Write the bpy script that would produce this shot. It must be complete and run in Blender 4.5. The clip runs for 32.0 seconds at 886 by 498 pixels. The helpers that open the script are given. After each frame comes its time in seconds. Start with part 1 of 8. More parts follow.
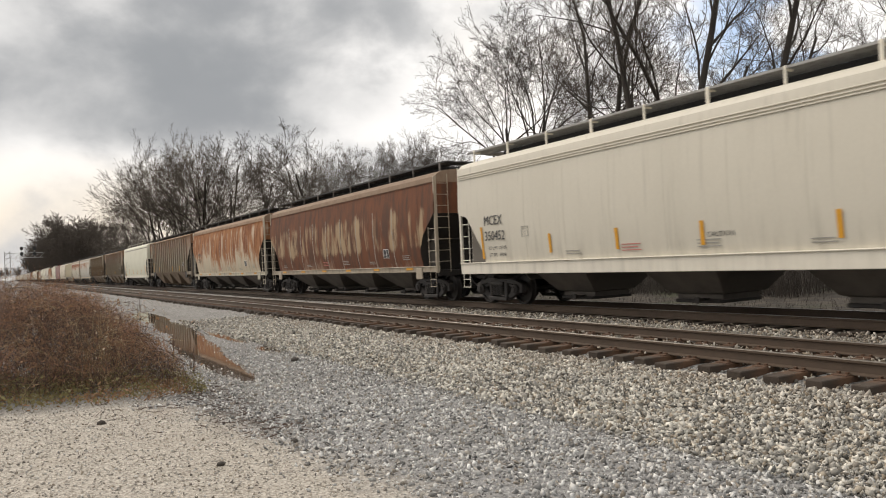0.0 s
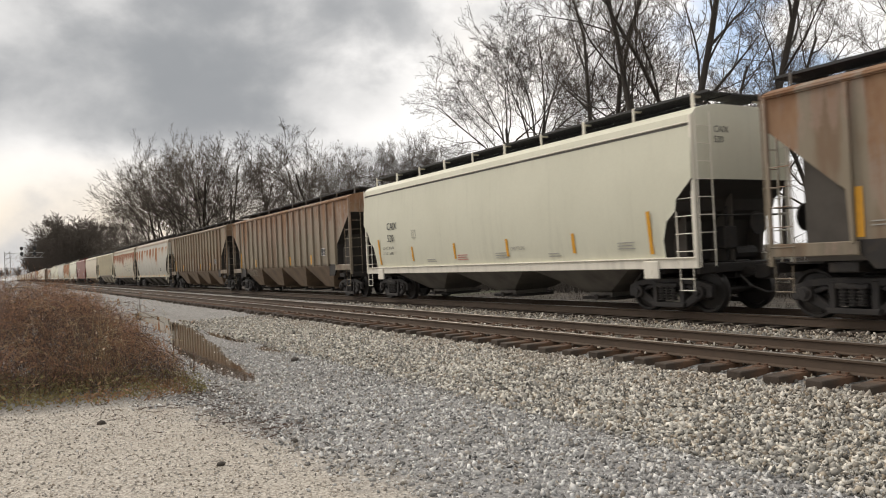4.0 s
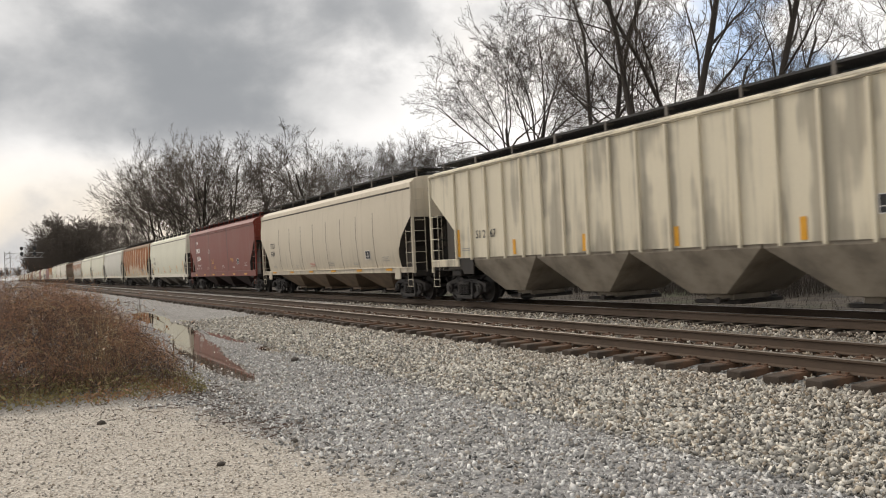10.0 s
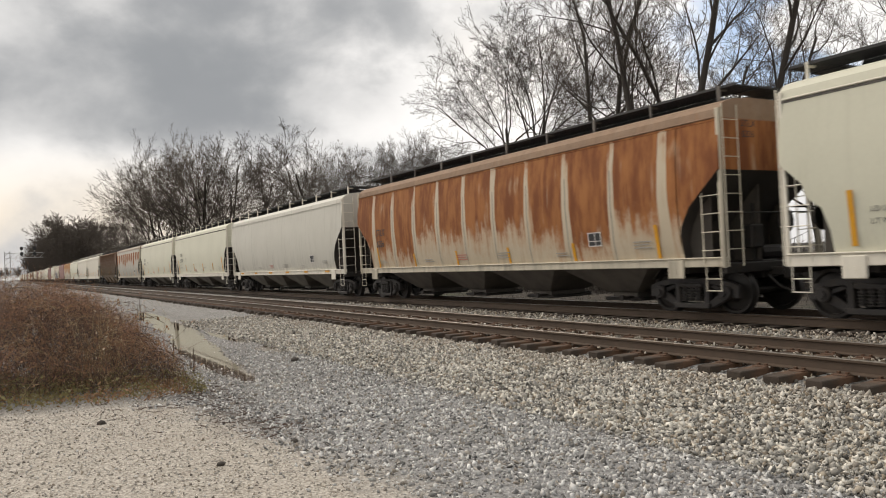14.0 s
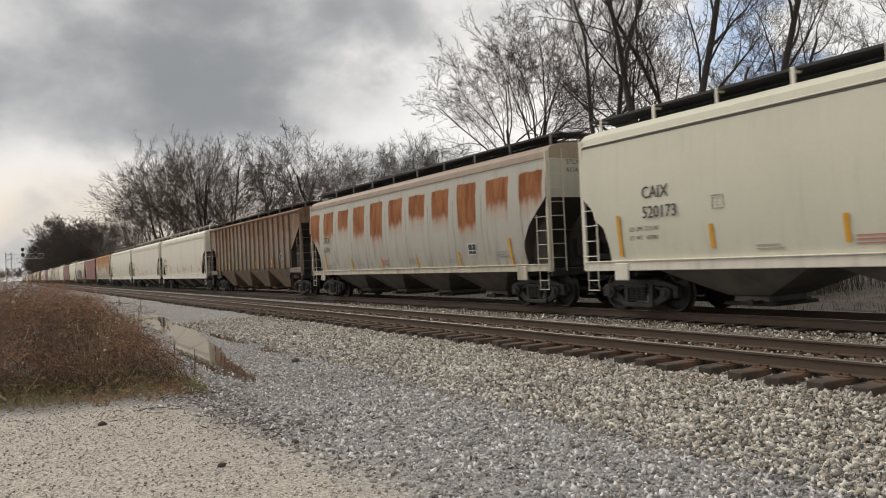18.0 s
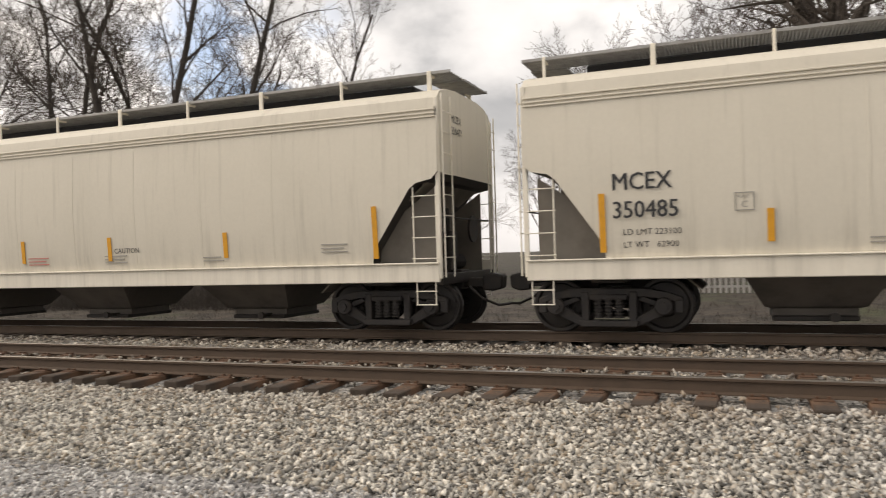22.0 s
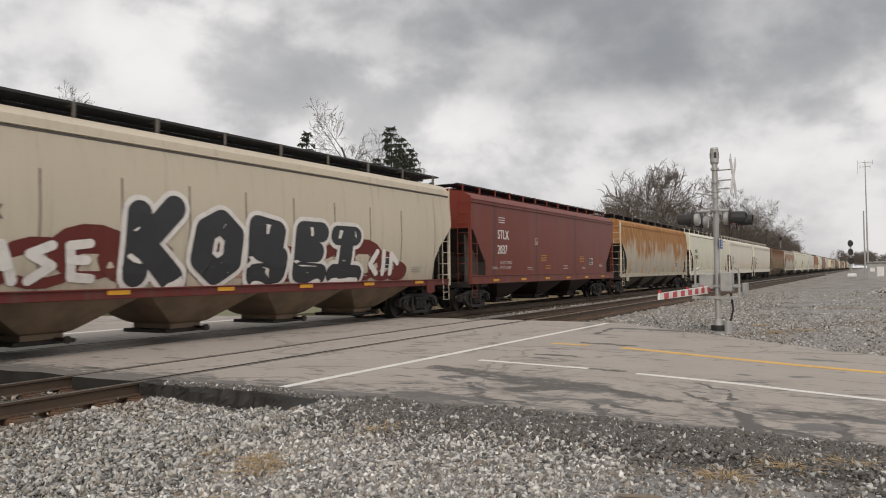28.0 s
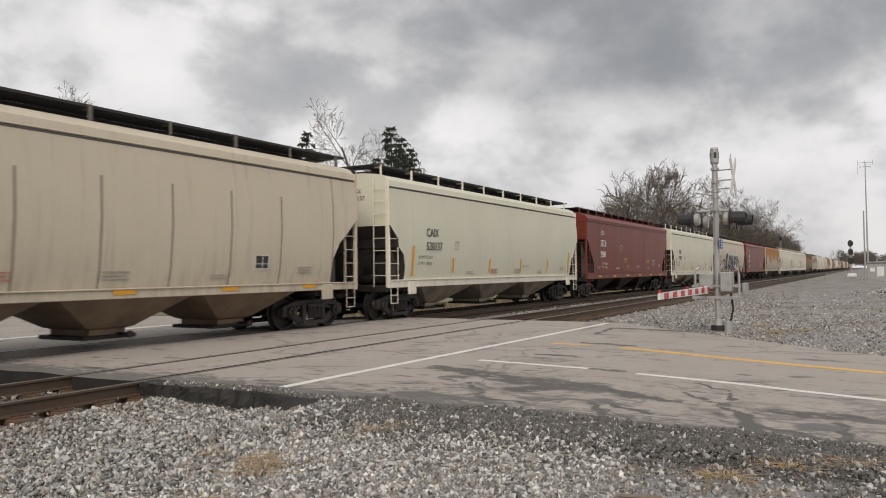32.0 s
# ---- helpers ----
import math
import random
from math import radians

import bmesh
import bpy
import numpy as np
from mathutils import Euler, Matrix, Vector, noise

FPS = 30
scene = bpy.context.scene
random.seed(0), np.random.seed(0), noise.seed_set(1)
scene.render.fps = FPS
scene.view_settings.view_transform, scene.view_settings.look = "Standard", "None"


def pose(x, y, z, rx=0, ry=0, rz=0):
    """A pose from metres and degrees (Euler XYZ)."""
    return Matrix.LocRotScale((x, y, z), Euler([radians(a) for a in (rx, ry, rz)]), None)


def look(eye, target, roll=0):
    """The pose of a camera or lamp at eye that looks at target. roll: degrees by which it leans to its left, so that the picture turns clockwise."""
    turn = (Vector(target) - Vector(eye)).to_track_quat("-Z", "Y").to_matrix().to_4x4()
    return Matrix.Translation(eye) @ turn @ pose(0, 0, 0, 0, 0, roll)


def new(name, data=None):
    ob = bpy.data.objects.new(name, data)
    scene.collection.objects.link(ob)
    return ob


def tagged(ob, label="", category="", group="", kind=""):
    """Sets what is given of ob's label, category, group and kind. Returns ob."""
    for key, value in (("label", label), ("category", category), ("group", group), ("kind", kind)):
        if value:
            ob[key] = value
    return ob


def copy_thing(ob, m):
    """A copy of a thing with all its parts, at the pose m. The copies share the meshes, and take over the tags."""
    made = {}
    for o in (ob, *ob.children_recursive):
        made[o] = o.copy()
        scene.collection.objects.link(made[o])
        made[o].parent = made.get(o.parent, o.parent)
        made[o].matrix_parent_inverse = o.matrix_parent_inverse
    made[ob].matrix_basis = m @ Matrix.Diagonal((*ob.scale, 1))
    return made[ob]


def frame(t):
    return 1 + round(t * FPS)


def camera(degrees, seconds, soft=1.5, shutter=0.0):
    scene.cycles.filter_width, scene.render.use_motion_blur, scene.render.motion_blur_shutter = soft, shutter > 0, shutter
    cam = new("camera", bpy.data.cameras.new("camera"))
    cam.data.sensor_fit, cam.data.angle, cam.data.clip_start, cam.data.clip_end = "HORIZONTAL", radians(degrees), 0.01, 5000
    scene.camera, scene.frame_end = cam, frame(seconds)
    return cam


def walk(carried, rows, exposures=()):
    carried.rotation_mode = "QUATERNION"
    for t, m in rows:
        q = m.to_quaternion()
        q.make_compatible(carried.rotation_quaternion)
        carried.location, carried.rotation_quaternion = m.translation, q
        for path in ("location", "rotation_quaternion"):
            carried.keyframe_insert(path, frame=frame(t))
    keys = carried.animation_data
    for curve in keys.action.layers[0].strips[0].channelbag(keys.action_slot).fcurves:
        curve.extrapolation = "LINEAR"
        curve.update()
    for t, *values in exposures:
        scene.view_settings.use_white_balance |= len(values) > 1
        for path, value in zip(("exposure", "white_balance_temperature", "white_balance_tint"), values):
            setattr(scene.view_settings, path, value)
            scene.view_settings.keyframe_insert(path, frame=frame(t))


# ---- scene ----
# ---- camera: stands beside the line on one spot, looks down the train, pans across to the crossing ----
cam = camera(60.41, 32.0, soft=1.0, shutter=0.12)
EYE = (0.0, 0.0, 1.423)


def aim(yaw, pitch, roll):
    y, p = radians(yaw), radians(pitch)
    return look(EYE, (EYE[0] + math.sin(y) * math.cos(p), EYE[1] + math.cos(y) * math.cos(p), EYE[2] + math.sin(p)), roll)


walk(cam, [
    (0.0, aim(-59.919, 0.753, -2.718)), (17.0, aim(-59.919, 0.753, -2.718)), (17.8, aim(-59.984, 0.839, -2.692)),
    (20.5, aim(-59.984, 0.839, -2.692)), (21.0, aim(-55.636, 0.780, -2.534)), (21.5, aim(-40.610, 0.574, -2.041)),
    (22.0, aim(-21.474, 0.328, -1.679)), (22.5, aim(-3.015, 0.476, -1.452)), (23.0, aim(12.263, 0.759, -1.118)),
    (23.5, aim(24.112, 0.913, -0.946)), (24.0, aim(35.688, 1.159, -0.721)), (24.5, aim(48.767, 1.434, -0.557)),
    (25.0, aim(57.948, 1.665, -0.576)), (25.5, aim(61.758, 1.779, -0.708)), (27.2, aim(60.701, 1.755, -0.767)),
    (32.0, aim(60.701, 1.755, -0.767))],
    exposures=[(0.0, 0.40, 7030, 12), (2.0, 0.38, 7030, 12), (3.5, 0.38, 7000, 12), (7.0, 0.43, 6990, 12), (10.0, 0.36, 6990, 12), (11.0, 0.34, 6990, 12), (13.0, 0.40, 6990, 12), (14.2, 0.30, 7030, 12), (17.0, 0.15, 6960, 12), (18.0, 0.14, 6950, 12), (19.0, 0.26, 7050, 12), (20.5, 0.36, 7050, 12), (21.5, 0.42, 7050, 13), (22.5, 0.46, 7450, 15), (23.3, 0.42, 7300, 14), (24.0, 0.14, 7000, 14), (24.5, -0.17, 6950, 16),
               (25.0, -0.32, 6850, 13), (25.8, -0.04, 6950, 13), (27.3, 0.09, 6900, 13), (32.0, 0.09, 6850, 13)])

# ---- plan: x along the line towards the crossing, y away from the camera, z = 0 at the rail tops ----
NEAR_C, FAR_C = 9.453, 13.946
SPEED = 17.1986
GAUGE = 0.7525

# ---- sky, sun ----
world = bpy.data.worlds.new("world")
scene.world = world
world.use_nodes = True


# ---- node helper ----
class Tree:
    def __init__(self, tree):
        self.t = tree

    def n(self, kind, out=0, **ins):
        nd = self.t.nodes.new(kind)
        self.fill(nd, ins)
        return nd.outputs[out] if out is not None else nd

    def fill(self, nd, ins):
        for k, v in ins.items():
            key = int(k[1:]) if k[0] == "i" and k[1:].isdigit() else k.replace("_", " ")
            self.put(nd.inputs[key], v)

    def put(self, sock, v):
        if isinstance(v, bpy.types.NodeSocket):
            self.t.links.new(v, sock)
        elif isinstance(v, tuple) and len(v) == 3 and sock.type == "RGBA":
            sock.default_value = (*v, 1)
        else:
            sock.default_value = v

    def m(self, op, a, b=0.0, c=0.0, clamp=False):
        nd = self.t.nodes.new("ShaderNodeMath")
        nd.operation, nd.use_clamp = op, clamp
        self.fill(nd, {"i0": a, "i1": b, "i2": c})
        return nd.outputs[0]

    def vec(self, op, a, b=(0, 0, 0)):
        nd = self.t.nodes.new("ShaderNodeVectorMath")
        nd.operation = op
        self.fill(nd, {"i0": a, "i1": b})
        return nd.outputs[0]

    def cells(self, vec, scale, feature="F1", out="Distance"):
        nd = self.t.nodes.new("ShaderNodeTexVoronoi")
        nd.feature = feature
        self.fill(nd, {"Vector": vec, "Scale": scale})
        return nd.outputs[out]

    def dice(self, w):
        nd = self.t.nodes.new("ShaderNodeTexWhiteNoise")
        nd.noise_dimensions = "1D"
        self.fill(nd, {"W": w})
        return nd.outputs["Value"]

    def ramp(self, v, lo, hi, a=0.0, b=1.0):
        nd = self.t.nodes.new("ShaderNodeMapRange")
        nd.interpolation_type = "SMOOTHSTEP"
        self.fill(nd, {"i0": v, "i1": lo, "i2": hi, "i3": a, "i4": b})
        return nd.outputs[0]

    def mix(self, fac, a, b, blend="MIX"):
        nd = self.t.nodes.new("ShaderNodeMix")
        nd.data_type, nd.blend_type = "RGBA", blend
        self.put(nd.inputs[0], fac), self.put(nd.inputs[6], a), self.put(nd.inputs[7], b)
        return nd.outputs[2]

    def noise(self, vec, scale, detail=4.0, rough=0.55, dist=0.0):
        return self.n("ShaderNodeTexNoise", 0, Vector=vec, Scale=scale, Detail=detail, Roughness=rough, Distortion=dist)

    def stretch(self, vec, sx, sy, sz):
        return self.vec("MULTIPLY", vec, (sx, sy, sz))


def material(name):
    mt = bpy.data.materials.new(name)
    mt.use_nodes = True
    g = Tree(mt.node_tree)
    return mt, g, mt.node_tree.nodes["Principled BSDF"]


def finish(g, bsdf, color, rough=0.6, metal=0.0, height=None, strength=0.3, dist=0.01, spec=None):
    g.put(bsdf.inputs["Base Color"], color)
    g.put(bsdf.inputs["Roughness"], rough)
    g.put(bsdf.inputs["Metallic"], metal)
    if spec is not None:
        bsdf.inputs["Specular IOR Level"].default_value = spec
    if height is not None:
        g.put(bsdf.inputs["Normal"], g.n("ShaderNodeBump", Height=height, Strength=strength, Distance=dist))


def coords(g, kind="Object"):
    return g.n("ShaderNodeTexCoord", kind)


def simple(name, color, rough=0.6, metal=0.0, vary=0.25, scale=6.0, dirt=(0.06, 0.05, 0.04), dirty=0.25, bump=0.15):
    mt, g, b = material(name)
    p = coords(g)
    n1, n2 = g.noise(p, scale), g.noise(p, scale * 9, 3)
    c = g.mix(g.m("MULTIPLY", g.ramp(n1, 0.42, 0.75), dirty), color, dirt)
    c = g.mix(vary, c, g.mix(n2, (color[0] * 0.7, color[1] * 0.7, color[2] * 0.7), (min(1, color[0] * 1.25), min(1, color[1] * 1.25), min(1, color[2] * 1.25))))
    finish(g, b, c, g.m("ADD", g.m("MULTIPLY", n1, 0.25), rough - 0.12), metal, n2, bump, 0.004)
    return mt


# ---- car paint: base coat, panel rust under the eave, streaks running down, grime low on the side ----
def paint(name, base, rust_z=None, rust_w=0.5, panel=1.7, seam=0.8, rust=(0.20, 0.060, 0.022), rust2=(0.33, 0.13, 0.045), streak=0.2,
          grime=0.25, fade=(0.0, 0.0, 0.0), faded=0.0, top=None, worn=0.0, worn_c=(0.46, 0.35, 0.25), worn_z=(1.2, 2.0, 2.7, 3.6), worn_t=0.55, rough=0.5, seed=0.0, ragged=0.9, lid=None, gap=0.80, uneven=0.9, runs_at=()):
    mt, g, b = material(name)
    p = coords(g)
    p = g.vec("ADD", p, (seed, 0, 0))
    sep = g.n("ShaderNodeSeparateXYZ", None, Vector=p)
    x, z = sep.outputs[0], sep.outputs[2]
    big = g.noise(p, 0.55, 3)
    fine = g.noise(p, 14, 4, 0.65)
    runs = g.noise(g.stretch(p, 5.0, 5.0, 0.28), 1.0, 5, 0.6)
    runs2 = g.noise(g.stretch(p, 1.6, 1.6, 0.15), 1.0, 3, 0.6)
    c = g.mix(g.m("MULTIPLY", g.ramp(big, 0.35, 0.7), 0.22), base, (base[0] * 0.8, base[1] * 0.8, base[2] * 0.78))
    if faded:
        c = g.mix(g.m("MULTIPLY", g.ramp(g.m("ADD", runs2, g.m("MULTIPLY", big, 0.6)), 0.78, 0.92), faded), c, fade)
    # soot and road film
    low = g.ramp(z, 2.2, 1.0)
    c = g.mix(g.m("MULTIPLY", g.m("MULTIPLY", low, g.ramp(runs, 0.3, 0.75)), grime), c, (0.10, 0.085, 0.065))
    c = g.mix(g.m("MULTIPLY", g.ramp(runs, 0.52, 0.75), grime * 0.8), c, (0.16, 0.14, 0.11))
    # sooty runs down the joints between the bays
    for at_x in runs_at:
        off = g.m("ABSOLUTE", g.m("ADD", g.m("SUBTRACT", x, at_x + seed), g.m("MULTIPLY", g.m("SUBTRACT", runs2, 0.5), 0.25)))
        c = g.mix(g.m("MULTIPLY", g.m("MULTIPLY", g.ramp(off, 0.20, 0.04), g.ramp(runs, 0.28, 0.5)), 0.5), c, (0.045, 0.028, 0.024))
    height = g.m("MULTIPLY", fine, 0.4)
    rfac = 0.0
    if rust_z is not None:
        u = g.m("FRACT", g.m("DIVIDE", x, panel))
        tri = g.m("MULTIPLY", g.m("ABSOLUTE", g.m("SUBTRACT", u, 0.5)), 2.0)
        per = g.dice(g.m("FLOOR", g.m("DIVIDE", x, panel)))
        v = g.m("SUBTRACT", z, rust_z)
        v = g.m("ADD", v, g.m("MULTIPLY", g.m("SUBTRACT", per, 0.5), ragged * uneven))
        v = g.m("ADD", v, g.m("MULTIPLY", g.m("SUBTRACT", runs, 0.5), 2.4 * ragged))
        v = g.m("ADD", v, g.m("MULTIPLY", g.m("SUBTRACT", g.noise(p, 2.2, 5, 0.7), 0.5), 1.3 * ragged))
        v = g.m("SUBTRACT", v, g.m("MULTIPLY", g.ramp(g.m("ADD", tri, g.m("MULTIPLY", g.m("SUBTRACT", runs2, 0.5), 0.35)), gap, gap + 0.10), seam * 1.3))
        if lid is not None:
            # the strip right under the eave stays bare
            v = g.m("SUBTRACT", v, g.m("MULTIPLY", g.ramp(g.m("ADD", z, g.m("MULTIPLY", g.noise(p, 3.0, 3), 0.12)), lid, lid + 0.26), 2.5))
        v = g.m("ADD", v, g.m("MULTIPLY", g.ramp(z, 3.94, 4.02), top if top is not None else -seam * 0.8))
        m1 = g.ramp(v, 0.0, rust_w)
        halo = g.ramp(v, -0.5, 0.35)
        rc = g.mix(g.ramp(g.m("ADD", g.m("MULTIPLY", g.noise(g.stretch(p, 3.0, 3.0, 0.9), 1.0, 5, 0.6), 0.6), g.m("MULTIPLY", runs, 0.4)), 0.38, 0.62), rust, rust2)
        c = g.mix(g.m("MULTIPLY", halo, 0.55), c, (rust2[0] * 1.15, rust2[1] * 1.35, rust2[2] * 1.8))
        c = g.mix(m1, c, rc)
        rfac = m1
        if worn:
            # pale patches where the rust has run off
            band = g.m("MULTIPLY", g.ramp(z, worn_z[0], worn_z[1]), g.ramp(z, worn_z[3], worn_z[2]))
            wv = g.m("ADD", g.m("MULTIPLY", g.noise(g.stretch(p, 1.7, 1.7, 0.5), 1.0, 3, 0.55), 0.55), g.m("MULTIPLY", runs, 0.45))
            wv = g.m("ADD", wv, g.m("MULTIPLY", g.m("SUBTRACT", band, 1.0), 0.22))
            c = g.mix(g.m("MULTIPLY", g.ramp(wv, worn_t, worn_t + 0.12), worn), c, worn_c)
    if top is not None:
        # weathered eave plate
        c = g.mix(g.m("MULTIPLY", g.ramp(z, 3.97, 4.01), 0.85), c, g.mix(g.noise(p, 3.0, 5, 0.7), (0.20, 0.13, 0.085), (0.40, 0.31, 0.23)))
    if streak:
        sk = g.m("MULTIPLY", g.ramp(g.noise(g.stretch(p, 7.0, 7.0, 0.4), 1.0, 4, 0.65), 0.56, 0.72), streak)
        c = g.mix(sk, c, rust2)
    c = g.mix(0.35, c, g.mix(fine, (0.72, 0.72, 0.72), (1.0, 1.0, 1.0)), "MULTIPLY")
    rg = g.m("ADD", g.m("MULTIPLY", rfac, 0.3) if rust_z is not None else 0.0, g.m("ADD", rough - 0.06, g.m("MULTIPLY", fine, 0.12)))
    dents = g.noise(g.stretch(p, 1.0, 1.0, 0.6), 1.3, 2, 0.4)
    finish(g, b, c, rg, 0.0, g.m("ADD", g.m("MULTIPLY", dents, 6.0), height), 0.22, 0.006, 0.22)
    return mt


# broken cloud over a pale sky: the cloud deck is drawn on a plane high above, so that it closes up towards the horizon
def build_sky():
    g = Tree(world.node_tree)
    bg = world.node_tree.nodes["Background"]
    d = g.n("ShaderNodeTexCoord", "Generated")
    s = g.n("ShaderNodeSeparateXYZ", None, Vector=d)
    up = g.m("MAXIMUM", s.outputs[2], 0.0)
    sky = world.node_tree.nodes.new("ShaderNodeTexSky")
    sky.sky_type, sky.sun_disc = "NISHITA", False
    sky.sun_elevation, sky.sun_rotation = radians(16), radians(SUN_AZ)
    blue = g.mix(1.0, sky.outputs[0], (0.17, 0.17, 0.17), "MULTIPLY")
    az = g.m("MULTIPLY", g.m("ARCTAN2", s.outputs[0], s.outputs[1]), 57.3)
    el = g.m("MULTIPLY", g.m("ARCSINE", up), 57.3)

    def bank(a, e, wa, we):
        q = g.m("ADD", g.m("POWER", g.m("ABSOLUTE", g.m("DIVIDE", g.m("SUBTRACT", az, a), wa)), 2.0), g.m("POWER", g.m("ABSOLUTE", g.m("DIVIDE", g.m("SUBTRACT", el, e), we)), 2.0))
        return g.ramp(q, 1.0, 0.0)

    puff = g.vec("MULTIPLY", d, (1.0, 1.0, 1.5))
    a = g.noise(g.vec("ADD", puff, (3.1, 0.7, 0.4)), 2.6, 6, 0.50, 0.12)
    b = g.noise(g.vec("ADD", puff, (8.4, 2.2, 1.0)), 6.5, 7, 0.52, 0.12)
    thick = g.m("ADD", g.m("MULTIPLY", a, 0.6), g.m("MULTIPLY", b, 0.4))
    for w, spec in ((0.15, (-80, 12.5, 22, 4.5)), (0.04, (-80, 20, 22, 6)), (-0.08, (-54, 12, 10, 8)), (-0.05, (-66, 15, 6, 2)), (-0.24, (-46, 12, 18, 16)), (-0.10, (-90, 5, 18, 4)), (0.06, (-10, 40, 60, 22)),
                    (0.09, (82, 18, 26, 8)), (0.07, (56, 19, 14, 6)), (0.08, (32, 19, 12, 7)), (-0.09, (42, 16, 9, 6)), (-0.10, (66, 9, 30, 5)), (0.05, (88, 10, 16, 3)), (-0.16, (10, 16, 24, 16))):
        thick = g.m("ADD", thick, g.m("MULTIPLY", bank(*spec), w))
    # light through thin cloud, grey bellies where it is thick
    c = g.mix(g.ramp(thick, 0.34, 0.78), (0.80, 0.825, 0.85), (0.25, 0.275, 0.305))
    c = g.mix(g.m("MULTIPLY", g.ramp(b, 0.46, 0.66), 0.45), c, (0.27, 0.295, 0.325))
    # sunlit cloud edge over the trees
    lit = g.m("MULTIPLY", g.ramp(g.noise(g.vec("ADD", puff, (2.0, 5.0, 0.0)), 5.0, 6, 0.55), 0.36, 0.60), bank(-47, 13, 15, 13))
    c = g.mix(lit, c, (0.98, 0.975, 0.96))
    # warm break low in the direction of the sun
    toward = g.m("MAXIMUM", g.m("MULTIPLY", s.outputs[0], -1.0), 0.0)
    glow = g.m("MULTIPLY", g.ramp(toward, 0.86, 1.0), g.ramp(up, 0.17, 0.03))
    c = g.mix(g.m("MULTIPLY", glow, g.ramp(thick, 0.58, 0.42)), c, (0.84, 0.76, 0.63))
    haze = g.ramp(up, 0.16, 0.0)
    c = g.mix(g.m("MULTIPLY", haze, 0.4), c, (0.58, 0.585, 0.60))
    # blue shows where the cloud thins out high over the trees
    hole = g.m("MULTIPLY", g.m("MULTIPLY", g.ramp(g.noise(puff, 9.0, 5, 0.55), 0.44, 0.60), 0.85), bank(-35.5, 13, 10, 10))
    c = g.mix(hole, c, g.mix(0.6, blue, (0.30, 0.46, 0.76)))
    g.put(bg.inputs["Color"], c)
    bg.inputs["Strength"].default_value = SKY


SUN_AZ = -98.0
SKY = 1.0
build_sky()

sun = new("sun", bpy.data.lights.new("sun", "SUN"))
sun.data.energy, sun.data.angle, sun.data.color = 1.5, radians(26), (1.0, 0.94, 0.86)
sun.matrix_world = look((0, 0, 60), (60 * math.cos(radians(22)) * 0.92, 60 * math.cos(radians(22)) * 0.38, 60 - 60 * math.sin(radians(22)) - 20))


# ---- mesh helpers ----
def mesh_from(name, verts, faces, smooth=False):
    me = bpy.data.meshes.new(name)
    me.from_pydata([tuple(v) for v in verts], [], [tuple(f) for f in faces])
    if smooth:
        me.polygons.foreach_set("use_smooth", [True] * len(me.polygons))
    me.update()
    return me


def soup(name, V, F, smooth=False):
    """Mesh from arrays: V (n, 3), F (m, k)."""
    V, F = np.asarray(V, dtype=np.float32), np.asarray(F, dtype=np.int32)
    me = bpy.data.meshes.new(name)
    me.vertices.add(len(V))
    me.vertices.foreach_set("co", V.ravel())
    k = F.shape[1]
    me.loops.add(F.size)
    me.loops.foreach_set("vertex_index", F.ravel())
    me.polygons.add(len(F))
    me.polygons.foreach_set("loop_start", np.arange(0, F.size, k, dtype=np.int32))
    me.polygons.foreach_set("loop_total", np.full(len(F), k, dtype=np.int32))
    if smooth:
        me.polygons.foreach_set("use_smooth", np.ones(len(F), dtype=bool))
    me.update(calc_edges=True)
    me.validate()
    return me


def bm_box(bm, x0, x1, y0, y1, z0, z1, bevel=0.0):
    vs = [bm.verts.new((x, y, z)) for x in (x0, x1) for y in (y0, y1) for z in (z0, z1)]
    fs = [bm.faces.new([vs[i] for i in q]) for q in ((0, 1, 3, 2), (4, 6, 7, 5), (0, 4, 5, 1), (2, 3, 7, 6), (0, 2, 6, 4), (1, 5, 7, 3))]
    if bevel:
        bmesh.ops.bevel(bm, geom=list({e for f in fs for e in f.edges}), offset=bevel, segments=1, affect="EDGES")


def bm_tube(bm, pts, r, sides=6, cap=True):
    rings = []
    pts = [Vector(p) for p in pts]
    for i, p in enumerate(pts):
        d = (pts[min(i + 1, len(pts) - 1)] - pts[max(i - 1, 0)]).normalized()
        u = d.cross(Vector((0, 0, 1)) if abs(d.z) < 0.9 else Vector((1, 0, 0))).normalized()
        w = d.cross(u)
        rr = r[i] if isinstance(r, (list, tuple)) else r
        rings.append([bm.verts.new(p + (u * math.cos(2 * math.pi * k / sides) + w * math.sin(2 * math.pi * k / sides)) * rr) for k in range(sides)])
    for a, b in zip(rings, rings[1:]):
        for k in range(sides):
            bm.faces.new((a[k], a[(k + 1) % sides], b[(k + 1) % sides], b[k]))
    if cap:
        bm.faces.new(rings[0]), bm.faces.new(rings[-1])


def bm_prism(bm, outline, y0, y1, bevel=0.0):
    """A plate: outline of (x, z) points, thick from y0 to y1."""
    a = [bm.verts.new((x, y0, z)) for x, z in outline]
    b = [bm.verts.new((x, y1, z)) for x, z in outline]
    fs = [bm.faces.new(a), bm.faces.new(b[::-1])]
    for i in range(len(a)):
        j = (i + 1) % len(a)
        fs.append(bm.faces.new((a[j], a[i], b[i], b[j])))
    if bevel:
        bmesh.ops.bevel(bm, geom=list({e for f in fs for e in f.edges}), offset=bevel, segments=1, affect="EDGES")


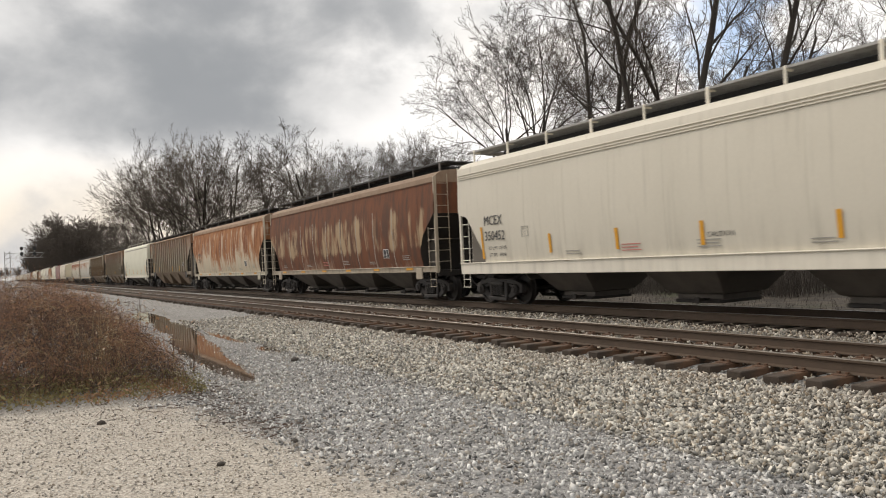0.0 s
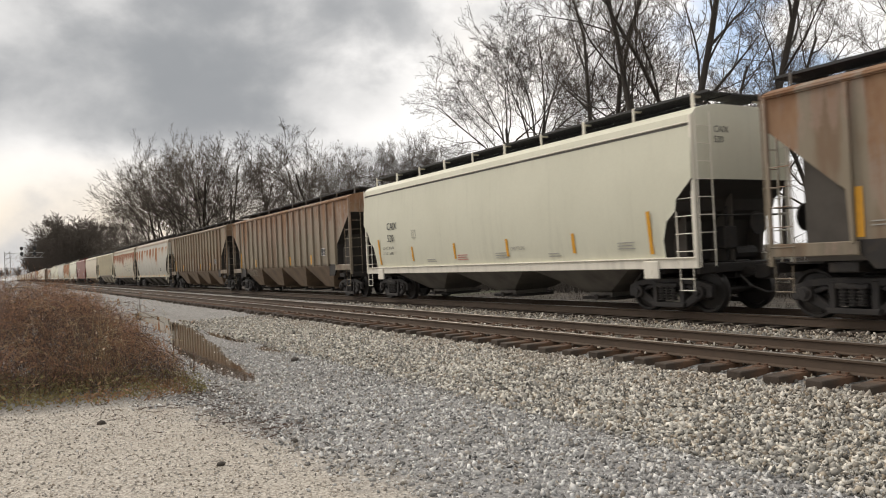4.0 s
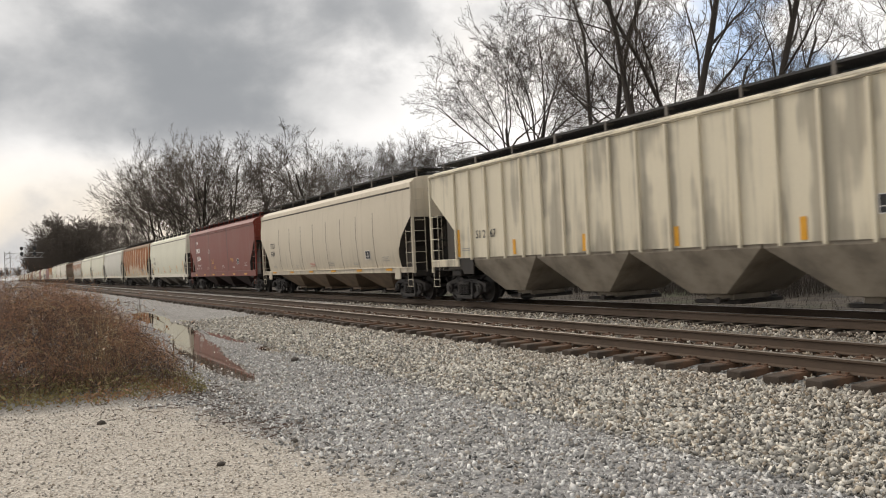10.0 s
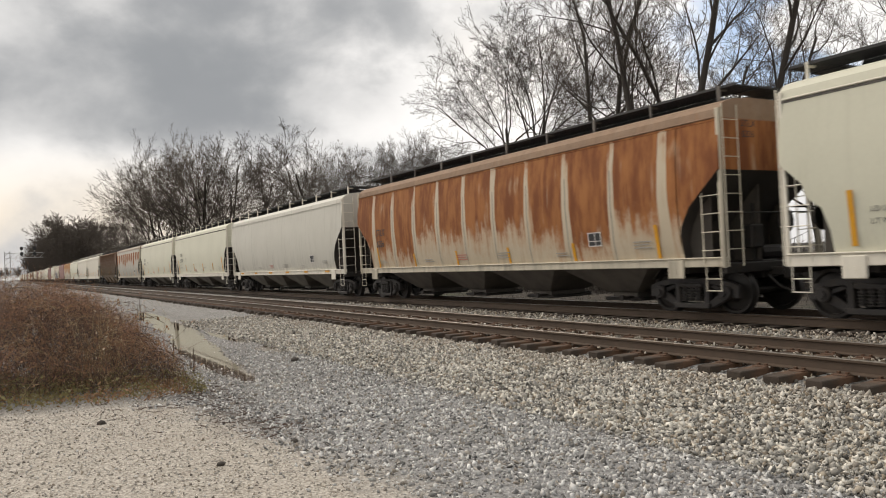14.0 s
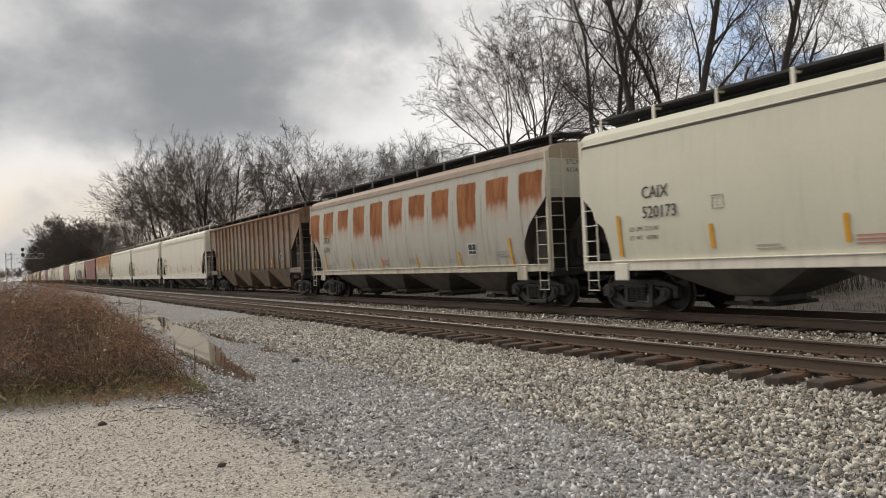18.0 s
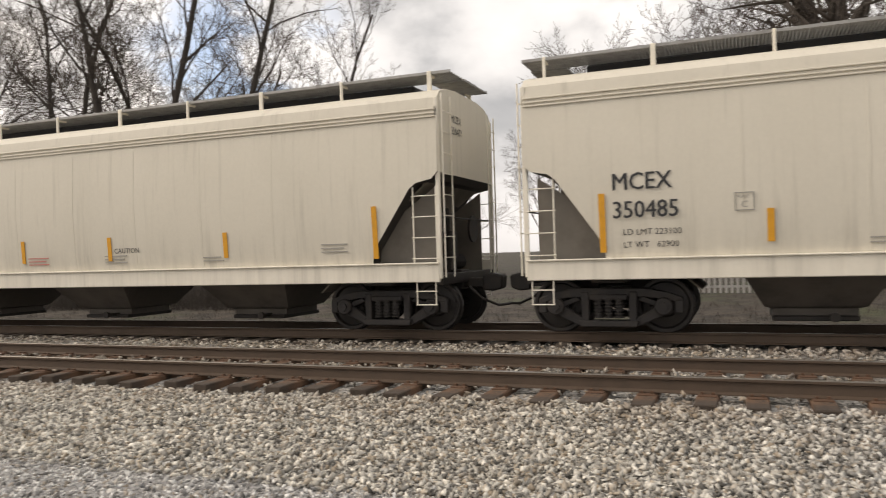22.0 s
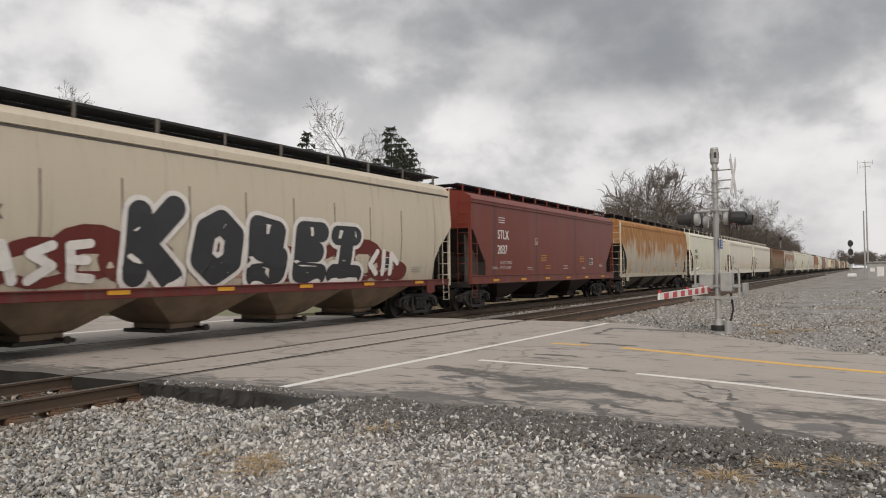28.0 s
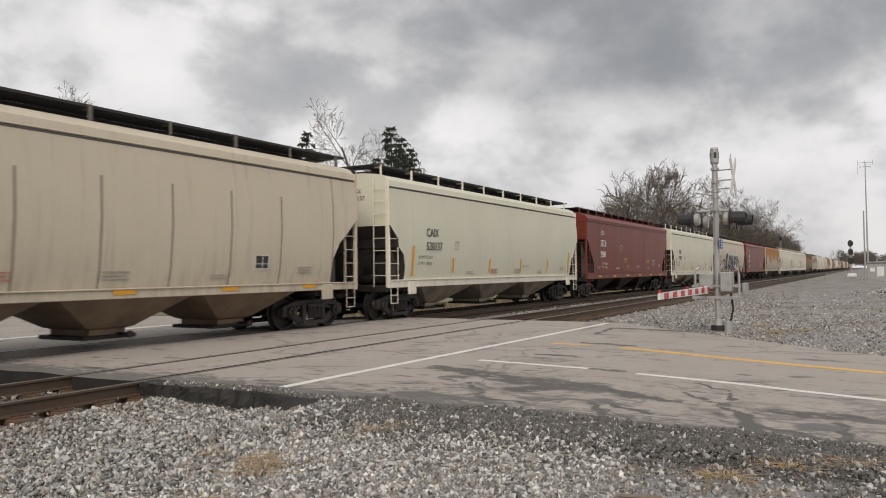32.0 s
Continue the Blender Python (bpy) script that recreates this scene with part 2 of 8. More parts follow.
def bm_disc(bm, c, r, y0, y1, sides=24, bevel=0.0):
    """A wheel-like disc with its axle along y."""
    bm_prism(bm, [(c[0] + r * math.cos(2 * math.pi * k / sides), c[1] + r * math.sin(2 * math.pi * k / sides)) for k in range(sides)], y0, y1, bevel)


def closed(bm, name, smooth=False):
    bmesh.ops.recalc_face_normals(bm, faces=bm.faces[:])
    me = bpy.data.meshes.new(name)
    bm.to_mesh(me)
    bm.free()
    if smooth:
        me.polygons.foreach_set("use_smooth", [True] * len(me.polygons))
    return me


def part(name, bm, mt, parent, label="", smooth=False):
    me = bm if isinstance(bm, bpy.types.Mesh) else closed(bm, name, smooth)
    if not me.materials:
        me.materials.append(mt)
    ob = new(name, me)
    if me.materials[0] is not mt:
        ob.material_slots[0].link = "OBJECT"
        ob.material_slots[0].material = mt
    ob.parent = parent
    if label:
        ob["label"] = label
    return ob


def thing(name, bm, mt, label, category, group="", kind="", m=None, smooth=False):
    ob = part(name, bm, mt, None, smooth=smooth)
    if m is not None:
        ob.matrix_world = m
    return tagged(ob, label, category, group, kind)


def holder(name, label, category, group="", kind="", m=None):
    ob = new(name)
    ob.empty_display_size = 0.3
    if m is not None:
        ob.matrix_world = m
    return tagged(ob, label, category, group, kind)


LETTERS = {}


def lettering(text, size, bold=0.0):
    """Mesh of a line of text, lying in the xz plane and facing -y, from its lower left corner."""
    key = (text, size, bold)
    if key not in LETTERS:
        cu = bpy.data.curves.new("lettering", "FONT")
        cu.body, cu.size, cu.resolution_u = text, size, 2
        ob = new("lettering", cu)
        bpy.context.view_layer.update()
        me = bpy.data.meshes.new_from_object(ob.evaluated_get(bpy.context.evaluated_depsgraph_get()))
        bpy.data.objects.remove(ob)
        me.transform(pose(0, 0, 0, 90))
        me.materials.clear()
        if bold:
            bm = bmesh.new()
            for k in (-1, 0, 1):
                n0 = len(bm.verts)
                bm.from_mesh(me)
                bm.verts.ensure_lookup_table()
                bmesh.ops.translate(bm, vec=(k * bold, -0.0008 * (k + 1), 0), verts=bm.verts[n0:])
            bm.to_mesh(me)
            bm.free()
        LETTERS[key] = me
    return LETTERS[key]


# ---- materials ----
STEEL = simple("greasy_steel", (0.026, 0.023, 0.021), 0.6, 0.3, dirty=0.5, dirt=(0.075, 0.055, 0.04))
TRUCK = simple("truck_steel", (0.030, 0.027, 0.026), 0.6, 0.2, dirty=0.6, dirt=(0.070, 0.055, 0.043))
WHEEL = simple("wheel_steel", (0.030, 0.027, 0.025), 0.45, 0.4, dirty=0.4, dirt=(0.075, 0.055, 0.042))
# bay colours set dark to hold the deep shade under the cars
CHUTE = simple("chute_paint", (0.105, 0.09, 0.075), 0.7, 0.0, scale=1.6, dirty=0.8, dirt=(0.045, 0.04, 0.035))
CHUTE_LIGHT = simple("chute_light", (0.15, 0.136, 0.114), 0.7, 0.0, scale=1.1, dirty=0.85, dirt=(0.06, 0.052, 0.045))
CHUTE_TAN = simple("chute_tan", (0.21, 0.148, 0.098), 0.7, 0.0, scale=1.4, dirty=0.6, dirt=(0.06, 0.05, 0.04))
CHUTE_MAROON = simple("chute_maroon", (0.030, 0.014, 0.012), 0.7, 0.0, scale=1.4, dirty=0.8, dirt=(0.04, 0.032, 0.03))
GRATING = simple("roof_grating", (0.035, 0.035, 0.036), 0.6, 0.3, dirty=0.4)
BRACKET = simple("weathered_bracket", (0.15, 0.135, 0.12), 0.6, 0.2, dirty=0.5)
GRATING_LIGHT = simple("roof_grating_galvanised", (0.34, 0.335, 0.32), 0.5, 0.4, dirty=0.4)
YELLOW = simple("reflector_yellow", (0.72, 0.34, 0.02), 0.45, 0.0, dirty=0.25)
BLACK_INK = simple("black_stencil", (0.03, 0.03, 0.032), 0.6, 0.0, dirty=0.1)
WHITE_INK = simple("white_stencil", (0.78, 0.75, 0.71), 0.6, 0.0, dirty=0.2)
RED_INK = simple("red_stencil", (0.50, 0.16, 0.13), 0.6, 0.0, dirty=0.1)
GREY_INK = simple("grey_stencil", (0.33, 0.315, 0.28), 0.6, 0.0, dirty=0.1)
CHALK = simple("chalk", (0.36, 0.32, 0.26), 0.9, 0.0, dirty=0.3)

# end plates and undersides: pale copy lit, dark copies with shade put in
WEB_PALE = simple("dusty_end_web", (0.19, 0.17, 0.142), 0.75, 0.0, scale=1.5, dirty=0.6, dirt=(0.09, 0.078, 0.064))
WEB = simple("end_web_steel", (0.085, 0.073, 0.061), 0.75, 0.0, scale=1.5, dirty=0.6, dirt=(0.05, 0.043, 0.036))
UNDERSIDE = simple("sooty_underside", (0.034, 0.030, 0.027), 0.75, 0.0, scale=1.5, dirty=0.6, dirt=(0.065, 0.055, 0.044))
SEAM_DARK = simple("gutter_soot", (0.10, 0.09, 0.078), 0.7, 0.0, dirty=0.5)
SEAM_SOFT = simple("seam_dust", (0.47, 0.44, 0.36), 0.7, 0.0, dirty=0.6, dirt=(0.62, 0.59, 0.48))
SEAM_GREY = simple("seam_grime", (0.36, 0.325, 0.27), 0.7, 0.0, dirty=0.6, dirt=(0.20, 0.16, 0.12))
BROWN_INK = simple("rusted_stencil", (0.12, 0.078, 0.05), 0.7, 0.0, dirty=0.5, dirt=(0.22, 0.15, 0.10))
SEAM_SHADE_DIRT = simple("seam_dirt", (0.24, 0.205, 0.16), 0.7, 0.0, dirty=0.4)
# paler copy of the bay colour for bays that stand lit
CHUTE_CREAM = simple("chute_cream", (0.35, 0.30, 0.235), 0.7, 0.0, scale=1.4, dirty=0.75, dirt=(0.07, 0.06, 0.05))
P = {
    "white_a": paint("white_paint", (0.71, 0.665, 0.565), grime=0.2, streak=0.02, seed=3),
    "white_sill": paint("white_sill_paint", (0.84, 0.79, 0.68), grime=0.16, streak=0.03, seed=5),
    "white_b": paint("ivory_paint", (0.70, 0.685, 0.555), grime=0.10, streak=0.02, seed=11),
    "white_c": paint("dull_white_paint", (0.62, 0.60, 0.53), grime=0.28, streak=0.04, seed=19),
    "beige": paint("beige_paint", (0.62, 0.55, 0.435), grime=0.26, streak=0.05, seed=23),
    "tan_rib": paint("tan_rib_paint", (0.27, 0.225, 0.165), rust_z=2.7, rust_w=1.6, panel=1.25, seam=0.1, rust=(0.22, 0.115, 0.065), rust2=(0.31, 0.19, 0.115), streak=0.3, grime=0.5, faded=0.75, fade=(0.19, 0.115, 0.07), seed=31, ragged=2.2),
    "brown_rib": paint("brown_rib_paint", (0.24, 0.195, 0.14), rust_z=2.4, rust_w=1.5, panel=1.25, seam=0.1, rust=(0.16, 0.095, 0.060), rust2=(0.27, 0.155, 0.095), streak=0.35, grime=0.5, faded=0.7, fade=(0.17, 0.10, 0.06), seed=37, ragged=2.2),
    "grey_rib": paint("grey_rib_paint", (0.27, 0.215, 0.15), rust_z=4.4, rust_w=1.2, panel=1.25, seam=0.2, rust=(0.20, 0.13, 0.08), streak=0.3, grime=0.6, faded=0.8, fade=(0.20, 0.125, 0.075), seed=41),
    "white_rib": paint("white_rib_paint", (0.74, 0.67, 0.52), grime=0.45, streak=0.05, faded=0.62, fade=(0.27, 0.245, 0.20), seed=43),
    "brown_rust": paint("brown_rust_paint", (0.36, 0.25, 0.16), rust_z=0.6, rust_w=0.8, panel=3.6, seam=0.2, rust=(0.11, 0.056, 0.039), rust2=(0.20, 0.078, 0.040), streak=0.2, grime=0.3, worn=0.8, worn_c=(0.50, 0.37, 0.23), worn_z=(1.4, 2.0, 2.9, 3.8), worn_t=0.46, top=0.9, seed=47, ragged=1.0),
    "orange_streak": paint("cream_rust_paint", (0.58, 0.51, 0.38), rust_z=1.75, rust_w=0.6, panel=1.7, seam=0.3, rust=(0.21, 0.072, 0.030), rust2=(0.42, 0.19, 0.08), streak=0.3, grime=0.25, worn=0.85, worn_c=(0.60, 0.49, 0.36), worn_z=(0.5, 1.0, 3.6, 4.4), worn_t=0.50, top=0.5, seed=53, ragged=1.2),
    "cream_top_rust": paint("cream_top_rust_paint", (0.49, 0.47, 0.41), rust_z=2.75, rust_w=0.5, panel=1.643, seam=1.4, rust=(0.25, 0.085, 0.033), rust2=(0.40, 0.19, 0.08), streak=0.06, grime=0.42, worn=0.6, worn_c=(0.50, 0.47, 0.41), worn_z=(1.0, 1.5, 3.9, 4.2), worn_t=0.50, top=0.3, seed=58.33, ragged=0.75, lid=3.66, gap=0.62, uneven=1.7),
    "grey_block_rust": paint("grey_block_rust_paint", (0.49, 0.47, 0.41), rust_z=2.5, rust_w=0.32, panel=1.643, seam=2.6, rust=(0.22, 0.070, 0.026), rust2=(0.36, 0.15, 0.055), streak=0.05, grime=0.42, top=0.3, seed=97.76, ragged=0.28, lid=3.66, gap=0.66, uneven=2.2),
    "cream_half_rust": paint("cream_half_rust_paint", (0.54, 0.50, 0.40), rust_z=2.75, rust_w=0.4, panel=1.643, seam=1.1, rust=(0.17, 0.052, 0.024), rust2=(0.32, 0.105, 0.035), streak=0.3, grime=0.3, worn=0.55, worn_c=(0.50, 0.34, 0.19), worn_z=(0.6, 1.1, 2.4, 3.4), worn_t=0.55, top=0.2, seed=61.61, ragged=0.8, lid=3.74),
    "orange_panel": paint("orange_panel_paint", (0.60, 0.51, 0.38), rust_z=1.65, rust_w=0.5, panel=1.643, seam=1.6, rust=(0.21, 0.072, 0.028), rust2=(0.40, 0.165, 0.06), streak=0.25, grime=0.22, worn=0.6, worn_c=(0.60, 0.47, 0.33), worn_z=(0.8, 1.2, 3.4, 4.2), worn_t=0.56, top=0.5, seed=66.54, ragged=0.9),
    "orange_soft": paint("orange_soft_paint", (0.52, 0.47, 0.38), rust_z=2.2, rust_w=0.6, panel=5.0, seam=0.4, rust=(0.34, 0.15, 0.055), rust2=(0.45, 0.25, 0.11), streak=0.3, grime=0.3, worn=0.75, worn_c=(0.50, 0.46, 0.39), worn_z=(0.8, 1.4, 3.0, 3.8), worn_t=0.48, seed=71, ragged=0.8),
    "maroon": paint("maroon_paint", (0.195, 0.042, 0.029), grime=0.16, streak=0.05, fade=(0.21, 0.075, 0.055), faded=0.35, rough=0.42, seed=73, runs_at=(-6.6, -2.4, 2.4)),
    "rust_sill": paint("rusty_sill_paint", (0.47, 0.40, 0.31), grime=0.3, streak=0.5, seed=79),
    "cream_sill": paint("cream_sill_paint", (0.66, 0.60, 0.48), grime=0.3, streak=0.25, seed=83),
    "graffiti_red": paint("spray_red", (0.16, 0.035, 0.030), grime=0.2, streak=0.0, seed=89),
}

# ---- covered hopper cars ----
# Profile: half width by height from the foot of the side sheet to the roof's middle; cut: how the side sheet is cut away at the ends
KINDS = {
    "striped": dict(L=17.0, prof=[(1.50, 1.20), (1.55, 1.6), (1.60, 2.5), (1.58, 3.4), (1.55, 3.86), (1.55, 4.02), (1.52, 4.18), (1.38, 4.31), (1.10, 4.40), (0.6, 4.45)],
                    cut=[(0, 2.86), (0.12, 2.74), (0.42, 2.68), (0.55, 2.58), (1.30, 1.50), (1.34, 1.20)], sill=(0.92, 1.27), chutes=3, foot=0.92, seams=8),
    "smooth": dict(L=16.45, prof=[(1.47, 1.15), (1.55, 1.6), (1.61, 2.5), (1.59, 3.3), (1.52, 4.00), (1.52, 4.06), (1.49, 4.20), (1.36, 4.32), (1.10, 4.40), (0.6, 4.45)],
                   cut=[(0, 2.84), (0.42, 2.45), (0.48, 2.2), (0.75, 2.0), (0.88, 1.6), (0.90, 1.15)], sill=(0.98, 1.22), chutes=3, foot=0.98, seams=0),
    "seamed": dict(L=17.75, prof=[(1.44, 1.15), (1.54, 1.6), (1.61, 2.5), (1.59, 3.3), (1.51, 3.98), (1.51, 4.05), (1.48, 4.18), (1.34, 4.31), (1.10, 4.39), (0.6, 4.44)],
                   cut=[(0, 2.95), (0.45, 2.55), (0.80, 2.25), (1.05, 1.85), (1.12, 1.5), (1.08, 1.15)], sill=(1.00, 1.20), chutes=4, foot=1.0, seams=9),
    "welded": dict(L=17.85, prof=[(1.48, 1.20), (1.55, 1.6), (1.61, 2.5), (1.59, 3.3), (1.52, 3.92), (1.52, 3.99), (1.49, 4.16), (1.36, 4.30), (1.10, 4.39), (0.6, 4.44)],
                   cut=[(0, 2.92), (0.42, 2.55), (0.60, 2.42), (0.95, 2.0), (1.10, 1.6), (1.12, 1.20)], sill=(0.92, 1.26), chutes=3, foot=0.92, seams=9),
    "ribbed": dict(L=18.35, prof=[(1.50, 1.42), (1.50, 2.2), (1.50, 3.2), (1.50, 4.10), (1.54, 4.11), (1.54, 4.2), (1.30, 4.30), (1.0, 4.36), (0.6, 4.40)],
                   cut=[(0, 3.55), (1.50, 2.28), (1.54, 1.42)], sill=None, chutes=4, foot=1.42, seams=0),
    "angular": dict(L=17.15, prof=[(1.50, 1.30), (1.53, 2.0), (1.56, 3.0), (1.57, 3.92), (1.60, 3.94), (1.60, 4.06), (1.50, 4.18), (1.30, 4.30), (1.0, 4.38), (0.6, 4.42)],
                    cut=[(0, 3.0), (0.15, 2.95), (1.20, 1.78), (1.26, 1.30)], sill=(0.98, 1.30), chutes=3, foot=0.98, seams=0),
}
TRUCK_D = 1.28
WHEEL_R = 0.457
SHAPES = {}


def loft_body(kd):
    L, prof, cut = kd["L"], kd["prof"], kd["cut"]
    st = [(-L / 2 + d, z) for d, z in cut]
    last = cut[-1]
    n = 10
    inner = [(-L / 2 + last[0] + (L - 2 * last[0]) * i / n, last[1]) for i in range(1, n)]
    st = st + inner + [(L / 2 - d, z) for d, z in reversed(cut)]
    bm = bmesh.new()
    rings = []
    for x, zb in st:
        ring = []
        for w, z in prof:
            if z < zb:
                # slide the foot points up to the slope sheet
                f = [(a, b) for a, b in zip(prof, prof[1:]) if a[1] <= zb <= b[1]]
                a, b = f[0]
                k = (zb - a[1]) / max(b[1] - a[1], 1e-6)
                w, z = a[0] + (b[0] - a[0]) * k, zb
            ring.append((w, z))
        loop = [bm.verts.new((x, -w, z)) for w, z in ring] + [bm.verts.new((x, w, z)) for w, z in reversed(ring)]
        rings.append(loop)
    m = len(rings[0])
    for a, b in zip(rings, rings[1:]):
        for k in range(m):
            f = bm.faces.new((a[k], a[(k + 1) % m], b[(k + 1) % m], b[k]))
            # underside faces take slot 1, a dark colour that holds their shade
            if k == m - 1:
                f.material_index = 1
    bm.faces.new(rings[0]), bm.faces.new(rings[-1])
    bmesh.ops.remove_doubles(bm, verts=bm.verts[:], dist=0.0005)
    bmesh.ops.dissolve_degenerate(bm, edges=bm.edges[:], dist=0.0005)
    bmesh.ops.recalc_face_normals(bm, faces=bm.faces[:])
    for f in bm.faces:
        f.smooth = True
    for e in bm.edges:
        if len(e.link_faces) == 2 and e.calc_face_angle() > 0.42:
            e.smooth = False
    return closed(bm, "body")


def width_at(kd, z):
    for a, b in zip(kd["prof"], kd["prof"][1:]):
        if a[1] <= z <= b[1]:
            return a[0] + (b[0] - a[0]) * (z - a[1]) / max(b[1] - a[1], 1e-6)
    return kd["prof"][0][0]


def shape(key, fn):
    if key not in SHAPES:
        bm = bmesh.new()
        fn(bm)
        SHAPES[key] = closed(bm, key[0] if isinstance(key, tuple) else key)
    return SHAPES[key]


def sideframe(bm):
    """Cast truss: top chord, sloping struts down to the spring seat, columns, journal boxes; open between."""
    bm_prism(bm, [(-1.20, 0.50), (-1.20, 0.60), (-0.95, 0.68), (-0.60, 0.76), (0.60, 0.76), (0.95, 0.68), (1.20, 0.60), (1.20, 0.50), (0.92, 0.57), (0.58, 0.64), (-0.58, 0.64), (-0.92, 0.57)], -0.07, 0.07, 0.02)
    bm_prism(bm, [(-0.46, 0.11), (0.46, 0.11), (0.50, 0.22), (-0.50, 0.22)], -0.13, 0.13, 0.015)
    for s in (-1, 1):
        bm_prism(bm, [(s * 1.02, 0.36), (s * 0.98, 0.52), (s * 0.84, 0.52), (s * 0.44, 0.26), (s * 0.40, 0.12), (s * 0.50, 0.12)], -0.06, 0.06, 0.02)
        bm_prism(bm, [(s * 0.33, 0.18), (s * 0.45, 0.18), (s * 0.47, 0.70), (s * 0.33, 0.70)], -0.09, 0.07, 0.015)
        bm_prism(bm, [(s * 0.47, 0.56), (s * 0.55, 0.62), (s * 0.80, 0.53), (s * 0.76, 0.45)], -0.05, 0.05, 0.012)
        bm_prism(bm, [(s * 1.20, 0.34), (s * 1.20, 0.56), (s * 1.06, 0.56), (s * 1.06, 0.34)], -0.08, 0.06, 0.015)
        bm_disc(bm, (s * 0.89, WHEEL_R), 0.15, -0.15, -0.05, 14, 0.02)
        bm_disc(bm, (s * 0.89, WHEEL_R), 0.07, -0.19, -0.14, 10)
        for k in range(3):
            a = 2.1 * k + 0.5
            bm_disc(bm, (s * 0.89 + 0.085 * math.cos(a), WHEEL_R + 0.085 * math.sin(a)), 0.016, -0.165, -0.145, 6)
    bm_box(bm, -0.31, 0.31, -0.14, 0.13, 0.56, 0.66, 0.02)


def spring(bm, x):
    pts, rad = [], []
    for k in range(6):
        z = 0.26 + k * 0.058
        pts += [(x, -0.075, z), (x, -0.075, z + 0.006), (x, -0.075, z + 0.034), (x, -0.075, z + 0.040)]
        rad += [0.06, 0.085, 0.085, 0.06]
    bm_tube(bm, pts, rad, 10)


def wheelset(bm):
    bm_tube(bm, [(0, -0.98, 0), (0, 0.98, 0)], 0.085, 10)
    for s in (-1, 1):
        y0, y1 = s * 0.69, s * 0.82
        ring = 28
        # tread, flange, dished plate with hub
        secs = [(0.09, s * 0.86), (0.17, s * 0.85), (0.21, s * 0.79), (0.37, s * 0.765), (0.40, s * 0.82), (0.455, s * 0.82), (0.459, s * 0.70), (0.485, s * 0.685), (0.485, s * 0.665), (0.40, s * 0.66), (0.37, s * 0.72), (0.09, s * 0.70)]
        rows = [[bm.verts.new((r * math.cos(2 * math.pi * k / ring), y, r * math.sin(2 * math.pi * k / ring))) for k in range(ring)] for r, y in secs]
        for a, b in zip(rows, rows[1:]):
            for k in range(ring):
                bm.faces.new((a[k], a[(k + 1) % ring], b[(k + 1) % ring], b[k]))


def build_truck(car, x, mt_frame, mt_wheel):
    tr = part("truck", shape("bolster", lambda bm: (bm_box(bm, -0.22, 0.22, -0.95, 0.95, 0.45, 0.66, 0.03), bm_box(bm, -0.3, 0.3, -0.3, 0.3, 0.64, 0.80, 0.03),
                                              bm_box(bm, -0.75, -0.63, -0.85, 0.85, 0.36, 0.46, 0.02), bm_box(bm, 0.63, 0.75, -0.85, 0.85, 0.36, 0.46, 0.02))), mt_frame, car, "greasy black cast-steel truck")
    tr.matrix_basis = pose(x, 0, 0)
    for s in (-1, 1):
        sf = part("sideframe", shape("sideframe", sideframe), mt_frame, tr)
        sf.matrix_basis = pose(0, s * 1.0, 0, 0, 0, 0 if s < 0 else 180)
        for dx in (-0.17, 0.0, 0.17):
            sp = part("spring", shape("spring", lambda bm: spring(bm, 0.0)), mt_wheel, tr)
            sp.matrix_basis = pose(dx, s * 1.0, 0, 0, 0, 0 if s < 0 else 180)
    ws = []
    for dx in (-0.89, 0.89):
        w = part("wheelset", shape("wheelset", wheelset), mt_wheel, tr)
        w.matrix_basis = pose(dx, 0, WHEEL_R)
        ws.append(w)
    return ws


def chute_mesh(kd, i):
    """One hopper bay under the side sheet."""
    L, n, foot = kd["L"], kd["chutes"], kd["foot"]
    a = (kd["cut"][-1][0] + 1.05) if kd["sill"] else 2.1
    pitch = (L - 2 * a) / n
    top = kd["prof"][0][0] - 0.04
    zb = 0.26

    def fn(bm):
        hl, bl = (1.15 if kd["foot"] == 0.92 else pitch / 2 - 0.02), 0.62 if kd["foot"] == 0.92 else 0.42 if kd["sill"] else 0.36
        zt = kd["prof"][0][1] + 0.02
        rows = [(hl, top, zt), (hl - 0.02, top, zt - 0.10), (bl + 0.12, 0.72 if kd["sill"] else 0.95, zb + 0.16), (bl, 0.60, zb + 0.12), (bl, 0.60, zb)]
        rings = [[bm.verts.new((sx * x, sy * y, z)) for sx, sy in ((-1, -1), (1, -1), (1, 1), (-1, 1))] for x, y, z in rows]
        for r0, r1 in zip(rings, rings[1:]):
            for k in range(4):
                bm.faces.new((r0[k], r0[(k + 1) % 4], r1[(k + 1) % 4], r1[k]))
        bm.faces.new(rings[0]), bm.faces.new(rings[-1])
    return shape(("chute", kd["L"]), fn), -L / 2 + a + pitch * (i + 0.5)


def gate(bm):
    bm_box(bm, -0.62, 0.62, -0.70, 0.70, 0.19, 0.27, 0.015)
    bm_tube(bm, [(0.25, -0.95, 0.27), (0.25, 0.95, 0.27)], 0.035, 8)
    bm_disc(bm, (0.25, 0.27), 0.075, -0.99, -0.93, 10)


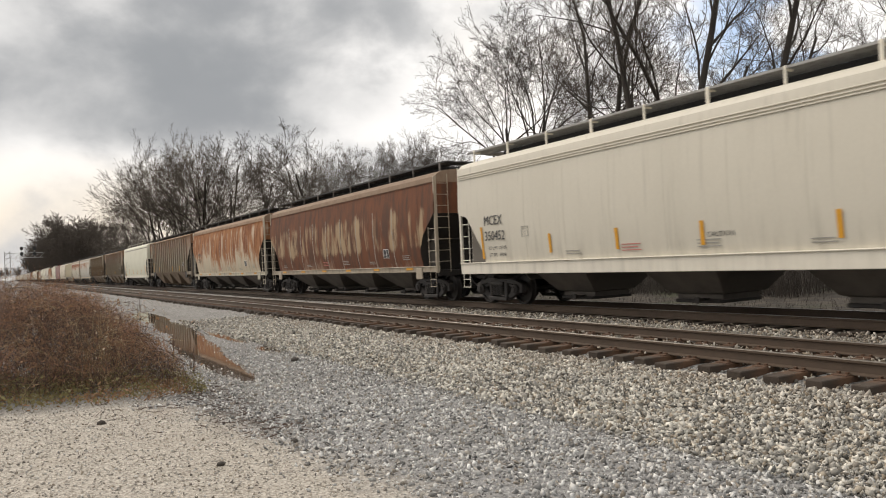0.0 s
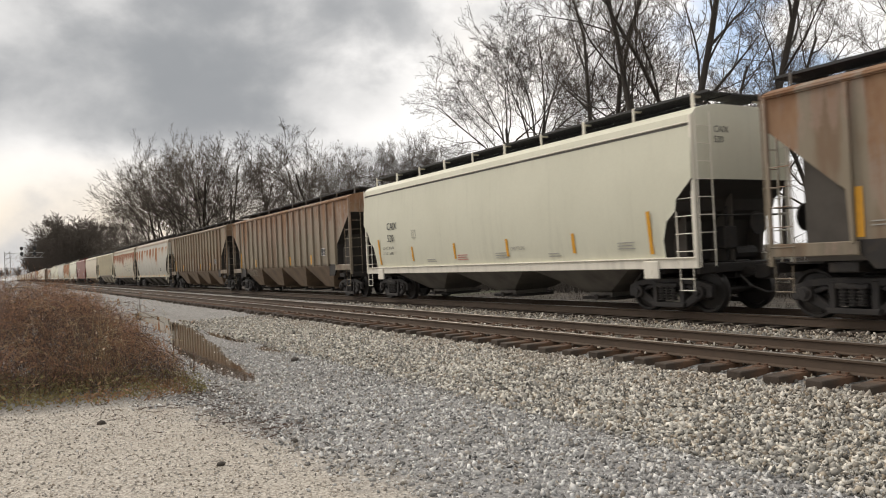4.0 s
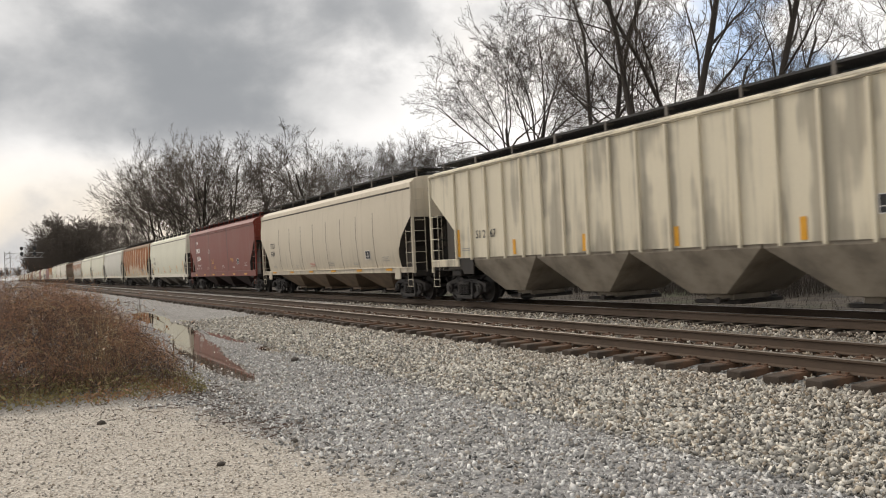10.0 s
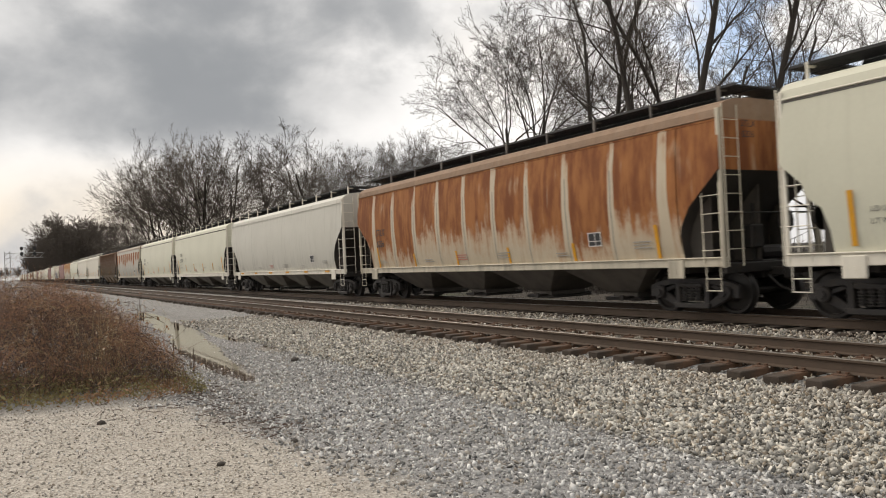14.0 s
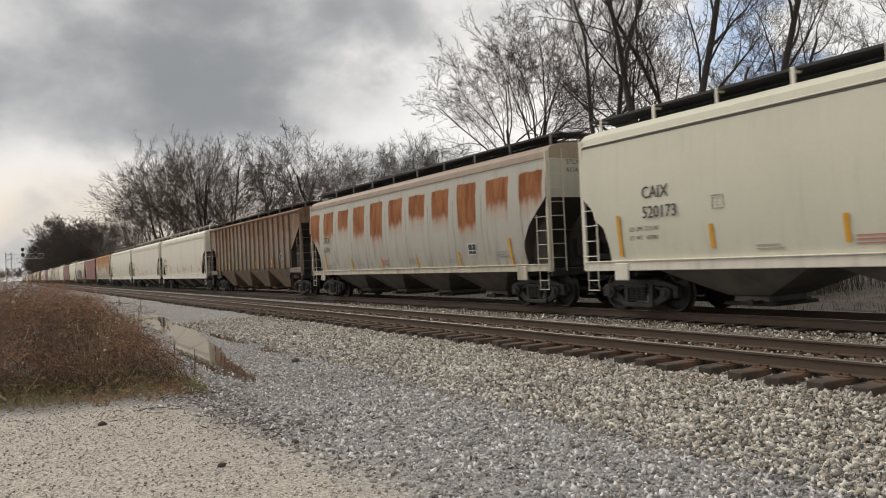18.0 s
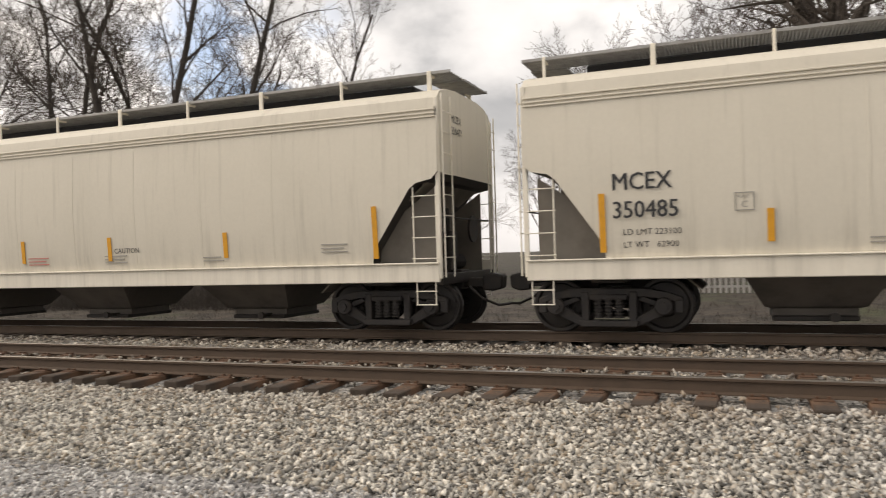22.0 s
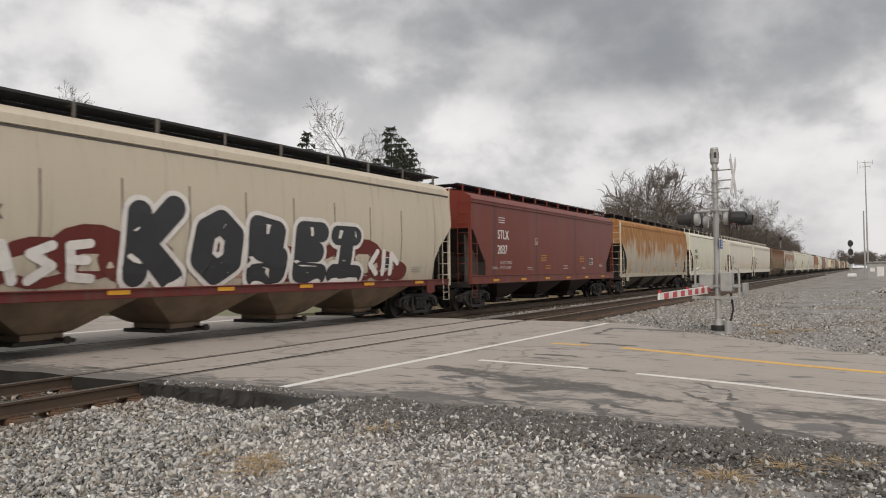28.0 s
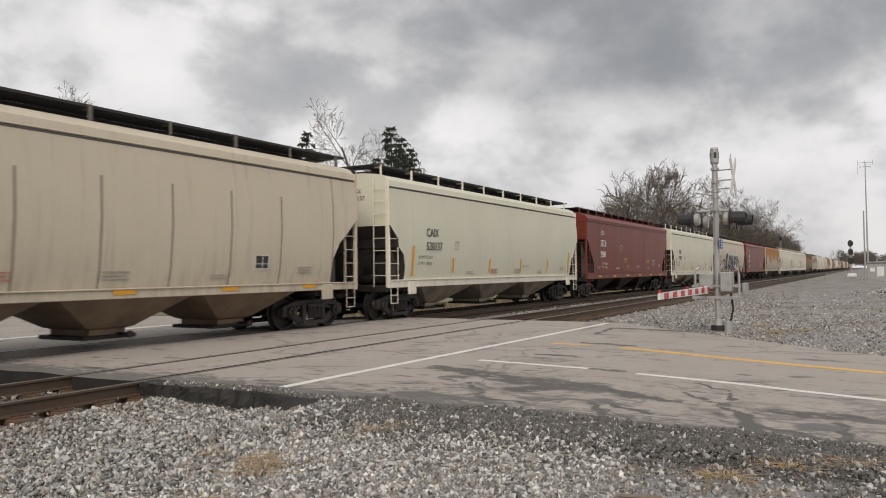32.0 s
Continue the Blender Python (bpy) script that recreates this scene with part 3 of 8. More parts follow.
def side_ladder(bm, w, top):
    """Ladder on the side at a car's end: stiles at 0.06 and 0.50 m from the end."""
    for x in (0.06, 0.50):
        bm_tube(bm, [(x, -w, 1.05), (x, -w, top)], 0.015, 6)
    z = 1.34
    while z < top:
        bm_tube(bm, [(0.03, -w - 0.016, z), (0.53, -w - 0.016, z)], 0.010, 5)
        z += 0.37
    for x in (0.10, 0.46):
        bm_tube(bm, [(x, -w, 1.0), (x, -w, 0.52)], 0.012, 5)
    for z in (0.52, 0.76):
        bm_tube(bm, [(0.08, -w, z), (0.48, -w, z)], 0.012, 5)


def end_ladder(bm, w, top):
    for y in (-w + 0.04, -w + 0.48):
        bm_tube(bm, [(-0.08, y, 1.0), (-0.08, y, top)], 0.015, 6)
    z = 1.35
    while z < top:
        bm_tube(bm, [(-0.095, -w + 0.02, z), (-0.095, -w + 0.50, z)], 0.010, 5)
        z += 0.37


def coupler(bm):
    bm_box(bm, -1.2, 0.35, -0.10, 0.10, 0.76, 0.94, 0.02)
    bm_prism(bm, [(0.30, 0.70), (0.52, 0.68), (0.68, 0.74), (0.70, 0.98), (0.50, 1.02), (0.30, 1.0)], -0.17, 0.17, 0.03)
    bm_tube(bm, [(0.1, -0.35, 0.78), (0.35, -0.33, 0.55), (0.62, -0.20, 0.42), (0.82, -0.12, 0.44)], 0.028, 6)


def end_platform(bm):
    bm_box(bm, -0.10, 0.0, -1.48, 1.48, 0.86, 1.06, 0.015)
    bm_box(bm, -1.9, -0.1, -0.24, 0.24, 0.72, 1.10, 0.02)
    bm_box(bm, -0.85, -0.1, -1.2, 1.2, 1.02, 1.06)
    bm_box(bm, -1.6, -1.05, -1.40, 1.40, 0.86, 1.04, 0.02)


def brake_gear(bm):
    bm_tube(bm, [(-0.55, 0.2, 1.25), (-0.55, 0.9, 1.25)], 0.16, 10)
    bm_box(bm, -0.50, -0.25, -0.35, 0.05, 1.35, 1.85, 0.03)
    bm_tube(bm, [(-0.15, 0.6, 1.9), (-0.11, 0.6, 1.9)], 0.27, 14)
    bm_tube(bm, [(-0.4, -0.1, 1.06), (-0.4, -0.1, 2.3)], 0.04, 6)
    bm_tube(bm, [(-0.9, 0.5, 1.06), (-0.9, 0.5, 1.9)], 0.04, 6)
    bm_tube(bm, [(-0.05, -1.4, 2.08), (-0.05, 1.4, 2.08)], 0.016, 5)


def join_parts(car, kind):
    """Far cars: the pieces of one name and material become one mesh."""
    lots = {}
    for ob in list(car.children):
        if len(ob.children) == 0:
            lots.setdefault((ob.name.split(".")[0], ob.material_slots[0].material.name), []).append(ob)
    for (nm, _), obs in lots.items():
        if len(obs) < 2:
            continue
        key = ("joined", kind, nm)
        if key not in SHAPES:
            bm = bmesh.new()
            for ob in obs:
                n0 = len(bm.verts)
                bm.from_mesh(ob.data)
                bm.verts.ensure_lookup_table()
                bmesh.ops.transform(bm, matrix=ob.matrix_basis, verts=bm.verts[n0:])
            SHAPES[key] = closed(bm, nm)
        mt = obs[0].material_slots[0].material
        for ob in obs:
            bpy.data.objects.remove(ob)
        part(nm, SHAPES[key], mt, car)


def build_car(s_mid, kind, mts, label, marks=None, ink=None, panel_marks=(), group="hopper cars of the train", full=True):
    kd = KINDS[kind]
    L = kd["L"]
    car = holder("hopper_car", label, "train car", group, m=pose(s_mid, FAR_C, 0))
    trim_mt = mts.get("trim", mts.get("sill", mts["body"]))
    body_mt, sill_mt, roof_mt, chute_mt = mts["body"], mts.get("sill", mts["body"]), mts.get("roof", GRATING), mts.get("chute", CHUTE)
    if ("body", kind) not in SHAPES:
        SHAPES[("body", kind)] = loft_body(kd)
        SHAPES[("body", kind)].materials.append(body_mt)
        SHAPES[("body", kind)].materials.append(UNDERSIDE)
    body = part("body", SHAPES[("body", kind)], body_mt, car)
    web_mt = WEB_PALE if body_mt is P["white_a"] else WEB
    post_w = 1.54
    # slope sheets and plates below the end walls, with shade put into their colour
    for s in (-1, 1):
        def slope(bm, kd=kd):
            c = kd["cut"]
            z0 = c[0][1] - 0.03
            a = [bm.verts.new((-0.14, y, z0)) for y in (-1.38, 1.38)]
            b = [bm.verts.new((-c[-1][0] - 1.4, y, 0.72)) for y in (-0.95, 0.95)]
            a2 = [bm.verts.new((-0.18, y, z0)) for y in (-1.38, 1.38)]
            b2 = [bm.verts.new((-c[-1][0] - 1.44, y, 0.72)) for y in (-0.95, 0.95)]
            for q in ((a[0], a[1], b[1], b[0]), (a2[0], b2[0], b2[1], a2[1]), (a[0], b[0], b2[0], a2[0]), (a[1], a2[1], b2[1], b[1]), (b[0], b[1], b2[1], b2[0]), (a[0], a2[0], a2[1], a[1])):
                bm.faces.new(q)
        flip = 0 if s > 0 else 180
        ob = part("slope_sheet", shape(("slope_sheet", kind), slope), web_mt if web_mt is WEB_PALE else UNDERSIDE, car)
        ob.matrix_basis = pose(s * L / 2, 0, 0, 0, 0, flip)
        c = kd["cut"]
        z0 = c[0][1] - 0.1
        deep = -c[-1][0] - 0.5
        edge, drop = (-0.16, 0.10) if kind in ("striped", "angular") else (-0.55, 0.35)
        # side plates on the rounded kinds and the centre plate only darken the opening
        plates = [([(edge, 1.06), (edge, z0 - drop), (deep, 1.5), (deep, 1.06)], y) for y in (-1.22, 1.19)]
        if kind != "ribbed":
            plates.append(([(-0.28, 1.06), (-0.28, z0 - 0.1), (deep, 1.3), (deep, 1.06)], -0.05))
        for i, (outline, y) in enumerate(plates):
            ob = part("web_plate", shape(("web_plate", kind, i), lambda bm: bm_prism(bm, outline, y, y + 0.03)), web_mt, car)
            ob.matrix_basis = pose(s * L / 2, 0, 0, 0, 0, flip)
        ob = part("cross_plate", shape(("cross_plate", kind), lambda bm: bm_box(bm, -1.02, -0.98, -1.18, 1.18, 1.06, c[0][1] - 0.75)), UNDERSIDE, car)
        ob.matrix_basis = pose(s * L / 2, 0, 0, 0, 0, flip)
        ob = part("end_sill", shape("end_sill", end_platform), mts.get("frame", STEEL), car)
        ob.matrix_basis = pose(s * L / 2, 0, 0, 0, 0, flip)
        ob = part("coupler", shape("coupler", coupler), STEEL, car)
        ob.matrix_basis = pose(s * L / 2, 0, 0, 0, 0, flip)
        ob = part("brake_gear", shape("brake_gear", brake_gear), STEEL, car)
        ob.matrix_basis = pose(s * L / 2, 0, 0, 0, 0, flip)
        for sy in (-1, 1):
            # ladders at each corner: mirrored by a half turn
            for nm, fn, h in (("side_ladder", side_ladder, kd["cut"][0][1] - 0.25 if kind != "ribbed" else 2.9), ("end_ladder", end_ladder, 4.25)):
                def left(bm, fn=fn, h=h):
                    fn(bm, post_w, h)

                def right(bm, fn=fn, h=h):
                    fn(bm, post_w, h)
                    bmesh.ops.transform(bm, matrix=Matrix.Diagonal((-1, 1, 1, 1)), verts=bm.verts[:])
                # at the rear end seen from the near side the ladder runs to +x
                mirror = (s < 0) == (sy < 0)
                me = shape((nm, kind, mirror), left if mirror else right)
                ob = part(nm, me, mts.get("ladder", trim_mt), car)
                ob.matrix_basis = pose(s * L / 2, 0, 0, 0, 0, 0 if sy < 0 else 180)
            ob = part("corner_post", shape(("corner_post", kind), lambda bm: bm_box(bm, -0.038, 0.038, -0.04, 0.04, 0.98, 4.18, 0.010)), trim_mt, car)
            ob.matrix_basis = pose(s * (L / 2 - 0.02), sy * (post_w - 0.03), 0)
    # side sills
    for sy in (-1, 1):
        if kd["sill"]:
            z0, z1 = kd["sill"]
            me = shape(("side_sill", kind), lambda bm: (bm_box(bm, -L / 2 + 0.02, L / 2 - 0.02, -0.05, 0.05, z0, z1, 0.012), bm_box(bm, -L / 2 + 0.02, L / 2 - 0.02, -0.09, 0.05, z1 - 0.03, z1, 0.008)))
            ob = part("side_sill", me, sill_mt, car)
            ob.matrix_basis = pose(0, sy * (kd["prof"][0][0] + 0.02), 0, 0, 0, 0 if sy < 0 else 180)
            if kind in ("smooth", "seamed"):
                for s in (-1, 1):
                    ob = part("jacking_pad", shape("jacking_pad", lambda bm: (bm_box(bm, -0.22, 0.22, -0.03, 0.03, 0.76, 1.16, 0.02), bm_tube(bm, [(0, -0.036, 0.92), (0, -0.03, 0.92)], 0.06, 10))), sill_mt, car)
                    ob.matrix_basis = pose(s * (L / 2 - 1.28), sy * (kd["prof"][0][0] + 0.08), 0, 0, 0, 0 if sy < 0 else 180)
        else:
            for s in (-1, 1):
                ob = part("side_sill", shape(("side_sill", kind), lambda bm: (bm_box(bm, -0.85, 0.85, -0.05, 0.05, 1.16, 1.40, 0.012))), sill_mt, car)
                ob.matrix_basis = pose(s * (L / 2 - 0.86), sy * 1.50, 0)
                ob = part("jacking_pad", shape("jacking_plate", lambda bm: bm_prism(bm, [(-0.55, 1.42), (0.45, 1.42), (0.45, 0.92), (-0.10, 0.92)], -0.03, 0.03, 0.01)), mts.get("frame", STEEL), car)
                ob.matrix_basis = pose(s * (L / 2 - 2.05), sy * 1.47, 0, 0, 0, 0 if s < 0 else 180)
    if kind == "ribbed":
        n = 18
        for sy in (-1, 1):
            for i in range(n):
                x = -L / 2 + 1.62 + (L - 3.24) * i / (n - 1)
                ob = part("rib", shape("rib", lambda bm: bm_prism(bm, [(-0.036, 1.36), (0.036, 1.36), (0.036, 4.09), (-0.036, 4.09)], -0.080, 0.0, 0.010)), body_mt, car)
                ob.matrix_basis = pose(x, sy * 1.50, 0, 0, 0, 0 if sy < 0 else 180)
    if kd["seams"]:
        n = kd["seams"]
        for sy in (-1, 1):
            for i in range(1, n):
                def seam(bm, kd=kd):
                    pts = [(w + 0.003, z) for w, z in kd["prof"] if z <= 3.9]
                    for (w0, z0), (w1, z1) in zip(pts, pts[1:]):
                        a = [bm.verts.new(v) for v in ((-0.022, -w0, z0), (0.022, -w0, z0), (0.022, -w1, z1), (-0.022, -w1, z1))]
                        b = [bm.verts.new(v) for v in ((-0.03, -w0 + 0.02, z0), (0.03, -w0 + 0.02, z0), (0.03, -w1 + 0.02, z1), (-0.03, -w1 + 0.02, z1))]
                        bm.faces.new(a), bm.faces.new((a[0], a[3], b[3], b[0])), bm.faces.new((a[1], b[1], b[2], a[2]))
                # beige cars' seam colour holds the seam's shadow as well as dirt
                ob = part("seam", shape(("seam", kind), seam), SEAM_SOFT if kind == "welded" else body_mt if kind != "seamed" or body_mt is P["white_c"] else SEAM_SHADE_DIRT if body_mt is P["beige"] else SEAM_GREY, car)
                lo = kd["cut"][-1][0] + 0.4
                ob.matrix_basis = pose(-L / 2 + lo + (L - 2 * lo) * i / n, 0, 0, 0, 0, 0 if sy < 0 else 180)
    # eave mouldings
    for sy in (-1, 1):
        lines = {"striped": (3.84, 3.90, 3.97), "smooth": (4.03,), "seamed": (4.01,), "welded": (4.10,), "ribbed": (4.15,), "angular": (3.93, 4.04)}[kind]
        for z in lines:
            w = width_at(kd, z)
            me = shape(("eave", kind, z), lambda bm: bm_box(bm, -L / 2 + 0.03, L / 2 - 0.03, -0.03, 0.02, z - 0.014, z + 0.014, 0.006))
            ob = part("eave_moulding", me, body_mt if kind in ("striped", "angular") or mts["body"] is not P["white_b"] else trim_mt, car)
            ob.matrix_basis = pose(0, sy * w, 0, 0, 0, 0 if sy < 0 else 180)
        # strip under the eave, its dark colour standing in for the eave's shadow
        if kind in ("smooth", "welded", "seamed"):
            z = lines[0] - 0.045
            ob = part("drip_rail", shape(("drip_rail", kind), lambda bm: bm_box(bm, -L / 2 + 0.05, L / 2 - 0.05, -0.012, 0.02, z - 0.022, z + 0.022, 0.004)), SEAM_DARK if kind != "seamed" or body_mt is P["beige"] else body_mt, car)
            ob.matrix_basis = pose(0, sy * width_at(kd, z), 0, 0, 0, 0 if sy < 0 else 180)
    # roof walk of open grating on upright brackets, hatch trough along the middle
    walk_z = {"ribbed": -0.15, "angular": -0.11, "seamed": -0.05, "smooth": -0.04, "welded": -0.04}.get(kind, 0.0)
    me = shape(("hatch_trough", kind), lambda bm: bm_box(bm, -L / 2 + 0.9, L / 2 - 0.9, -0.40, 0.40, 4.38, 4.69, 0.03))
    part("hatch_trough", me, body_mt if kind == "angular" else GRATING, car).matrix_basis = pose(0, 0, walk_z)
    for sy in (-1, 1):
        def board(bm):
            n = int(L / 0.055)
            xs = [-L / 2 - 0.10]
            for i in range(n):
                x = -L / 2 - 0.10 + (L + 0.2) * (i + 1) / n
                xs += [x - 0.022, x]
            ys = [-0.03, 0.0, 0.105, 0.13, 0.225, 0.25, 0.345, 0.37, 0.465, 0.49, 0.585, 0.61, 0.70, 0.72]
            grid = [[bm.verts.new((x, y, 4.70)) for y in ys] for x in xs]
            for i in range(len(xs) - 1):
                for k in range(len(ys) - 1):
                    if not i % 2 or not k % 2:
                        bm.faces.new((grid[i][k], grid[i + 1][k], grid[i + 1][k + 1], grid[i][k + 1]))
            up = bmesh.ops.extrude_face_region(bm, geom=bm.faces[:])
            for v in up["geom"]:
                if isinstance(v, bmesh.types.BMVert):
                    v.co.z += 0.05 if v.co.y < 0.01 else 0.025
        ob = part("running_board", shape(("running_board", kind), board), roof_mt, car)
        ob.matrix_basis = pose(0, sy * 1.05, walk_z, 0, 0, 0 if sy < 0 else 180)
        nb = 13 if kind == "angular" else 10
        for i in range(nb):
            x = -L / 2 + 0.30 + (L - 0.6) * i / (nb - 1)
            hw = 0.042 if i % 2 else 0.026
            ob = part("bracket", shape(("bracket", hw), lambda bm: (bm_box(bm, -hw, hw, -0.05, 0.0, 4.30, 4.755, 0.008), bm_box(bm, -0.02, 0.02, -0.01, 0.20, 4.66, 4.70))), trim_mt if body_mt in (P["white_a"], P["white_b"], P["white_c"]) else body_mt if kind == "angular" else BRACKET, car)
            ob.matrix_basis = pose(x, sy * 1.06, walk_z, 0, 0, 0 if sy < 0 else 180)
    for s in (-1, 1):
        ob = part("end_walk", shape(("end_walk",), lambda bm: bm_box(bm, -0.55, 0.12, -0.36, 0.36, 4.68, 4.72)), roof_mt, car)
        ob.matrix_basis = pose(s * L / 2, 0, walk_z, 0, 0, 0 if s > 0 else 180)
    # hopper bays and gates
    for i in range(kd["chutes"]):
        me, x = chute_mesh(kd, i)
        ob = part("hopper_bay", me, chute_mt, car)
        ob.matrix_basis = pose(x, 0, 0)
        gt = part("outlet_gate", shape("gate", gate), STEEL, ob)
    # yellow reflective strips
    strips = []
    if kind in ("striped", "smooth", "welded"):
        base = kd["prof"][0][1] + (0.42 if kind == "welded" else 0.26)
        strips = [(-L / 2 + 1.3, base - 0.1, 0.95, 0.10)] + [(x, base, 0.50, 0.10) for x in mts.get("strips", {"smooth": (-4.3, -1.45, 1.45, 4.35), "welded": (-4.35, -1.75, 1.4, 4.2)}.get(kind, (-4.0, -1.5, 1.0, 3.96)))] + [(L / 2 - 1.25, base - 0.1, 0.95, 0.10)]
    elif kind == "ribbed":
        strips = [(-L / 2 + 1.74 + (L - 3.48) * k / 5, 1.46, 0.42 if 0 < k < 5 else 0.85, 0.13) for k in range(6)]
    else:
        zs = kd["sill"][0] + 0.06
        upright = body_mt in (P["grey_block_rust"], P["orange_panel"], P["orange_soft"])
        strips = [(-L / 2 + 1.75 + (L - 3.5) * k / 5, kd["prof"][0][1] + 0.06, 0.46 if 0 < k < 5 else 0.75, 0.10) for k in range(6)] if upright else [(-L / 2 + 2.0 + (L - 4.0) * k / 5, zs + 0.02, 0.085, 0.50) for k in range(6)]
    for x, z, h, w in strips:
        y = -(width_at(kd, z + h / 2) + 0.012) if z > kd["prof"][0][1] else -(kd["prof"][0][0] + 0.085)
        tilt = 0
        if h > w:
            wa, wb = width_at(kd, z), width_at(kd, z + h)
            bulge = max(0.0, width_at(kd, z + h / 2) - (wa + wb) / 2, width_at(kd, z + h * 0.3) - (wa * 0.7 + wb * 0.3))
            y, tilt = -(wa + bulge + 0.010), math.degrees(math.atan2(wb - wa, h))
        me = shape(("strip", w, h), lambda bm: bm_box(bm, -w / 2, w / 2, -0.006, 0.004, 0, h))
        ob = part("reflector_strip", me, YELLOW, car)
        ob.matrix_basis = pose(x, y, z, tilt)
    if not full:
        join_parts(car, kind)
    # reporting marks and small data
    if marks:
        top, num, size, x0, z0 = marks
        for txt, zz in ((top, z0 + size * 1.15), (num, z0)):
            if txt:
                wa, wb = width_at(kd, zz), width_at(kd, zz + size * 0.8)
                ob = part("lettering", lettering(txt, size, 0.018 if kind == "angular" else 0.006), ink, car)
                ob.matrix_basis = pose(x0, -(max(wa, wb) + 0.016), zz) @ Matrix.Diagonal((0.89, 1, 1, 1))
    for bx, bz, bw, bh, bmt in panel_marks:
        wa, wb = width_at(kd, bz), width_at(kd, bz + bh)
        me = shape(("mark", bw, bh), lambda bm: bm_box(bm, 0, bw, -0.003, 0.003, 0, bh))
        ob = part("data_marking", me, bmt, car)
        ob.matrix_basis = pose(bx, -(max(wa, wb) + 0.012) if bz > kd["prof"][0][1] else -(kd["prof"][0][0] + 0.088), bz)
    wheels = []
    for s in (-1, 1):
        wheels += build_truck(car, s * (L / 2 - TRUCK_D), TRUCK, WHEEL)
    return car, wheels


# ---- ground: one sheet, bedded under the tracks, falling to a shallow ditch and rising to the track side road ----
def ground_z(x, y):
    base = bed_z(y)
    if 3.5 < x < 7.6 and 5.6 < y < 8.6:
        # ballast heaped against the end of the crossing slab
        base = base + (max(base, -0.25) - base) * min(1.0, (x - 3.5) / 2.0) * min(1.0, (y - 5.6) / 0.6)
    if 4.0 < x < 26.0 and y < 6.6:
        # the ground comes up to the road's edge
        k = min(1.0, (x - 4.0) / 2.8, (26.0 - x) / 4.0) * min(1.0, max(0.0, (6.6 - y) / 1.2))
        return base + (-0.035 - 0.11 * min(1.0, max(0.0, (5.5 - y) / 5.0)) - base) * k
    if x < -7.0:
        # shallow ditch along the foot of the shoulder, with basins where water stands
        k = min(1.0, (-7.0 - x) / 3.0) * max(0.0, min(1.0, (y - 1.9) / 0.8, (7.6 - y) / 0.6))
        floor = -0.326 + 0.010 * noise.noise((x * 0.5, y * 2.2, 6)) + 0.008 * noise.noise((x * 1.6, y * 5.0, 2))
        for bx, by, rx, ry, slant, deep in BASINS:
            u, v = (x - bx) / rx, (y - by - slant * (x - bx)) / ry
            q = u * u + v * v
            if q < 1.0:
                floor -= deep * (1.0 - q) ** 0.7
        return base + (floor - base) * k
    if x > -6.0 and 7.2 < y < 8.6:
        # ballast heaped round the ends of the ties
        base += 0.065 * min(1.0, (x + 6.0) / 3.0) * min(1.0, (y - 7.2) / 0.8, (8.6 - y) / 0.6)
    return base


# centre, reach along and across the ditch, slant, depth
BASINS = ((-14.6, 3.45, 3.0, 0.37, -0.07, 0.05), (-18.6, 3.85, 4.2, 0.55, -0.12, 0.05), (-24.5, 4.55, 4.5, 0.60, -0.07, 0.05), (-32.0, 4.95, 5.0, 0.60, -0.06, 0.05),
          (-20.6, 5.02, 3.4, 0.26, -0.05, 0.04), (-16.1, 4.95, 1.1, 0.30, 0.0, 0.035), (-12.3, 3.36, 0.8, 0.17, -0.1, 0.03), (-26.8, 5.45, 2.6, 0.22, -0.04, 0.03))


def bed_z(y):
    if y > 30:
        return -0.35
    if y > 17.2:
        return -0.55 + 0.2 * min(1, (y - 17.2) / 8)
    if y > 15.6:
        return -0.26 - 0.28 * (y - 15.6) / 1.6
    if y > 8.6:
        return -0.26
    if y > 8.0:
        return -0.26 - 0.06 * (8.6 - y) / 0.6
    if y > 6.6:
        return -0.32 - 0.115 * (8.0 - y) / 1.4
    if y > 3.5:
        return -0.435 + 0.16 * (6.6 - y) / 3.1
    return -0.275 + 0.15 * min(1, (3.5 - y) / 3.5)


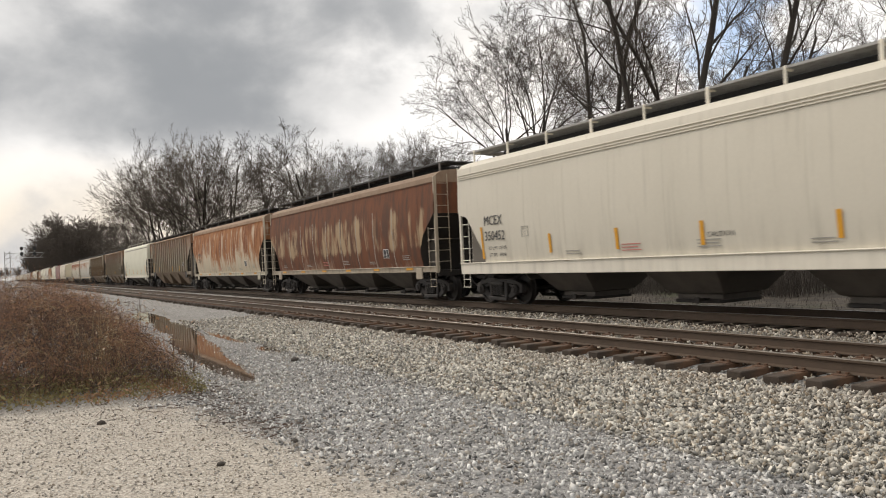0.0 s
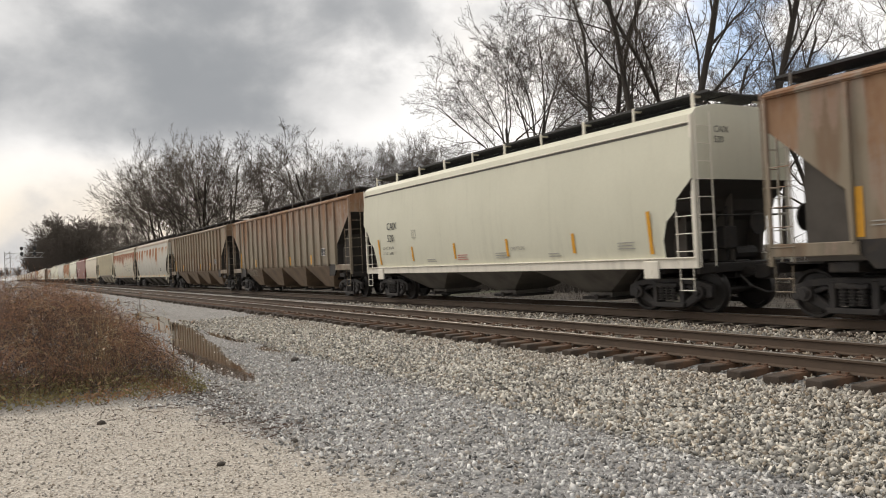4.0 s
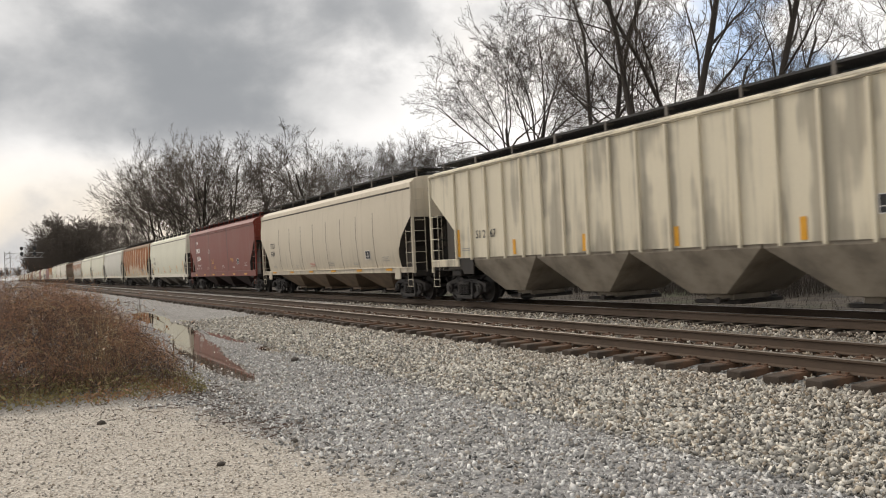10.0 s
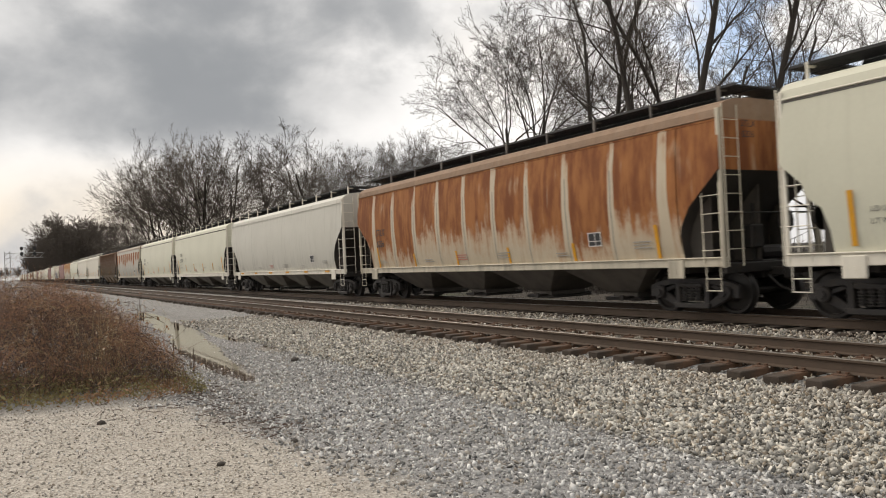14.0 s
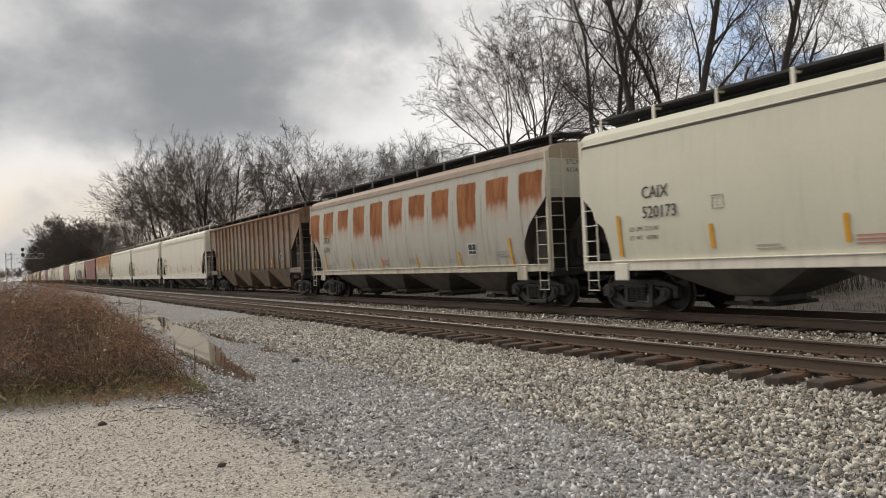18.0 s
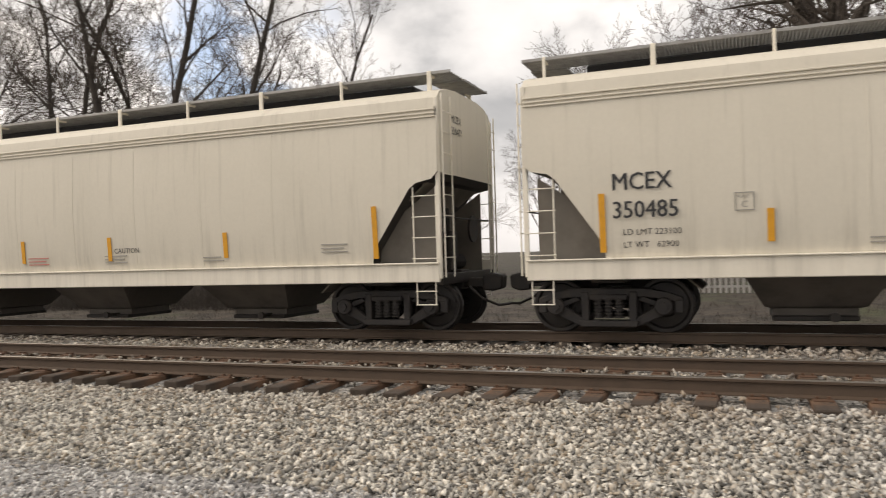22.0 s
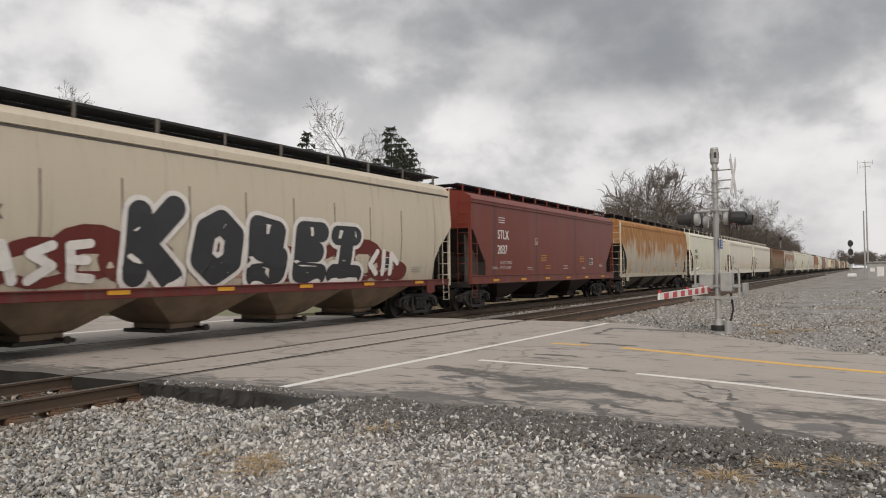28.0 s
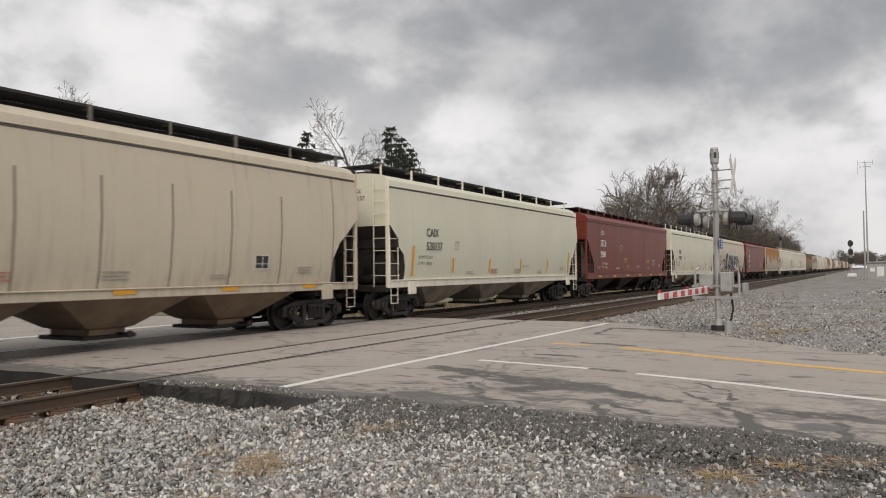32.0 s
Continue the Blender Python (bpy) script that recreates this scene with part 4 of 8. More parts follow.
def ground_material():
    mt, g, b = material("track_side_gravel")
    p = coords(g)
    sp = g.n("ShaderNodeSeparateXYZ", None, Vector=p)
    x, y = sp.outputs[0], sp.outputs[1]
    n = g.noise(p, 0.8, 4)
    cell = g.cells(p, 24.0)
    cell_c = g.cells(p, 24.0, out="Color")
    cell2 = g.cells(p, 55.0)
    fine = g.noise(p, 60, 3)
    tone = g.n("ShaderNodeSeparateColor", 0, Color=cell_c)
    stone = g.mix(tone, (0.055, 0.052, 0.048), (0.42, 0.405, 0.38))
    stone = g.mix(g.m("MULTIPLY", g.ramp(n, 0.5, 0.7), 0.25), stone, (0.24, 0.20, 0.15))
    grit = g.mix(g.ramp(g.noise(p, 9, 5, 0.7), 0.3, 0.7), (0.22, 0.215, 0.21), (0.50, 0.49, 0.475))
    grit = g.mix(0.65, grit, g.mix(g.n("ShaderNodeSeparateColor", 0, Color=g.cells(p, 48.0, out="Color")), (0.10, 0.096, 0.092), (0.72, 0.71, 0.69)))
    grit = g.mix(g.ramp(cell2, 0.0, 0.6), grit, (0.24, 0.235, 0.23))
    c = g.mix(g.ramp(g.m("ADD", y, g.m("MULTIPLY", n, 1.6)), 5.2, 6.6), grit, stone)
    patch = g.noise(p, 0.35, 5, 0.65)
    c = g.mix(g.m("MULTIPLY", g.ramp(x, 14.0, 20.0), g.ramp(patch, 0.45, 0.62)), c, g.mix(g.noise(p, 3.0, 5, 0.7), (0.12, 0.10, 0.08), (0.26, 0.22, 0.17)))
    c = g.mix(0.45, c, g.mix(g.noise(p, 5.0, 6, 0.75), (0.62, 0.62, 0.62), (1.55, 1.55, 1.55)), "MULTIPLY")
    # pale tan crushed-stone lane
    edge = g.m("SUBTRACT", g.m("ADD", g.m("MULTIPLY", x, 0.13), 3.15), y)
    lane = g.m("MULTIPLY", g.ramp(g.m("ADD", edge, g.m("MULTIPLY", g.m("SUBTRACT", g.noise(p, 2.5, 5, 0.7), 0.5), 1.5)), -0.4, 0.4), g.m("MULTIPLY", g.ramp(x, -1.0, -3.5), g.ramp(x, -11.0, -9.6)))
    chip = g.n("ShaderNodeSeparateColor", 0, Color=g.cells(p, 62.0, out="Color"))
    tan = g.mix(g.ramp(g.noise(p, 26, 5, 0.75), 0.3, 0.72), (0.36, 0.315, 0.26), (0.58, 0.535, 0.46))
    tan = g.mix(0.65, tan, g.mix(chip, (0.17, 0.142, 0.112), (0.68, 0.625, 0.55)))
    tan = g.mix(g.m("MULTIPLY", g.ramp(g.noise(p, 1.1, 5, 0.7), 0.5, 0.68), 0.3), tan, (0.30, 0.25, 0.195))
    c = g.mix(lane, c, tan)
    # damp fines round the standing water, dark washed-up debris by the brush
    zz = sp.outputs[2]
    wet = g.m("MULTIPLY", g.m("MULTIPLY", g.ramp(x, -8.5, -10.5), g.ramp(g.m("ADD", zz, g.m("MULTIPLY", g.noise(p, 3.0, 4, 0.7), 0.03)), -0.298, -0.322)), g.m("MULTIPLY", g.ramp(y, 2.2, 2.8), g.ramp(y, 6.4, 5.6)))
    c = g.mix(g.m("MULTIPLY", wet, 0.62), c, (0.105, 0.09, 0.072))
    trash = g.m("MULTIPLY", g.m("MULTIPLY", g.ramp(x, -13.0, -11.5), g.ramp(x, -6.6, -8.4)), g.m("MULTIPLY", g.ramp(y, 1.7, 2.1), g.ramp(y, 3.0, 2.5)))
    trash = g.m("MULTIPLY", trash, g.ramp(g.noise(g.stretch(p, 1.0, 3.0, 1.0), 1.6, 5, 0.7), 0.44, 0.60))
    c = g.mix(g.m("MULTIPLY", trash, 0.8), c, (0.085, 0.065, 0.048))
    # dead leaves, weeds and soil beyond the line, colours darkened for the trees' shade
    soil = g.mix(g.ramp(g.noise(p, 1.7, 6, 0.7), 0.35, 0.65), (0.028, 0.023, 0.018), (0.080, 0.064, 0.048))
    soil = g.mix(g.m("MULTIPLY", g.ramp(g.noise(p, 9.0, 4, 0.7), 0.60, 0.70), 0.6), soil, (0.20, 0.18, 0.15))
    soil = g.mix(g.ramp(g.noise(p, 0.25, 4), 0.5, 0.65), soil, (0.055, 0.060, 0.030))
    # colour darkened from under the train outwards, standing in for its shade
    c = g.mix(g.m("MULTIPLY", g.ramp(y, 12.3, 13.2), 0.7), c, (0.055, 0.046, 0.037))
    c = g.mix(g.ramp(g.m("ADD", y, n), 17.6, 19.0), c, soil)
    c = g.mix(g.m("MULTIPLY", g.ramp(x, 2.0, 5.0), g.m("MULTIPLY", g.ramp(g.noise(p, 0.9, 5, 0.7), 0.55, 0.68), 0.6)), c, (0.24, 0.17, 0.09))
    # asphalt dust and dirt along the road's near edge
    c = g.mix(g.m("MULTIPLY", g.m("MULTIPLY", g.ramp(x, 5.2, 6.7), g.ramp(x, 7.6, 7.4)), g.m("MULTIPLY", g.ramp(y, 6.4, 5.2), g.ramp(g.noise(p, 1.3, 5, 0.7), 0.30, 0.55))), c, (0.055, 0.048, 0.04))
    h = g.m("ADD", g.m("MULTIPLY", g.ramp(cell, 0.0, 0.5), -1.0), g.m("MULTIPLY", fine, 0.4))
    finish(g, b, c, g.ramp(wet, 0.2, 1.0, 0.9, 0.5), 0.0, h, 0.7, 0.02)
    return mt


GROUND = ground_material()


def build_ground():
    xs = sorted(set([-1500, -900, -500, -300, -200, -150] + list(np.arange(-120, 61, 1.5)) + [round(v, 2) for v in np.arange(-37.0, -8.0, 0.25)] + [-6, -3, -7, -10, 4, 5.4, 6.8] + [80, 110, 150, 220, 330, 500, 900, 1500]))
    ys = [-900, -300, -120, -60, -30, -15, -8, -4, -2, 0, 1, 1.9, 2.3] + [round(v, 2) for v in np.arange(2.6, 6.0, 0.1)] + [6.2, 6.6, 7.0, 7.2, 7.6, 8.0, 8.6, 15.6, 16.4, 17.2, 19, 21, 25, 30, 45, 80, 150, 300, 900, 1500]
    V = []
    for y in ys:
        for x in xs:
            z = ground_z(x, y)
            if not (-24 < x < 31 and -6 < y < 8.7) and abs(x) < 100 and abs(y) < 40 and not 7.9 < y < 15.6 and not (x < -6 and 1.8 < y < 7.7):
                z += 0.03 * noise.noise((x * 0.4, y * 0.6, 0))
            V.append((x, y, z))
    nx = len(xs)
    F = [(j * nx + i, j * nx + i + 1, (j + 1) * nx + i + 1, (j + 1) * nx + i) for j in range(len(ys) - 1) for i in range(nx - 1)]
    me = mesh_from("ground", V, F, True)
    thing("ground", me, GROUND, "grey gravel ground beside the tracks with a tan lane", "ground", kind="structure")


build_ground()

# ---- rails and ties ----
RAIL_SIDE = simple("rail_rust", (0.095, 0.065, 0.045), 0.75, 0.15, scale=3, dirty=0.6, dirt=(0.062, 0.047, 0.037))
RAIL_TOP = simple("rail_head", (0.24, 0.215, 0.19), 0.35, 0.85, vary=0.1, scale=2, dirty=0.35, dirt=(0.10, 0.08, 0.065))


def tie_material():
    mt, g, b = material("creosoted_wood")
    p = coords(g)
    y = g.n("ShaderNodeSeparateXYZ", None, Vector=p).outputs[1]
    rnd_v = g.n("ShaderNodeObjectInfo", "Random")
    grain = g.noise(g.stretch(g.vec("ADD", p, g.n("ShaderNodeCombineXYZ", 0, X=g.m("MULTIPLY", rnd_v, 50.0), Y=0.0, Z=0.0)), 30.0, 1.6, 30.0), 1.0, 5, 0.65)
    c = g.mix(grain, (0.020, 0.015, 0.012), (0.080, 0.058, 0.042))
    c = g.mix(g.m("MULTIPLY", rnd_v, 0.3), c, (0.10, 0.08, 0.062))
    # rust washed off the plates on to the wood
    by_rail = g.ramp(g.m("ABSOLUTE", g.m("SUBTRACT", g.m("ABSOLUTE", y), 0.80)), 0.52, 0.12)
    c = g.mix(g.m("MULTIPLY", by_rail, g.ramp(g.noise(p, 7.0, 4, 0.65), 0.34, 0.58)), c, g.mix(grain, (0.075, 0.042, 0.026), (0.20, 0.110, 0.062)))
    finish(g, b, c, 0.88, 0.0, grain, 0.6, 0.012)
    return mt


TIE = tie_material()
PLATE = simple("tie_plate_rust", (0.12, 0.066, 0.04), 0.8, 0.2, dirty=0.4)


def rail_mesh():
    prof = [(-0.07, -0.18), (0.07, -0.18), (0.07, -0.168), (0.012, -0.150), (0.009, -0.045), (0.036, -0.034), (0.037, -0.006), (0.030, 0.0), (-0.030, 0.0), (-0.037, -0.006), (-0.036, -0.034), (-0.009, -0.045), (-0.012, -0.150), (-0.07, -0.168)]
    xs = [-1200, -300, -80, -20, 20, 80, 300, 1200]
    n = len(prof)
    V = [(x, y, z) for x in xs for y, z in prof]
    F = [(i * n + k, i * n + (k + 1) % n, (i + 1) * n + (k + 1) % n, (i + 1) * n + k) for i in range(len(xs) - 1) for k in range(n)]
    me = mesh_from("rail", V, F)
    me.materials.append(RAIL_SIDE), me.materials.append(RAIL_TOP)
    for pl in me.polygons:
        if pl.center.z > -0.004:
            pl.material_index = 1
    return me


RAIL = rail_mesh()
for cy in (NEAR_C, FAR_C):
    for sy in (-1, 1):
        ob = new("rail", RAIL)
        ob.location = (0, cy + sy * GAUGE, 0)
        tagged(ob, "rusty brown steel rail with a worn head", "rail", "rails of the double track", "structure")


def tie_mesh():
    bm = bmesh.new()
    bm_box(bm, -0.115, 0.115, -1.37, 1.37, -0.36, -0.185, 0.012)
    return closed(bm, "tie")


def plate_mesh():
    """Rolled plate under the rail with its four spikes."""
    bm = bmesh.new()
    bm_box(bm, -0.10, 0.10, -0.18, 0.18, -0.186, -0.172, 0.004)
    for sx in (-1, 1):
        for sy in (-1, 1):
            bm_prism(bm, [(sx * 0.055 - 0.014, -0.173), (sx * 0.055 + 0.014, -0.173), (sx * 0.055 + 0.018, -0.146), (sx * 0.055 - 0.018, -0.146)], sy * 0.088 - 0.02, sy * 0.088 + 0.02)
    return closed(bm, "tie_plate")


TIE_ME, PLATE_ME = tie_mesh(), plate_mesh()
TIE_ME.materials.append(TIE)
rng = random.Random(5)
PITCH = 0.565
near_ties = []
x = -75.0
while x < 60:
    if not 7.0 < x < 21.0:
        near_ties.append(x)
    x += PITCH
for x in near_ties:
    ob = new("tie", TIE_ME)
    ob.matrix_world = pose(x + rng.uniform(-0.05, 0.05), NEAR_C + rng.uniform(-0.10, 0.10), rng.uniform(-0.012, 0.004), 0, 0, rng.uniform(-1.6, 1.6))
    tagged(ob, "dark creosoted wooden railway tie in ballast", "railway tie", "ties of the near track", "structure")
    if -32 < x < 8:
        for sy in (-1, 1):
            pl = part("tie_plate", PLATE_ME, PLATE, ob, "rusty tie plate with spikes")
            pl.matrix_basis = pose(0, sy * GAUGE + NEAR_C - ob.matrix_world.translation.y, 0)


def tie_rows(spec):
    base = np.array([v.co for v in TIE_ME.vertices])
    fq = [tuple(p.vertices) for p in TIE_ME.polygons]
    V, F, k = [], [], 0
    for x, y in spec:
        V.append(base + np.array([x, y, rng.uniform(-0.015, 0.0)]))
        F += [tuple(i + k for i in f) for f in fq]
        k += len(base)
    return mesh_from("ties", np.concatenate(V), F)


far = [(x, FAR_C) for x in np.arange(-160, 120, PITCH) if not 7 < x < 21] + [(x, NEAR_C) for x in list(np.arange(-220, -75, PITCH)) + list(np.arange(60, 180, PITCH))]
thing("ties", tie_rows(far), TIE, "rows of dark railway ties along the tracks", "railway ties", kind="stuff")


# ---- bare winter trees: tapered limbs that fork into fine twigs ----
BARK = simple("dark_bark", (0.048, 0.039, 0.032), 0.9, 0.0, scale=3, dirty=0.4, dirt=(0.085, 0.074, 0.062), bump=0.5)
BARK_PALE = simple("grey_bark", (0.10, 0.085, 0.07), 0.9, 0.0, scale=3, dirty=0.4, dirt=(0.08, 0.07, 0.055), bump=0.5)
TWIG = simple("twigs", (0.082, 0.066, 0.053), 0.9, 0.0, scale=2, dirty=0.3, bump=0.0)
TWIG_PALE = simple("pale_twigs", (0.13, 0.108, 0.087), 0.9, 0.0, scale=2, dirty=0.3, bump=0.0)


def tubes(paths, sides):
    """Joined tapered tubes; paths: (points, radii) with the same number of points each."""
    if not paths:
        return np.zeros((0, 3)), np.zeros((0, 4), int)
    Pn = np.array([p for p, _ in paths])
    R = np.array([r for _, r in paths])
    m, k, _ = Pn.shape
    D = np.gradient(Pn, axis=1)
    D /= np.linalg.norm(D, axis=2, keepdims=True) + 1e-9
    ref = np.where(np.abs(D[:, :1, 2:3]) < 0.9, np.array([0, 0, 1.0]), np.array([1.0, 0, 0]))
    U = np.cross(D, np.broadcast_to(ref, D.shape))
    U /= np.linalg.norm(U, axis=2, keepdims=True) + 1e-9
    W = np.cross(D, U)
    a = np.arange(sides) * 2 * np.pi / sides
    V = Pn[:, :, None, :] + R[:, :, None, None] * (U[:, :, None, :] * np.cos(a)[None, None, :, None] + W[:, :, None, :] * np.sin(a)[None, None, :, None])
    base = (np.arange(m)[:, None, None] * k + np.arange(k - 1)[None, :, None]) * sides
    j = np.arange(sides)[None, None, :]
    F = np.stack([base + j, base + (j + 1) % sides, base + sides + (j + 1) % sides, base + sides + j], axis=-1)
    return V.reshape(-1, 3), F.reshape(-1, 4)


def grow(seed, height, r0, fork=0.3, upright=0.55, kids=(7, 6, 5, 5, 4), angle=38, trunks=1, lean=0.0, taper=0.62, twig=0.006, reach=1.0, thin=(0.45, 0.66), spread=0.22, sway=0.10):
    rnd = np.random.RandomState(seed)
    levels = [[] for _ in range(len(kids) + 1)]

    def limb(p, d, length, r, lv):
        n = 7 if lv < 2 else 5 if lv < 4 else 4
        pts, rad = [p], [r]
        end = max(r * (0.30 if lv else 0.42), twig)
        for i in range(n - 1):
            d = d + rnd.normal(0, (sway if lv == 0 else 0.10) + 0.03 * lv, 3)
            d[2] += (upright - 0.35) * (0.16 if lv else 0.0)
            d /= np.linalg.norm(d)
            p = p + d * length / (n - 1)
            pts.append(p)
            rad.append(r + (end - r) * (i + 1) / (n - 1))
        levels[lv].append((np.array(pts), np.array(rad)))
        if lv >= len(kids):
            return
        q = kids[lv]
        first = fork if lv == 0 else 0.22
        az = rnd.uniform(0, 2 * np.pi)
        for i in range(q):
            t = first + (1 - first) * (i + rnd.uniform(0.2, 0.9)) / q
            f = t * (n - 1)
            i0 = min(int(f), n - 2)
            b = pts[i0] + (pts[i0 + 1] - pts[i0]) * (f - i0)
            dd = pts[i0 + 1] - pts[i0]
            dd = dd / np.linalg.norm(dd)
            az += 2.4 + rnd.uniform(-0.5, 0.5)
            ref = np.array([0, 0, 1.0]) if abs(dd[2]) < 0.9 else np.array([1.0, 0, 0])
            u = np.cross(dd, ref)
            u /= np.linalg.norm(u)
            w = np.cross(dd, u)
            th = np.radians(angle + rnd.uniform(-14, 14)) * (1.0 if i < q - 1 else 0.4)
            nd = dd * np.cos(th) + (u * np.cos(az) + w * np.sin(az)) * np.sin(th)
            rr = rad[i0] * rnd.uniform(*thin)
            limb(b, nd, length * rnd.uniform(0.46, 0.74) * ((1.15 - 0.5 * t) * reach if lv == 0 else 1.0 - 0.35 * t), max(rr, twig), lv + 1)

    for k in range(trunks):
        d = np.array([lean * rnd.uniform(-1, 1) + (spread * (k - (trunks - 1) / 2)), rnd.uniform(-0.08, 0.08), 1.0])
        limb(np.array([0.35 * (k - (trunks - 1) / 2), 0.0, -0.3]), d / np.linalg.norm(d), height * taper, r0 * (1.0 if k == 0 else 0.8), 0)
    tv, tf = tubes(levels[0], 10)
    lv1, lf1 = tubes(levels[1], 7)
    trunk = soup("trunk", np.concatenate([tv, lv1]), np.concatenate([tf, lf1 + len(tv)]), True)
    V, F, off = [], [], 0
    for i, lv in enumerate(levels[2:]):
        v, f = tubes(lv, 5 if i == 0 else 3)
        V.append(v), F.append(f + off)
        off += len(v)
    crown = soup("crown", np.concatenate(V), np.concatenate(F))
    top = max(v.co.z for v in crown.vertices)
    return trunk, crown, top


def bare_tree(meshes, label, m, bark=None, twigs=None, group="bare trees beside the line"):
    ob = holder("bare_tree", label, "tree", group)
    part("trunk", meshes[0], bark or BARK, ob)
    part("crown", meshes[1], twigs or TWIG, ob)
    ob.matrix_world = m @ Matrix.Scale(1.0 / meshes[2], 4)
    return ob


def at(az, dist, z=-0.4, turn=0.0, scale=1.0):
    """A place at a bearing from the camera (degrees from straight across the line, towards the crossing) and a distance."""
    a = radians(az)
    return Matrix.Translation((dist * math.sin(a), dist * math.cos(a), z)) @ pose(0, 0, 0, 0, 0, turn) @ Matrix.Scale(scale, 4)


OAK = grow(11, 24, 0.27, fork=0.42, angle=34, upright=0.75, taper=0.90, reach=0.50, kids=(9, 6, 5, 4, 3), lean=0.05, twig=0.008, thin=(0.38, 0.60), sway=0.06)
OAK2 = grow(17, 24, 0.25, fork=0.40, angle=40, upright=0.6, taper=0.88, reach=0.55, kids=(10, 6, 5, 4, 3), lean=0.10, twig=0.008, thin=(0.38, 0.58), sway=0.07)
TALL = grow(23, 26, 0.25, fork=0.36, angle=38, upright=0.55, taper=0.92, reach=0.46, kids=(12, 6, 5, 4, 3), lean=0.04, twig=0.008, thin=(0.34, 0.54), sway=0.05)
SLIM = grow(29, 26, 0.19, fork=0.40, angle=30, upright=0.8, taper=0.85, reach=0.45, kids=(9, 6, 5, 4, 2), lean=0.16, twig=0.008, thin=(0.40, 0.60), sway=0.09)
MAPLE = grow(33, 21, 0.24, fork=0.60, angle=32, kids=(8, 6, 5, 5, 4), trunks=2, upright=0.50, taper=0.46, reach=1.45, twig=0.007, thin=(0.42, 0.60), spread=0.12, sway=0.04)
FAR1 = grow(41, 18, 0.19, fork=0.22, angle=42, kids=(10, 8, 6, 5), twig=0.010, thin=(0.38, 0.58))
FAR2 = grow(43, 18, 0.19, fork=0.32, angle=36, kids=(9, 8, 6, 5), twig=0.010, thin=(0.38, 0.58), taper=0.8, reach=0.6)
FAR3 = grow(47, 16, 0.15, fork=0.2, angle=36, kids=(8, 7, 6, 4), twig=0.010, trunks=3, thin=(0.40, 0.58))

tall_label = "tall bare deciduous tree with dark limbs behind the tracks"
bare_tree(MAPLE, "bare twin-trunked tree with a fan of fine twigs", at(-53.8, 56, turn=215, scale=21.3), twigs=BARK)
for az, d, me, turn, sc in ((-46.9, 46, SLIM, 190, 0.98), (-46.1, 48, OAK2, 130, 0.95), (-44.6, 45, TALL, 40, 1.08), (-43.2, 58, FAR1, 80, 0.78), (-41.7, 44, OAK, 200, 1.04), (-40.2, 50, SLIM, 300, 0.95),
                            (-39.0, 60, FAR2, 150, 0.80), (-37.7, 44, TALL, 260, 1.05), (-35.6, 55, OAK2, 75, 0.80), (-33.6, 60, FAR1, 30, 0.72), (-32.0, 50, SLIM, 20, 0.80), (-29.6, 64, OAK2, 20, 0.66), (-27.4, 66, FAR2, 20, 0.60)):
    bare_tree(me, tall_label, at(az, d, turn=turn, scale=sc * 25))
# the row further along the line
row_label = "bare tree in a row along the railway"
rnd = random.Random(9)
for az, d, h in ((-84.0, 175, 12), (-82.4, 150, 15), (-80.8, 132, 18), (-79.6, 118, 22.5), (-78.4, 112, 22), (-77.4, 104, 20.5), (-76.4, 106, 20.5), (-75.2, 100, 19.8), (-73.8, 108, 21), (-72.5, 95, 19), (-70.6, 94, 18), (-68.9, 86, 19.0), (-67.6, 92, 17),
                 (-66.4, 92, 17), (-65.2, 82, 15.5), (-64.2, 84, 16), (-63.0, 80, 16), (-62.2, 84, 15.5), (-61.2, 80, 16.5), (-60.0, 78, 15), (-58.9, 82, 13.5)):
    me, nat = rnd.choice(((FAR1, 18), (FAR2, 18), (FAR3, 16)))
    bare_tree(me, row_label, at(az, d, turn=rnd.uniform(0, 360), scale=h * 0.95), BARK_PALE if rnd.random() < 0.4 else BARK, TWIG_PALE if rnd.random() < 0.35 else TWIG)


def thicket(name, spec, label, mt, seed, nat, me_pair):
    """Far woods in one piece of many small crowns."""
    rn = np.random.RandomState(seed)
    V, F, off = [], [], 0
    bases = []
    for me in me_pair:
        v = np.empty(len(me.vertices) * 3, dtype=np.float32)
        me.vertices.foreach_get("co", v)
        f = np.empty(len(me.loops), dtype=np.int32)
        me.loops.foreach_get("vertex_index", f)
        bases.append((v.reshape(-1, 3), f.reshape(-1, 4)))
    for x, y, h in spec:
        v, f = bases[rn.randint(len(bases))]
        a, s = rn.uniform(0, 6.28), h / v[:, 2].max()
        R = np.array([[math.cos(a), -math.sin(a), 0], [math.sin(a), math.cos(a), 0], [0, 0, 1]])
        V.append((v * s) @ R.T + np.array([x, y, -0.4]))
        F.append(f + off)
        off += len(v)
    thing(name, soup(name, np.concatenate(V), np.concatenate(F)), mt, label, "woods", kind="stuff")


WOOD = grow(61, 16, 0.20, fork=0.12, angle=40, kids=(10, 7, 6, 3), twig=0.022, trunks=2)
WOOD2 = grow(67, 16, 0.22, fork=0.2, angle=36, kids=(10, 7, 6, 3), twig=0.022)
wr = np.random.RandomState(3)
spec = [(x, 17.5 + abs(wr.normal(0, 5)) + (-x - 240) * 0.012, 20 + wr.uniform(-4, 5) + (-x - 240) * 0.008) for x in np.linspace(-235, -700, 75)]
spec += [(-1120 + wr.uniform(-40, 40), y, 19 + wr.uniform(-5, 4)) for y in np.linspace(-60, 60, 26)]
thicket("far_woods", spec, "dark bare woods along the far line", TWIG, 5, 16, (WOOD[1], WOOD2[1]))
